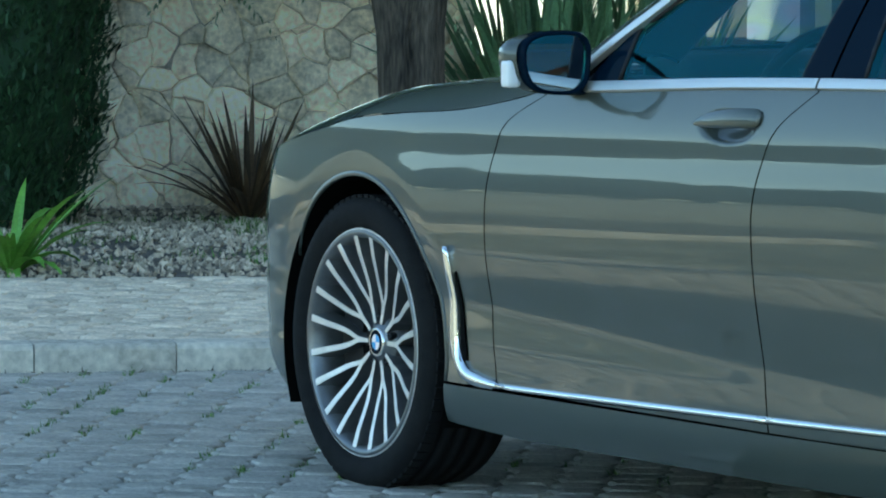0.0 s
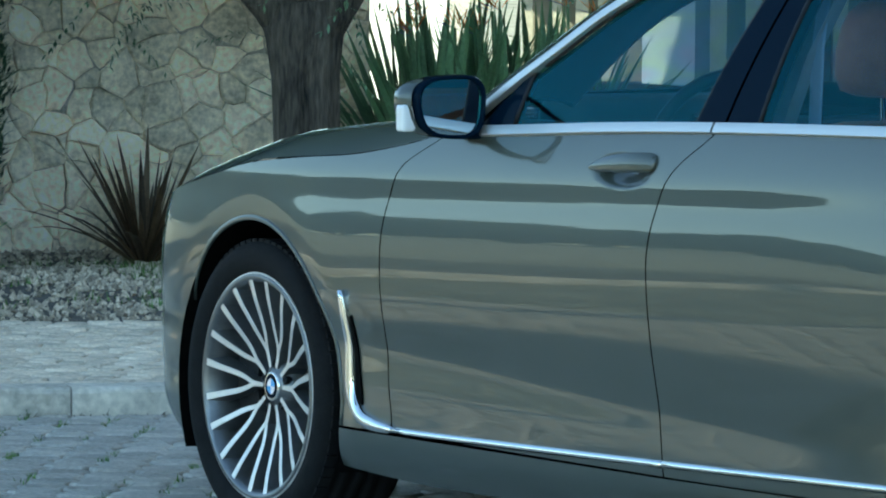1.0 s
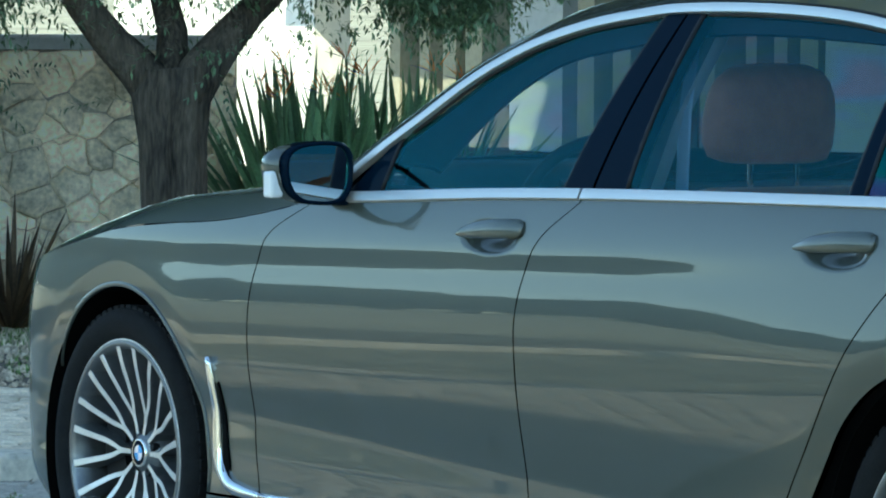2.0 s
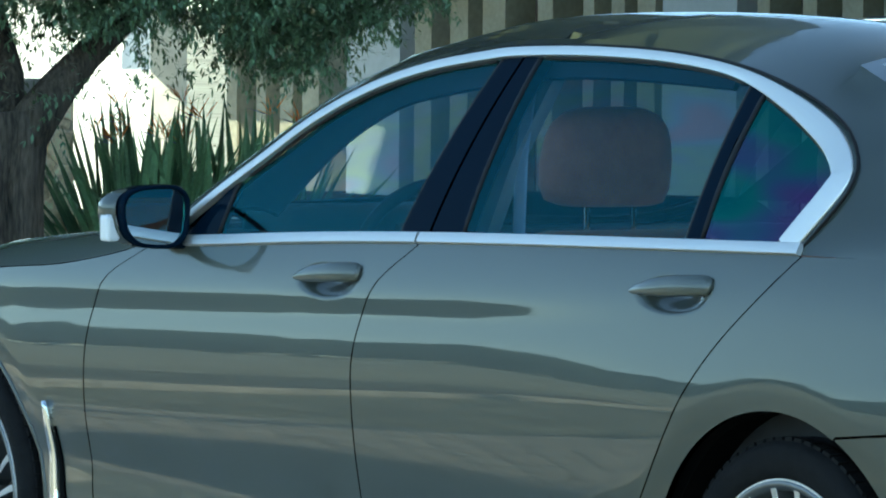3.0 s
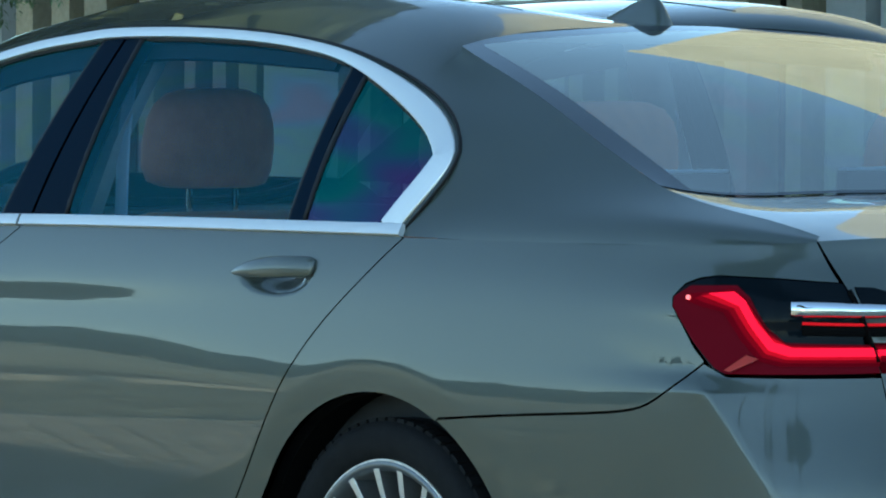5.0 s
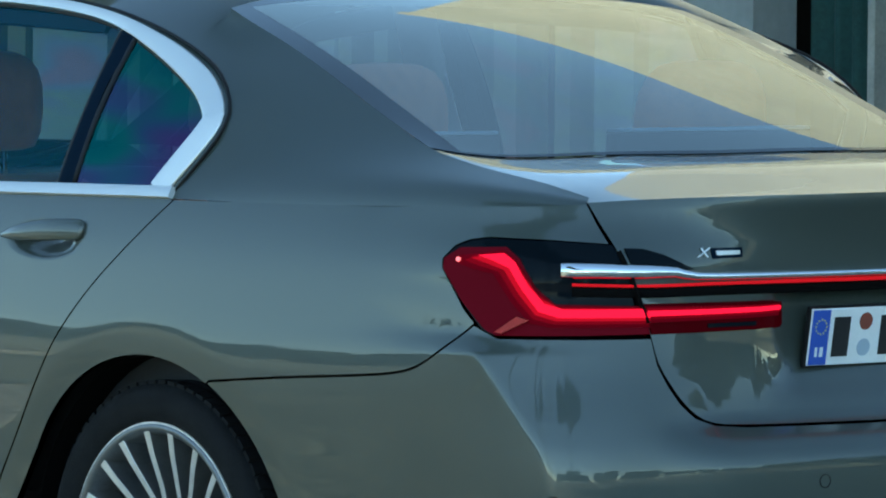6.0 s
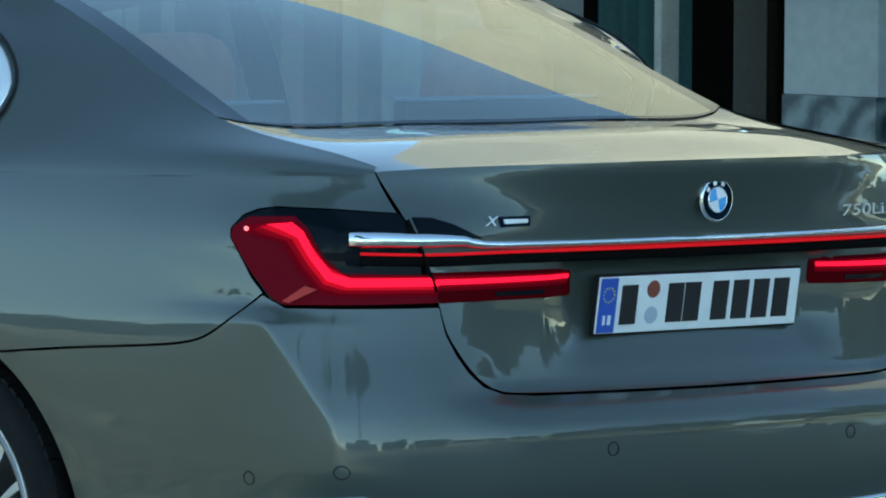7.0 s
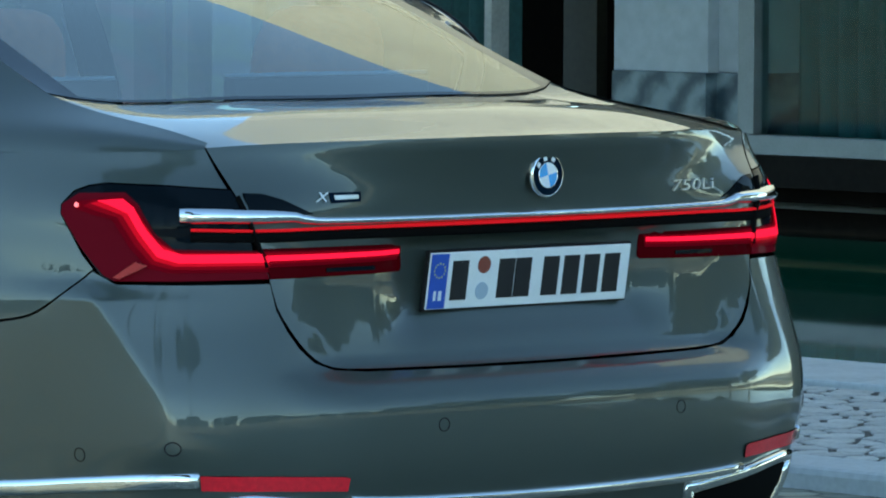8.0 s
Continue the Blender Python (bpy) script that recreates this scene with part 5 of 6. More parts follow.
def cells(seeds, lo, hi, spread=0.0):
    """The plane's division among the seeds, each cell a polygon clipped to a rectangle."""
    out = []
    arr = np.array(seeds)
    wt = np.array([rng.uniform(-1, 1) * spread for _ in seeds])
    for i, s in enumerate(arr):
        poly = [(lo[0], lo[1]), (hi[0], lo[1]), (hi[0], hi[1]), (lo[0], hi[1])]
        order = np.argsort(((arr - s) ** 2).sum(1))[1:22]
        for j in order:
            q = arr[j]
            d = q - s
            mid = s + d * (.5 + (wt[i] - wt[j]) / (2 * (d @ d)))
            res = []
            for k in range(len(poly)):
                a, b = np.array(poly[k]), np.array(poly[(k + 1) % len(poly)])
                fa, fb = (a - mid) @ d, (b - mid) @ d
                if fa <= 0:
                    res.append(tuple(a))
                if fa * fb < 0:
                    res.append(tuple(a + (b - a) * fa / (fa - fb)))
            poly = res
            if len(poly) < 3:
                break
        out.append(poly)
    return out


def shrunk(poly, gap):
    """The polygon drawn in by about a gap, with its corners taken off."""
    c = np.mean(poly, axis=0)
    out = []
    for k in range(len(poly)):
        a, b, d = np.array(poly[k - 1]), np.array(poly[k]), np.array(poly[(k + 1) % len(poly)])
        v = c - b
        r = np.linalg.norm(v) + 1e-9
        p = b + v / r * min(gap * 1.4, r * .4)
        for e in (a, d):
            w = e - b
            l = np.linalg.norm(w) + 1e-9
            out.append(tuple(p + w / l * min(gap * 1.2, l * .25)))
    return out


def block(bm, poly, place, h, edge, dome=0.0, tilt=(0, 0)):
    """A piece: polygon in two measures, set by place(u, v, height), with a bevelled upper edge."""
    c = np.mean(poly, axis=0)
    low = [bm.verts.new(place(u, v, -.02)) for u, v in poly]
    mid = [bm.verts.new(place(u, v, h - edge + (u - c[0]) * tilt[0] + (v - c[1]) * tilt[1])) for u, v in poly]
    top = []
    for u, v in poly:
        d = np.array((u, v)) - c
        l = np.linalg.norm(d) + 1e-9
        q = c + d * max(.2, 1 - edge * 1.3 / l)
        top.append(bm.verts.new(place(q[0], q[1], h + (q[0] - c[0]) * tilt[0] + (q[1] - c[1]) * tilt[1])))
    n = len(poly)
    for k in range(n):
        bm.faces.new((low[k], low[(k + 1) % n], mid[(k + 1) % n], mid[k]))
        bm.faces.new((mid[k], mid[(k + 1) % n], top[(k + 1) % n], top[k]))
    ctr = bm.verts.new(place(c[0], c[1], h + dome))
    for k in range(n):
        bm.faces.new((top[k], top[(k + 1) % n], ctr))


def jittered(lo, hi, du, dv, j, stagger=True):
    out, row = [], 0
    v = lo[1] + dv / 2
    while v < hi[1]:
        u = lo[0] + du / 2 + (du / 2 if stagger and row % 2 else 0)
        while u < hi[0]:
            out.append((u + rng.uniform(-j, j) * du, v + rng.uniform(-j, j) * dv))
            u += du
        v += dv
        row += 1
    return out


# pool edges
PX0, PX1, PY0, PY1 = -14.0, 24.0, -13.95, -6.42

# ground: one sheet to the horizon, open at the pool
bm = bmesh.new()
xs, ys = [-1500, PX0, PX1, 1500], [-1500, PY0, PY1, 1500]
gv = [[bm.verts.new((x, y, -.006)) for y in ys] for x in xs]
for i in range(3):
    for j in range(3):
        if not (i == 1 and j == 1):
            bm.faces.new((gv[i][j], gv[i + 1][j], gv[i + 1][j + 1], gv[i][j + 1]))
ground = tagged(part("ground", bm, land), "dry sandy ground reaching to the horizon", "ground", kind="structure")

# road: jointed bed under blue-grey setts
bm = bmesh.new()
vs = [bm.verts.new((x, y, 0)) for x, y in ((25.05, 56.86), (-40, 56.86), (-40, -3.5), (4.95, -3.5))]
bm.faces.new(vs)
far_setts = mat("worn_sett_road", (.27, .26, .19), .75, 0, 0, .9, .22, .6, 45)
t_ = far_setts.node_tree
vo_, bp_ = t_.nodes.new("ShaderNodeTexVoronoi"), t_.nodes.new("ShaderNodeBump")
vo_.inputs["Scale"].default_value, vo_.inputs["Randomness"].default_value = 7.5, .7
bp_.invert = True
bp_.inputs["Strength"].default_value, bp_.inputs["Distance"].default_value = .9, .03
t_.links.new(t_.nodes["Texture Coordinate"].outputs["Object"], vo_.inputs["Vector"])
t_.links.new(vo_.outputs["Distance"], bp_.inputs["Height"])
t_.links.new(bp_.outputs[0], t_.nodes["Principled BSDF"].inputs["Normal"])
ed_, jr_, cr_, jm_, mu_ = (t_.nodes.new("ShaderNode" + k) for k in ("TexVoronoi", "MapRange", "MapRange", "Math", "Mix"))   # joints and stones of uneven tone
ed_.feature = "DISTANCE_TO_EDGE"
ed_.inputs["Scale"].default_value, ed_.inputs["Randomness"].default_value = 7.5, .7
jr_.inputs["From Max"].default_value, jr_.inputs["To Min"].default_value = .09, .25
cr_.inputs["To Min"].default_value, cr_.inputs["To Max"].default_value = .55, 1.35
jm_.operation = "MULTIPLY"
mu_.data_type, mu_.blend_type = "RGBA", "MULTIPLY"
mu_.inputs["Factor"].default_value = 1
t_.links.new(t_.nodes["Texture Coordinate"].outputs["Object"], ed_.inputs["Vector"])
t_.links.new(ed_.outputs["Distance"], jr_.inputs["Value"])
t_.links.new(vo_.outputs["Color"], cr_.inputs["Value"])
t_.links.new(jr_.outputs[0], jm_.inputs[0])
t_.links.new(cr_.outputs[0], jm_.inputs[1])
t_.links.new(t_.nodes["Mix"].outputs["Result"], mu_.inputs["A"])
t_.links.new(jm_.outputs[0], mu_.inputs["B"])
t_.links.new(mu_.outputs["Result"], t_.nodes["Principled BSDF"].inputs["Base Color"])
road = tagged(part("road", bm, far_setts), "worn cobbled road of blue-grey stone setts", "road", kind="structure")
rest = bmesh.new()
count = 0
C0, C1, C2 = Vector((3.6, .6, 0)), Vector((.82, -.572, 0)), Vector((.572, .82, 0))   # along and across the courses


def clipped(poly, b_most):
    """The polygon of course measures, cut off at the foot of the kerb."""
    over = [(C0 + C1 * u + C2 * v - KO) @ E2 - b_most for u, v in poly]
    out = []
    for k in range(len(poly)):
        j = (k + 1) % len(poly)
        if over[k] <= 0:
            out.append(poly[k])
        if over[k] * over[j] < 0:
            t = over[k] / (over[k] - over[j])
            out.append((poly[k][0] + (poly[j][0] - poly[k][0]) * t, poly[k][1] + (poly[j][1] - poly[k][1]) * t))
    return out


for poly in cells(jittered((-1.6, -2.6), (4.6, 3.2), .135, .128, .07), (-1.6, -2.6), (4.6, 3.2)):
    poly = clipped(poly, -.012)
    if len(poly) < 3:
        continue
    c = np.mean(poly, axis=0)
    single = .2 < c[0] < 2.6 and -.5 < c[1] < 1.5 and count < 280
    tgt = bmesh.new() if single else rest
    block(tgt, shrunk(poly, .0048), lambda u, v, h: C0 + C1 * u + C2 * v + Vector((0, 0, h)), .015 + rng.uniform(-.0025, .0025), .005, .002, (rng.uniform(-.014, .014), rng.uniform(-.014, .014)))
    if single:
        part("sett", tgt, setts_mat, road)
        count += 1
tagged(part("setts", rest, setts_mat, road), "blue-grey stone setts", kind="stuff")
# weeds in the joints
bm = bmesh.new()
for _ in range(130):
    u, v = rng.uniform(-.4, 2.4) ** 1.0, round(rng.uniform(-.8, 1.4) / .128) * .128 + .088
    for _ in range(14):
        p = C0 + C1 * (u + rng.gauss(0, .035)) + C2 * (v + rng.gauss(0, .008)) + Vector((0, 0, .008))
        d = Vector((rng.uniform(-1, 1), rng.uniform(-1, 1), rng.uniform(.3, 1.2))).normalized() * rng.uniform(.012, .03)
        s = d.cross(Vector((0, 0, 1))).normalized() * .003
        bm.faces.new([bm.verts.new(q) for q in (p - s, p + s, p + d)])
tagged(part("joint_weeds", bm, weed), "small green weeds in the joints of the setts", "weeds", kind="stuff")

# kerb of separate stones
kerb = tagged(new("kerb"), "row of weathered pale kerb stones", "kerb", kind="structure")
edges = [-8, -7, -6, -5, -4, -3.2, -2.3, -1.45, -.95, -.41, .0, .62, 1.4, 2.2, 2.9, 3.55]
for a0, a1 in zip(edges, edges[1:]):
    bm = bmesh.new()
    prof = [(0, -.05), (.0, .078), (.004, .088), (.014, .095), (.13, .097), (.13, -.05)]
    rows = [[bm.verts.new(bed(a, b + rng.uniform(-.001, .001), z)) for b, z in prof] for a in np.linspace(a0 + .002, a1 - .002, 8)]
    for r, q in zip(rows, rows[1:]):
        for k in range(5):
            bm.faces.new((r[k], r[k + 1], q[k + 1], q[k]))
    bm.faces.new(rows[0]), bm.faces.new(rows[-1])
    bmesh.ops.recalc_face_normals(bm, faces=bm.faces[:])
    part("kerb_stone", bm, kerb_mat, kerb)
bm = bmesh.new()
for _ in range(500):
    a = rng.uniform(-1.6, 1)
    p = bed(a, -rng.random() ** 2 * .03, .012)
    d = Vector((rng.gauss(0, 1), rng.gauss(0, 1), .4)).normalized() * rng.uniform(.01, .03)
    s = d.cross(Vector((0, 0, 1))).normalized() * .003
    bm.faces.new([bm.verts.new(q) for q in (p - s, p + s, p + d)])
tagged(part("kerb_litter", bm, soil), "dry litter along the foot of the kerb", "litter", kind="stuff")

# pavement of small setts
bm = bmesh.new()
bm.faces.new([bm.verts.new(bed(a, b, .082)) for a, b in ((-8, .13), (3.5, .13), (3.2, 2.65), (-8, 2.65))])
pavement = tagged(part("pavement", bm, dust), "pavement of small beige-grey stone setts", "pavement", kind="structure")
rest, count = bmesh.new(), 0
for poly in cells(jittered((-2.2, .135), (2.4, 2.65), .10, .095, .28), (-2.2, .135), (2.4, 2.65)):
    if len(poly) < 3:
        continue
    c = np.mean(poly, axis=0)
    single = -1.1 < c[0] < .5 and c[1] < 1.5 and count < 220
    tgt = bmesh.new() if single else rest
    block(tgt, shrunk(poly, .005), lambda u, v, h: bed(u, v, .082 + h), .012 + rng.uniform(-.003, .004), .006, .002)
    if single:
        part("paving_sett", tgt, pave_mat, pavement)
        count += 1
tagged(part("paving_setts", rest, pave_mat, pavement), "small beige-grey setts", kind="stuff")

# planted bed with gravel
bm = bmesh.new()
gx, gy = 40, 16
def mound(a, b):
    return .085 + .05 * ease(b, 2.65, 4.0) + .02 * noise.noise(Vector((a * 1.3, b * 1.3, 0)))
rows = [[bm.verts.new(bed(-6 + 9.2 * i / gx, 2.65 + 4.2 * j / gy, mound(-6 + 9.2 * i / gx, 2.65 + 4.2 * j / gy))) for j in range(gy + 1)] for i in range(gx + 1)]
for i in range(gx):
    for j in range(gy):
        bm.faces.new((rows[i][j], rows[i + 1][j], rows[i + 1][j + 1], rows[i][j + 1]))
tagged(part("planting_bed", bm, soil, smooth=True), "brown soil bed beside the pavement", "soil", kind="structure")
bm = bmesh.new()
for _ in range(8500):
    a, b = rng.uniform(-.8, 2.3), rng.uniform(2.66, 5.6)
    r = rng.uniform(.008, .020) * (1.2 if rng.random() < .15 else 1)
    p = bed(a, b, mound(a, b) + r * .3)
    q = Euler((rng.uniform(0, 6), rng.uniform(0, 6), rng.uniform(0, 6))).to_matrix()
    k = [Vector((1, 0, 0)), Vector((-.8, .5, 0)), Vector((-.2, -.9, .1)), Vector((0, .1, .8)), Vector((.1, 0, -.7))]
    v = [bm.verts.new(p + q @ (w * r * rng.uniform(.7, 1.2))) for w in k]
    for f in ((0, 1, 3), (1, 2, 3), (2, 0, 3), (1, 0, 4), (2, 1, 4), (0, 2, 4)):
        bm.faces.new([v[i] for i in f])
tagged(part("gravel", bm, gravel_mat), "loose grey gravel over the planted bed", "gravel", kind="stuff")
bm = bmesh.new()
for _ in range(60):
    a, b = rng.uniform(-.3, 1.6), rng.uniform(3.0, 5.4)
    for _ in range(25):
        p = bed(a + rng.gauss(0, .06), b + rng.gauss(0, .08), mound(a, b))
        d = Vector((rng.uniform(-1, 1), rng.uniform(-1, 1), rng.uniform(.5, 1.5))).normalized() * rng.uniform(.02, .05)
        s = d.cross(Vector((0, 0, 1))).normalized() * .003
        bm.faces.new([bm.verts.new(q) for q in (p - s, p + s, p + d)])
tagged(part("ground_weeds", bm, weed), "low green weeds among the gravel", "weeds", kind="stuff")

# rubble stone wall
WB, W0, W1, WH = 5.62, -1.5, 2.02, 1.165
bm = bmesh.new()
for a0, b0, z0, a1, b1, z1 in ((W0, WB, -.1, W1, WB + .35, WH),):
    c8 = [bm.verts.new(bed(a, b, z)) for z in (z0, z1) for a, b in ((a0, b0), (a1, b0), (a1, b1), (a0, b1))]
    for f in ((0, 1, 5, 4), (1, 2, 6, 5), (2, 3, 7, 6), (3, 0, 4, 7), (4, 5, 6, 7)):
        bm.faces.new([c8[i] for i in f])
bmesh.ops.recalc_face_normals(bm, faces=bm.faces[:])
wall = tagged(part("wall_stone", bm, mortar), "low garden wall of pale irregular rubble stone", "wall", kind="structure")
seeds = []
while len(seeds) < 440:
    q = (rng.uniform(W0, W1), rng.uniform(.02, WH))
    if all(math.hypot((q[0] - s[0]) * .85, q[1] - s[1]) > rng.choice((.045, .06, .08, .11)) for s in seeds) or rng.random() < .002:
        seeds.append(q)
def worn(poly):
    """The outline with its edges bent, alike for both neighbours of a joint."""
    out = []
    for k in range(len(poly)):
        a, b = np.array(poly[k]), np.array(poly[(k + 1) % len(poly)])
        n = max(1, int(np.linalg.norm(b - a) / .035))
        for i in range(n):
            p = a + (b - a) * i / n
            w = noise.noise_vector(Vector((p[0] * 9, p[1] * 9, 3))) * .032 + noise.noise_vector(Vector((p[0] * 31, p[1] * 31, 7))) * .006
            out.append((min(max(p[0] + w[0], W0), W1), min(max(p[1] + w[1], .01), WH)))
    return out


rest, count = bmesh.new(), 0
for poly in cells(seeds, (W0, .02), (W1, WH), .005):
    if len(poly) < 3:
        continue
    single = -.2 < np.mean(poly, axis=0)[0] < 1.9 and count < 290
    poly = worn(poly)
    bm = bmesh.new() if single else rest
    dn = rng.uniform(.012, .050)
    tl = (rng.uniform(-.26, .26), rng.uniform(-.30, .30))
    block(bm, shrunk(poly, .0014), lambda u, v, h: bed(u, WB - h, v), dn, .007, rng.uniform(.0, .012), tl)
    if single:
        bmesh.ops.recalc_face_normals(bm, faces=bm.faces[:])
        part("stone", bm, stone_mat, wall)
        count += 1
bmesh.ops.recalc_face_normals(rest, faces=rest.faces[:])
tagged(part("stones", rest, stone_mat, wall), "pale rubble stones", kind="stuff")
bm = bmesh.new()
prof = [(WB - .03, WH + .002), (WB - .03, WH + .045), (WB - .022, WH + .055), (WB + .38, WH + .055), (WB + .38, WH + .002)]
rows = [[bm.verts.new(bed(a, b, z)) for b, z in prof] for a in (W0, W1 + .02)]
for k in range(5):
    bm.faces.new((rows[0][k], rows[0][(k + 1) % 5], rows[1][(k + 1) % 5], rows[1][k]))
bm.faces.new(rows[0]), bm.faces.new(rows[1])
bmesh.ops.recalc_face_normals(bm, faces=bm.faces[:])
part("wall_coping", bm, coping_mat, wall, "pale stone coping")


# ---- plants ----
def tube(bm, pts, radii, n=10, rough=0.0):
    rows = []
    for i, p in enumerate(pts):
        t = (Vector(pts[min(i + 1, len(pts) - 1)]) - Vector(pts[max(i - 1, 0)])).normalized()
        s = t.cross(Vector((.3, .9, .1))).normalized()
        u = t.cross(s)
        rows.append([bm.verts.new(Vector(p) + (s * math.cos(2 * math.pi * k / n) + u * math.sin(2 * math.pi * k / n)) * radii[i] * (1 + rough * noise.noise(Vector((k * 1.7, i * .35, radii[0] * 9))))) for k in range(n)])
    for r, q in zip(rows, rows[1:]):
        for k in range(n):
            bm.faces.new((r[k], r[(k + 1) % n], q[(k + 1) % n], q[k]))
    bm.faces.new(rows[-1])
    bm.faces.new(rows[0])


def leaf(bm, p, d, w, up=Vector((0, 0, 1)), bend=.15):
    """A small pointed leaf, folded along its middle."""
    s = d.cross(up)
    s = (s.normalized() if s.length > 1e-5 else Vector((1, 0, 0))) * w
    n = s.cross(d).normalized()
    a, b, c = p, p + d * .5 - n * d.length * bend * .3, p + d - n * d.length * bend
    v = [bm.verts.new(q) for q in (a, b - s, c, b + s)]
    bm.faces.new((v[0], v[1], v[2])), bm.faces.new((v[0], v[2], v[3]))


def blade(bm, p, d, w, droop, n=6):
    """A long strap or sword leaf that arches over."""
    side = d.cross(Vector((0, 0, 1)))
    side = side.normalized() if side.length > 1e-4 else Vector((1, 0, 0))
    rows, q, l = [], Vector(p), d.length / n
    dd = d.normalized()
    for i in range(n + 1):
        t = i / n
        ww = w * (.5 + 1.7 * t - 2.18 * t * t) if i < n else w * .02
        up = side.cross(dd)
        rows.append([bm.verts.new(q - side * ww + up * ww * .4), bm.verts.new(q), bm.verts.new(q + side * ww + up * ww * .4)])
        dd = (dd + Vector((0, 0, -droop * (.3 + t)))).normalized()
        q = q + dd * l
    for r, s in zip(rows, rows[1:]):
        bm.faces.new((r[0], r[1], s[1], s[0])), bm.faces.new((r[1], r[2], s[2], s[1]))


def olive_tree(at, seed, label):
    rg = random.Random(seed)
    tree = thing("olive_tree", label, "tree", at=at)
    bm = bmesh.new()
    v = lambda a, b, z: E1 * a + E2 * b + Vector((0, 0, z))
    trunk = [v(.0, 0, -.1), v(-.01, .02, .15), v(.01, 0, .45), v(.0, .01, .75), v(-.005, 0, .93), v(-.01, 0, 1.02)]
    tube(bm, trunk, [.17, .145, .122, .118, .135, .12], 22, .28)
    limbs = [[v(-.03, 0, .90), v(-.12, .01, 1.02), v(-.22, -.02, 1.12), v(-.33, -.05, 1.24), v(-.55, -.1, 1.55), v(-.8, -.2, 2.0)],
             [v(.04, 0, .90), v(.11, -.02, 1.01), v(.19, 0, 1.10), v(.30, .05, 1.22), v(.6, .1, 1.5), v(.9, .1, 1.9)],
             [v(.0, .0, .95), v(.02, .1, 1.15), v(-.02, .3, 1.45), v(.1, .5, 1.9)]]
    for l, r in zip(limbs, ([.085, .075, .066, .060, .045, .02], [.090, .080, .068, .058, .045, .02], [.06, .055, .045, .02])):
        tube(bm, l, r, 14, .25)
    twigs = []
    for l in limbs:
        for _ in range(9):
            a = Vector(l[-2]).lerp(Vector(l[-1]), rg.random())
            d = Vector((rg.uniform(-1, 1), rg.uniform(-1, 1), rg.uniform(-.3, .9))).normalized() * rg.uniform(.3, .8)
            tube(bm, [a, a + d * .5 + Vector((0, 0, .05)), a + d], [.014, .009, .004], 5)
            twigs.append((a, d))
    bmesh.ops.recalc_face_normals(bm, faces=bm.faces[:])
    part("trunk", bm, bark, tree, "gnarled grey-brown trunk", smooth=True)
    bm = bmesh.new()
    # sprays of narrow leaves; a skirt of drooping sprays hangs below the crown on the right
    def spray(o, d, ln, count):
        pts = []
        q, dd = Vector(o), Vector(d).normalized()
        for _ in range(count):
            pts.append((Vector(q), Vector(dd)))
            dd = (dd + Vector((rg.gauss(0, .12), rg.gauss(0, .12), -.035))).normalized()
            q = q + dd * ln / count
        for q, dd in pts:
            for sg in (-1, 1):
                sd = dd.cross(Vector((rg.uniform(-1, 1), rg.uniform(-1, 1), rg.uniform(-1, 1)))).normalized()
                leaf(bm, q, (dd * .7 + sd * .8).normalized() * rg.uniform(.024, .044), rg.uniform(.0042, .0064))
    for _ in range(2300):
        th, r = rg.uniform(0, 2 * math.pi), rg.random() ** .5
        o = v(math.cos(th) * r * 1.45 + .1, math.sin(th) * r * 1.1, 1.92 + rg.gauss(0, .33))
        spray(o, (rg.uniform(-1, 1), rg.uniform(-1, 1), rg.uniform(-.8, .7)), rg.uniform(.18, .40), 11)
    for _ in range(3600):
        a = rg.uniform(-.95, 1.6)
        low = float(np.interp(a, [-1, -.75, -.35, 0, .3, .62, .85, 1.1, 1.3, 1.6], [1.20, 1.12, 1.30, 1.33, 1.22, 1.30, 1.20, 1.06, 1.25, 1.38]))
        o = v(a, rg.uniform(-.35, .5), low + .10 + rg.random() ** 1.5 * .45)
        spray(o, (rg.uniform(-.8, .8), rg.uniform(-.8, .8), rg.uniform(-.55, .6)), rg.uniform(.10, .22), 10)
    part("crown", bm, olive_leaf, tree, "grey-green olive leaves")
    return tree


olive_tree(bed(1.515, 4.35, .10), 3, "olive tree with a forked gnarled trunk and grey-green leaves")


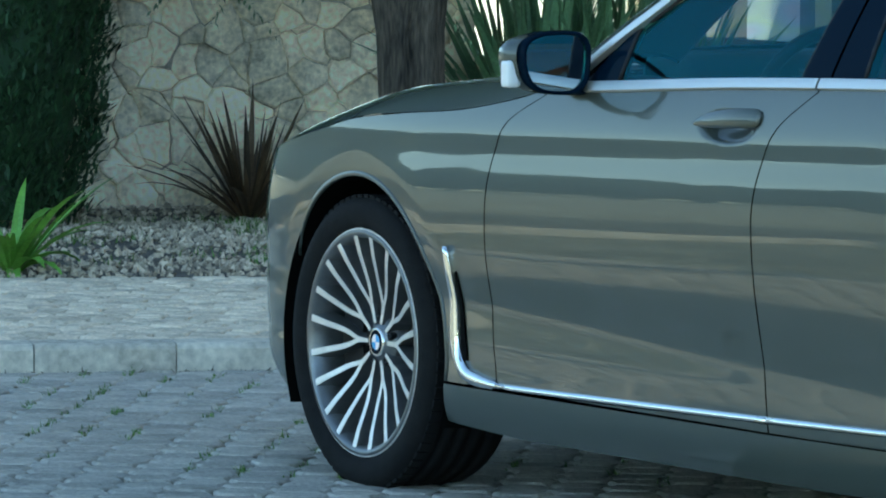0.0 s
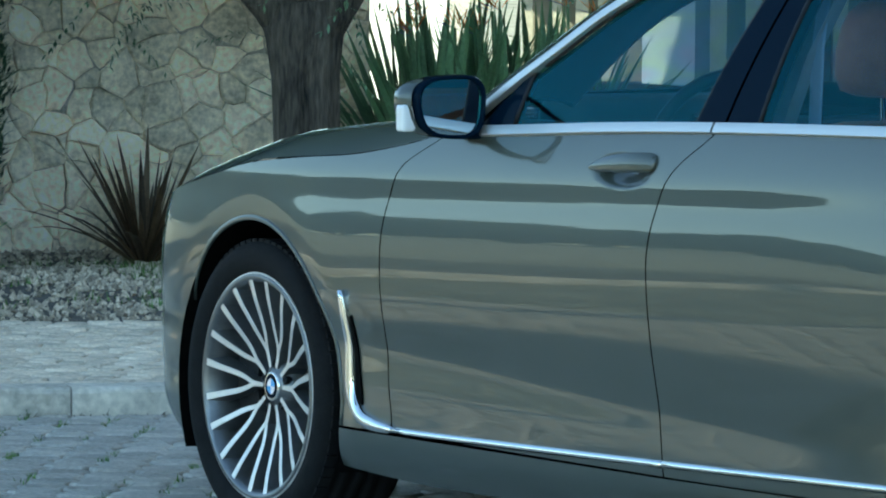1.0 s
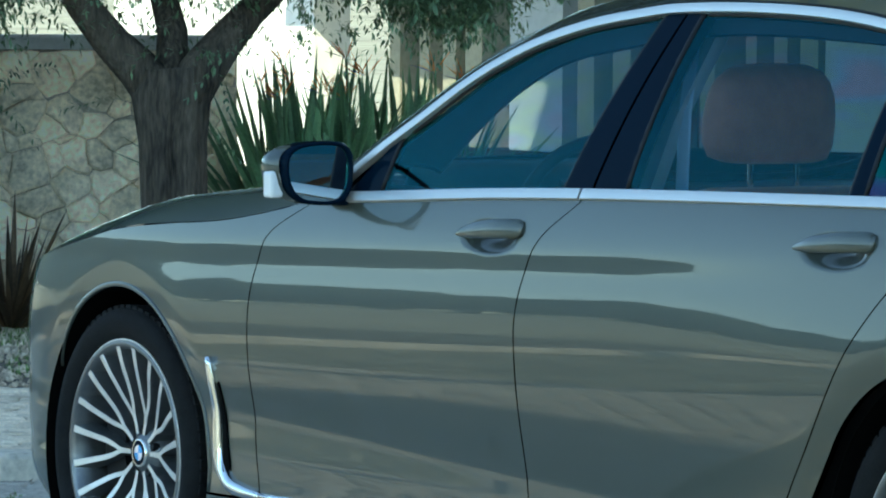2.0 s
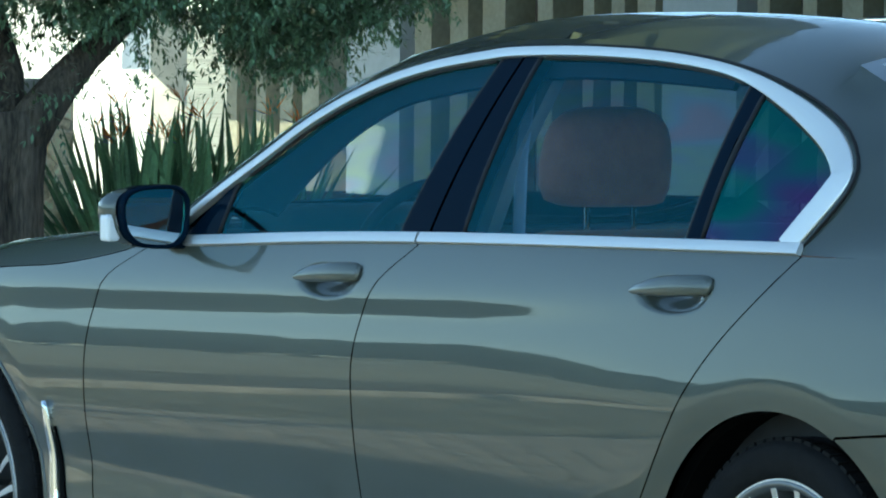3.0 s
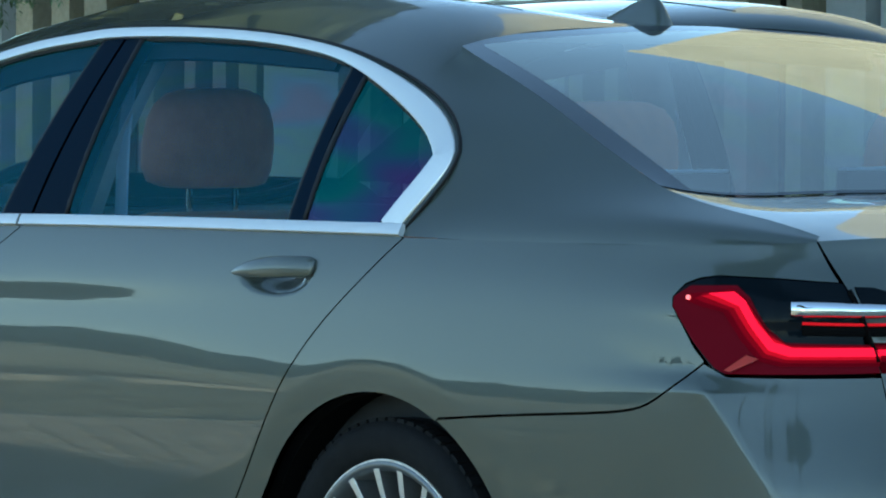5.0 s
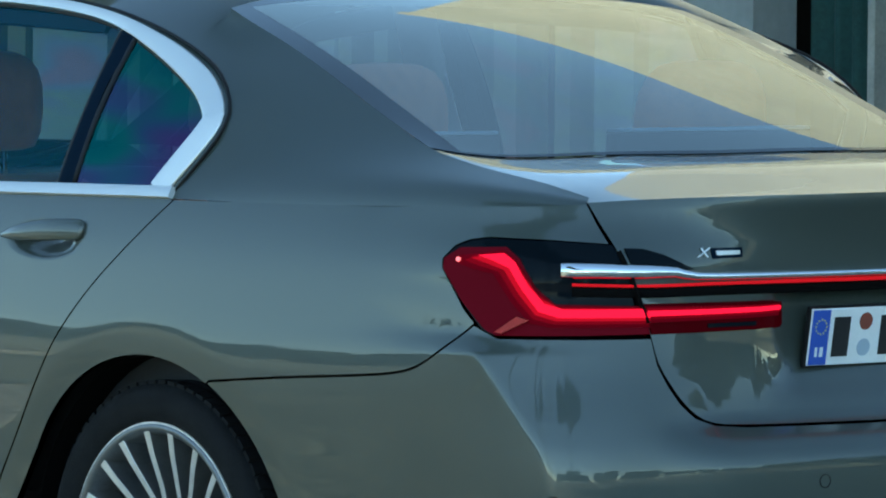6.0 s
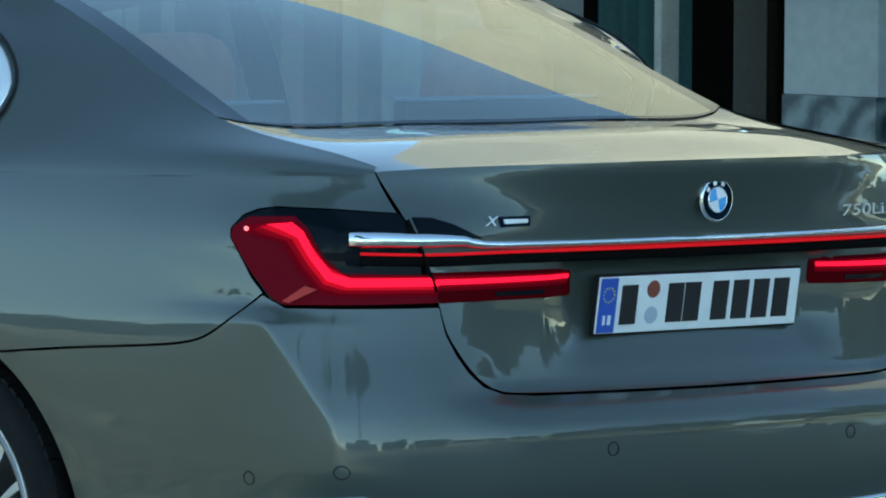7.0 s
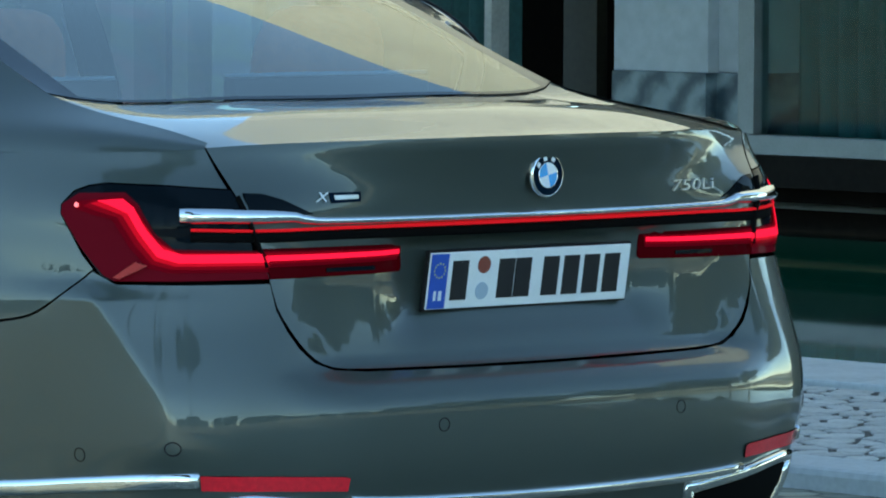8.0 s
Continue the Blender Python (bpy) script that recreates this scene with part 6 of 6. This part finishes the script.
def cypress(at, r0, h, seed, label):
    rg = random.Random(seed)
    tree = thing("cypress", label, "tree", at=at)
    bm = bmesh.new()
    tube(bm, [(0, 0, -.1), (0, 0, .4), (0, 0, h * .9)], [.06, .05, .015], 8)
    part("trunk", bm, bark, tree)
    bm = bmesh.new()
    for _ in range(5200):
        z = rg.uniform(.04, h)
        t = z / h
        th = rg.uniform(0, 2 * math.pi)
        lump = 1 + .16 * noise.noise(Vector((math.cos(th) * 2.2, math.sin(th) * 2.2, z * 2.5 + seed)))
        r = r0 * lump * min(1, .72 + 2.0 * t) * (1 - max(0, t - .35) / .65 * .8) * rg.uniform(.82, 1)
        o = Vector((math.cos(th) * r, math.sin(th) * r, z))
        d = Vector((math.cos(th) * .55, math.sin(th) * .55, 1)).normalized()
        for _ in range(9):
            dd = (d + Vector((rg.gauss(0, .45), rg.gauss(0, .45), rg.gauss(0, .3)))).normalized() * rg.uniform(.03, .07)
            leaf(bm, o + Vector((rg.gauss(0, .018), rg.gauss(0, .018), rg.gauss(0, .025))), dd, .007)
    # dark core behind the sprays
    rows = []
    for i in range(13):
        t = i / 12
        r = r0 * .80 * min(1, .72 + 2.0 * t) * (1 - max(0, t - .35) / .65 * .8)
        rows.append([bm.verts.new((math.cos(k) * r, math.sin(k) * r, .06 + t * (h - .1))) for k in np.linspace(0, 2 * math.pi, 17)[:-1]])
    for r, q in zip(rows, rows[1:]):
        for k in range(16):
            bm.faces.new((r[k], r[(k + 1) % 16], q[(k + 1) % 16], q[k]))
    part("crown", bm, cypress_leaf, tree, "dense dark green foliage")
    return tree


cypress(bed(-.02, 4.55, .12), .46, 3.2, 5, "dense dark green clipped cypress beside the wall")
cypress(bed(-.80, 4.7, .12), .44, 3.2, 8, "dense dark green clipped cypress beside the wall")


def sword_plant(at, n, size, seed, material, name, label, category, wide, spread, droop, least=.05):
    rg = random.Random(seed)
    pl_ = thing(name, label, category, at=at)
    for _ in range(n):
        bm = bmesh.new()
        th = rg.uniform(0, 2 * math.pi)
        k = rg.uniform(least, 1) * spread
        d = Vector((math.cos(th) * k, math.sin(th) * k, 1)).normalized() * size * rg.uniform(.5, 1.05)
        blade(bm, (math.cos(th) * .03 * size, math.sin(th) * .03 * size, -.02), d, wide * rg.uniform(.7, 1.1), droop * rg.uniform(.3, 1.3) * k)
        part("leaf", bm, material, pl_)
    return pl_


sword_plant(bed(1.06, 5.10, .13), 78, .54, 11, bronze_leaf, "flax_plant", "bronze-brown sword-leaved flax plant in the gravel", "plant", .016, 1.5, .10)
sword_plant(bed(-.10, 2.98, .09), 34, .50, 12, strap_leaf, "agapanthus", "bright green strap-leaved plant at the edge of the gravel", "plant", .030, 1.7, .26, .35)
for k, (a, b) in enumerate(((2.14, 5.0), (2.26, 5.3), (2.44, 5.15), (2.66, 5.35), (2.28, 5.8))):
    sword_plant(bed(a, b, .12), 84, 1.06, 20 + k, para_leaf, "bird_of_paradise", "clump of blue-green upright leaves with orange flowers", "plant", .036, .62, .26)
    for q in range(3):
        rg = random.Random(40 + k * 5 + q)
        fl_ = thing("paradise_flower", "orange and violet crested flower on a stalk", "flower", "paradise flowers", at=bed(a + rg.uniform(-.25, .25), b + rg.uniform(-.2, .2), .12))
        h = rg.uniform(.85, 1.02)
        bm = bmesh.new()
        tube(bm, [(0, 0, 0), (.01, .01, h * .6), (.03, .02, h)], [.008, .007, .006], 6)
        part("stalk", bm, para_leaf, fl_)
        bm = bmesh.new()
        for _ in range(5):
            leaf(bm, Vector((.03, .02, h)), (E1 * rg.uniform(-.8, .4) + Vector((0, 0, rg.uniform(.5, 1)))).normalized() * rg.uniform(.07, .11), .012)
        part("petals", bm, orange_petal, fl_)
        bm = bmesh.new()
        leaf(bm, Vector((.03, .02, h)), (E1 * -.8 + Vector((0, 0, .4))).normalized() * .10, .010)
        part("tongue", bm, violet_petal, fl_)

# ---- pool and its edge ----
bm = bmesh.new()
bm.faces.new([bm.verts.new(q) for q in ((PX0, PY0 - .4, -.15), (PX1, PY0 - .4, -.15), (PX1, PY1, -.15), (PX0, PY1, -.15))])
tagged(part("water", bm, water_mat), "still dark green pool water", "water", kind="structure")
bm = bmesh.new()
box(bm, (PX0, PY1 - .02, -.8), (PX1, PY1 + .02, -.012))
box(bm, (PX1 - .02, PY0, -.8), (PX1 + .02, PY1, -.012))
box(bm, (PX0 - .02, PY0, -.8), (PX0 + .02, PY1, -.012))
tagged(part("pool_wall", bm, slab_mat), "inner walls of the pool, coloured near-black as in shade", "wall", kind="structure")
bm = bmesh.new()
for k in range(int(PX0), int(PX1), 2):
    box(bm, (k + .003, PY1 - .05, -.01), (k + 1.997, PY1 + .60, .035), .008)
tagged(part("pool_coping", bm, coping_mat), "white stone coping along the pool", "coping", kind="structure")
# limestone mosaic paving between road and pool
bm = bmesh.new()
bm.faces.new([bm.verts.new(q) for q in ((-3, -3.75, .012), (9, -3.75, .012), (9, PY1 + .595, .012), (-3, PY1 + .595, .012))])
terrace = tagged(part("terrace", bm, lime_joint), "terrace of irregular pale limestone pieces with dark joints", "pavement", kind="structure")
rest, count = bmesh.new(), 0
for poly in cells(jittered((.6, PY1 + .61), (4.6, -3.78), .13, .115, .45), (.6, PY1 + .61), (4.6, -3.78), .003):
    if len(poly) < 3:
        continue
    c = np.mean(poly, axis=0)
    single = 1.6 < c[0] < 4.0 and -5.9 < c[1] < -4.2 and count < 260
    tgt = bmesh.new() if single else rest
    block(tgt, shrunk(poly, .0105), lambda u, v, h: Vector((u, v, .0125 + h)), .0045 + rng.uniform(-.001, .001), .002, .0005)
    if single:
        part("limestone_piece", tgt, lime, terrace)
        count += 1
tagged(part("limestone_pieces", rest, lime, terrace), "small pale limestone pieces", kind="stuff")
tk = tagged(new("terrace_kerb"), "rounded white kerb stones at the edge of the terrace", "kerb", kind="structure")
for k in range(-3, 9):
    bm = bmesh.new()
    box(bm, (k + .004, -3.77, -.02), (k + .996, -3.50, .060), .02)
    part("kerb_stone", bm, coping_mat, tk)

# ---- building across the pool ----
FY = PY0
bld = thing("building", "pale modern building with dark glazing across the pool", "building")


def slab(name, lo, hi, material, parent, label="", bevel=.004):
    bm = bmesh.new()
    box(bm, lo, hi, bevel)
    return part(name, bm, material, parent, label)


# upper storeys, set on the ground floor
UX0, UX1 = 0.0, 15.3
slab("upper_wall", (UX0, FY - 7, 3.2), (UX1, FY, 12.2), render_beige, bld, "beige rendered upper storeys")
slab("lintel", (UX0, FY - .3, 2.6), (UX1, FY - .004, 3.2), render_beige, bld, "beige lintel")
slab("back_wall", (UX0, FY - 2.6, .26), (23.0, FY - 2.2, 2.6), void_brown, bld, "near-black wall in place of the unlit interior")
slab("roof_slab", (UX1, FY - 2.6, 2.3), (23.0, FY + .2, 2.5), render_white, bld, "low roof slab")
slab("floor_slab", (UX0, FY - 2.6, .10), (26.6, FY + .04, .26), slab_mat, bld, "floor edge above the water, coloured near-black as in shade")
# solid near-black block, painted as the shade below the floor
slab("plinth", (UX0, FY - 2.6, -.8), (26.6, FY - .45, .10), void_brown, bld, "near-black block painted as the shade under the floor")
# overhangs above the view, added to keep the sun off the ground floor
slab("balcony", (UX0, FY + .004, 2.62), (UX1, FY + 3.0, 3.15), render_beige, bld, "deep unseen slab added to keep sun off the glazing")
slab("canopy", (UX1 + .01, FY + .21, 2.3), (23.0, FY + 2.6, 2.5), render_white, bld, "unseen canopy added to shade the fins")
slab("canopy", (23.01, FY + .03, 1.78), (26.55, FY + 1.2, 1.9), render_white, bld, "low unseen canopy added to shade the fins")
slab("cornice", (UX0 - .1, FY - 7.1, 12.2), (UX1 + .1, FY + .003, 12.5), render_beige, bld, "roof edge", 0)
# ground floor, from near to far along the water
glazing = glass_material("storefront_glass", (.70, .85, .85), .015)


def wavy(name, x0, x1, y, z0, z1, material, parent, label):
    """A hanging curtain with round folds."""
    bm = bmesh.new()
    n = int((x1 - x0) / .018)
    cols = []
    for i in range(n + 1):
        x = x0 + (x1 - x0) * i / n
        d = .045 * math.sin(x * 42 + 1.3 * math.sin(x * 5)) + .012 * math.sin(x * 97)
        cols.append([bm.verts.new((x, y + d, z)) for z in (z0, z1)])
    for p, q in zip(cols, cols[1:]):
        bm.faces.new((p[0], q[0], q[1], p[1]))
    return part(name, bm, material, parent, label, smooth=True)


def bay(x0, x1, drapes, frame=.09):
    """A glazed bay: frame all round, pane and curtains behind."""
    w = new("window_bay")
    w.parent = bld
    slab("frame", (x0, FY - .08, .26), (x1, FY + .03, .36), frame_alu, w)
    slab("frame", (x0, FY - .08, .36), (x0 + frame, FY + .03, 2.6), frame_alu, w)
    slab("frame", (x1 - frame, FY - .08, .36), (x1, FY + .03, 2.6), frame_alu, w)
    slab("frame", (x0 + frame, FY - .08, 2.5), (x1 - frame, FY + .03, 2.6), frame_alu, w)
    slab("pane", (x0 + frame, FY - .035, .36), (x1 - frame, FY - .025, 2.5), glazing, w, "large window pane", 0)
    for a_, b_ in drapes:
        wavy("curtain", a_, b_, FY - .28, .28, 2.5, curtain, w, "teal hanging curtain")
    return w


bay(5.0, 8.2, [(5.2, 6.0), (7.4, 8.1)])
bay(8.3, 11.72, [(10.88, 11.58), (8.6, 9.5)], .11)
slab("pier", (11.94, FY - .25, .66), (12.61, FY + .02, 2.6), pier_grey, bld, "pale grey wall pier")
slab("pier_base", (11.94, FY - .25, .26), (12.61, FY + .035, .66), marble, bld, "veined blue-grey marble base")
slab("pier", (11.72, FY - .55, .66), (11.94, FY - .06, 2.6), pier_grey, bld, "pale grey wall pier")
slab("pier_base", (11.72, FY - .55, .26), (11.94, FY - .045, .66), marble, bld, "veined blue-grey marble base")
slab("door_leaf", (13.18, FY - .5, .26), (13.43, FY - .42, 2.6), mat("brown_panel", (.022, .020, .013), .5, 0, 0, 3, .2), bld, "brown door panel")
slab("post", (13.51, FY - .1, .26), (13.565, FY + .03, 2.6), coping_mat, bld, "slim white post")
wavy("curtain", 13.75, 14.45, FY - .4, .28, 2.5, curtain, bld, "dark teal hanging curtain")
slab("pier", (14.46, FY - .3, .26), (15.30, FY + .02, 2.6), pier_grey, bld, "pale grey wall pier")
slab("pier", (15.42, FY - .3, .26), (15.75, FY + .02, 2.3), pier_grey, bld, "pale grey wall pier")
slab("pier", (18.05, FY - .2, .26), (18.50, FY + .02, 2.3), pier_grey, bld, "pale grey wall pier")
slab("pier", (20.27, FY - .2, .26), (21.05, FY + .02, 2.3), pier_grey, bld, "pale grey wall pier")
x = 15.95
while x < 26.4:
    wd = .17 + .05 * math.sin(x * 3.1)
    if not (17.9 < x < 18.55 or 20.1 < x < 21.1 or 22.0 < x < 24.9):
        top = 2.3 if x < 22.8 else 1.9
        slab("fin", (x, FY - .22, .26), (x + wd, FY + .02, top), fin_mat, bld, "beige upright fin")
    x += .40 + .07 * math.sin(x * 1.7)
for x, wd in ((22.25, .17), (22.79, .26), (23.22, .21), (23.65, .20)):
    slab("fin", (x, FY - .22, .26), (x + wd, FY + .02, 2.3 if x < 22.8 else 1.9), fin_mat, bld, "beige upright fin")
slab("pier", (24.03, FY - .22, .26), (24.68, FY + .02, 1.78), pier_grey, bld, "pale grey wall pier")
# near-black sheet painted as the depth of shade between the fins
slab("screen_back", (23.01, FY - 2.5, .26), (26.5, FY - 2.3, 1.85), void_brown, bld, "near-black panel in place of the shade between the fins")
slab("side_wall", (26.62, FY + .1, -.1), (29.5, FY + .4, 2.3), render_white, bld, "white rendered wall in full sun")


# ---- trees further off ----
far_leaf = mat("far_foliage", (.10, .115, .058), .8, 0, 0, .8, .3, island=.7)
# crown cores: the shade among the leaves painted in as a darker green
far_core = mat("shade_dark_foliage", (.045, .058, .028), .95, 0, 0, 1.5, .2)


def broad_tree(h, r, seed, leaves, size):
    rg = random.Random(seed)
    tree = thing("broad_tree", "broad green tree at some distance", "tree", "distant trees")
    bm = bmesh.new()
    tube(bm, [(0, 0, -.2), (.02 * h, 0, h * .25), (0, .02 * h, h * .5), (0, 0, h * .8)], [h * .035, h * .028, h * .02, h * .006], 8, .2)
    for k in range(5):
        a = k * 1.26 + seed
        e = Vector((math.cos(a) * r * .6, math.sin(a) * r * .6, h * rg.uniform(.5, .8)))
        tube(bm, [Vector((0, 0, h * .32)), e * .5 + Vector((0, 0, h * .18)), e], [h * .016, h * .011, h * .004], 6)
    part("trunk", bm, bark, tree)
    bm, core = bmesh.new(), bmesh.new()
    puffs = []
    for k in range(26):
        a, q = rg.uniform(0, 6.28), rg.random() ** .5
        z = h * rg.uniform(.26, .9)
        wide = r * (1 - abs(z / h - .5) * .9)
        puffs.append((Vector((math.cos(a) * q * wide, math.sin(a) * q * wide, z)), r * rg.uniform(.28, .46)))
    for c, pr in puffs:
        for _ in range(leaves // 26):
            d = Vector((rg.gauss(0, 1), rg.gauss(0, 1), rg.gauss(0, 1))).normalized()
            o = c + d * pr * rg.uniform(.6, 1.05)
            leaf(bm, o, (d + Vector((rg.gauss(0, .6), rg.gauss(0, .6), -.3))).normalized() * size * rg.uniform(.6, 1.3), size * .3)
        res = bmesh.ops.create_icosphere(core, subdivisions=2, radius=pr * .90, matrix=Matrix.Translation(c))
        for v in res["verts"]:
            v.co += (v.co - c) * .35 * noise.noise(v.co * (2.2 / pr))
    part("crown", bm, far_leaf, tree, "loose green crown")
    part("inner_crown", core, far_core, tree, "solid crown core with shade painted in as darker green")
    return tree


big = broad_tree(11.0, 4.4, 1, 5200, .28)
big.location, big.scale = (-6.0, -21.0, 0), (.7, .7, .7)
# the last one, ahead of the car, is added unseen to darken roof reflections
for k, (x, y, sc) in enumerate(((-13, -20.2, .72), (-20, -22.5, .66), (-27, -21.4, .74), (-34, -23.5, .70), (15.0, -4.0, 1.0))):
    c = copy_thing(big, pose(x, y, 0, 0, 0, 70 * k + 30))
    c.scale = (sc, sc, sc if x < 0 else 1.25)
small = broad_tree(6.0, 3.0, 2, 2600, .32)
small.location, small.scale = (112, 104, 0), (1.9, 1.9, 1.2)
rg = random.Random(9)
for k in range(210):
    az, ds = radians(rg.uniform(-12, 112)), rg.uniform(120, 175)
    c = copy_thing(small, pose(math.cos(az) * ds, math.sin(az) * ds + 6, 0, 0, 0, rg.uniform(0, 360)))
    q = rg.uniform(.9, 1.08)
    c.scale = (q * 2.0, q * 2.0, q * 1.25)
for k in range(60):
    az, ds = radians(rg.uniform(138, 224)), rg.uniform(70, 120)
    c = copy_thing(small, pose(math.cos(az) * ds, math.sin(az) * ds, 0, 0, 0, rg.uniform(0, 360)))
    q = rg.uniform(.6, 1.15)
    c.scale = (q * 1.4, q * 1.4, q)


def stone_pine(seed):
    """A tall pine with a bare trunk and a flat umbrella of needles."""
    rg = random.Random(seed)
    tree = thing("stone_pine", "tall umbrella pine added out of view to shade the road", "tree", "shading pines")
    bm = bmesh.new()
    tube(bm, [(0, 0, -.2), (.1, .05, 3), (.05, .1, 6.5), (0, 0, 9.5)], [.13, .11, .09, .05], 10, .2)
    for k in range(9):
        a = k * .7
        e = Vector((math.cos(a) * 3.6, math.sin(a) * 3.6, rg.uniform(9, 9.8)))
        tube(bm, [Vector((.05, .1, 6.3)), e * .55 + Vector((0, 0, 3.4)), e], [.06, .045, .02], 6)
    part("trunk", bm, bark, tree)
    bm, core = bmesh.new(), bmesh.new()
    for k in range(46):
        a, q = rg.uniform(0, 6.28), rg.random() ** .5 * 4.6
        c = Vector((math.cos(a) * q, math.sin(a) * q, 9.6 - .05 * q * q + rg.uniform(-.3, .4)))
        pr = rg.uniform(.8, 1.25)
        for _ in range(150):
            d = Vector((rg.gauss(0, 1), rg.gauss(0, 1), rg.gauss(0, .7))).normalized()
            leaf(bm, c + d * pr * rg.uniform(.6, 1.05), (d + Vector((rg.gauss(0, .5), rg.gauss(0, .5), .3))).normalized() * rg.uniform(.2, .4), .05)
        res = bmesh.ops.create_icosphere(core, subdivisions=2, radius=pr * 1.0, matrix=Matrix.Translation(c))
        for v in res["verts"]:
            v.co = Vector((v.co.x, v.co.y, c.z + (v.co.z - c.z) * .7)) + (v.co - c) * .3 * noise.noise(v.co * 1.9)
    part("crown", bm, far_leaf, tree, "flat needle crown")
    part("inner_crown", core, far_core, tree, "solid crown core with shade painted in as darker green")
    return tree


# added out of view, placed so that their crowns shade car and road
pine = stone_pine(4)
pine.location, pine.scale, pine.rotation_euler = (-23.8, 15.8, 0), (1.0, 1.0, 2.1), (0, 0, radians(77))
for x, y, turn in ((-16.5, 19.3, 87), (-8.2, 16.1, 7), (-12.5, 15.9, 346), (-2.6, 16.9, 182), (.3, 19.1, 210)):
    c = copy_thing(pine, pose(x, y, 0, 0, 0, turn))
    c.scale = (1.0, 1.0, 2.1)
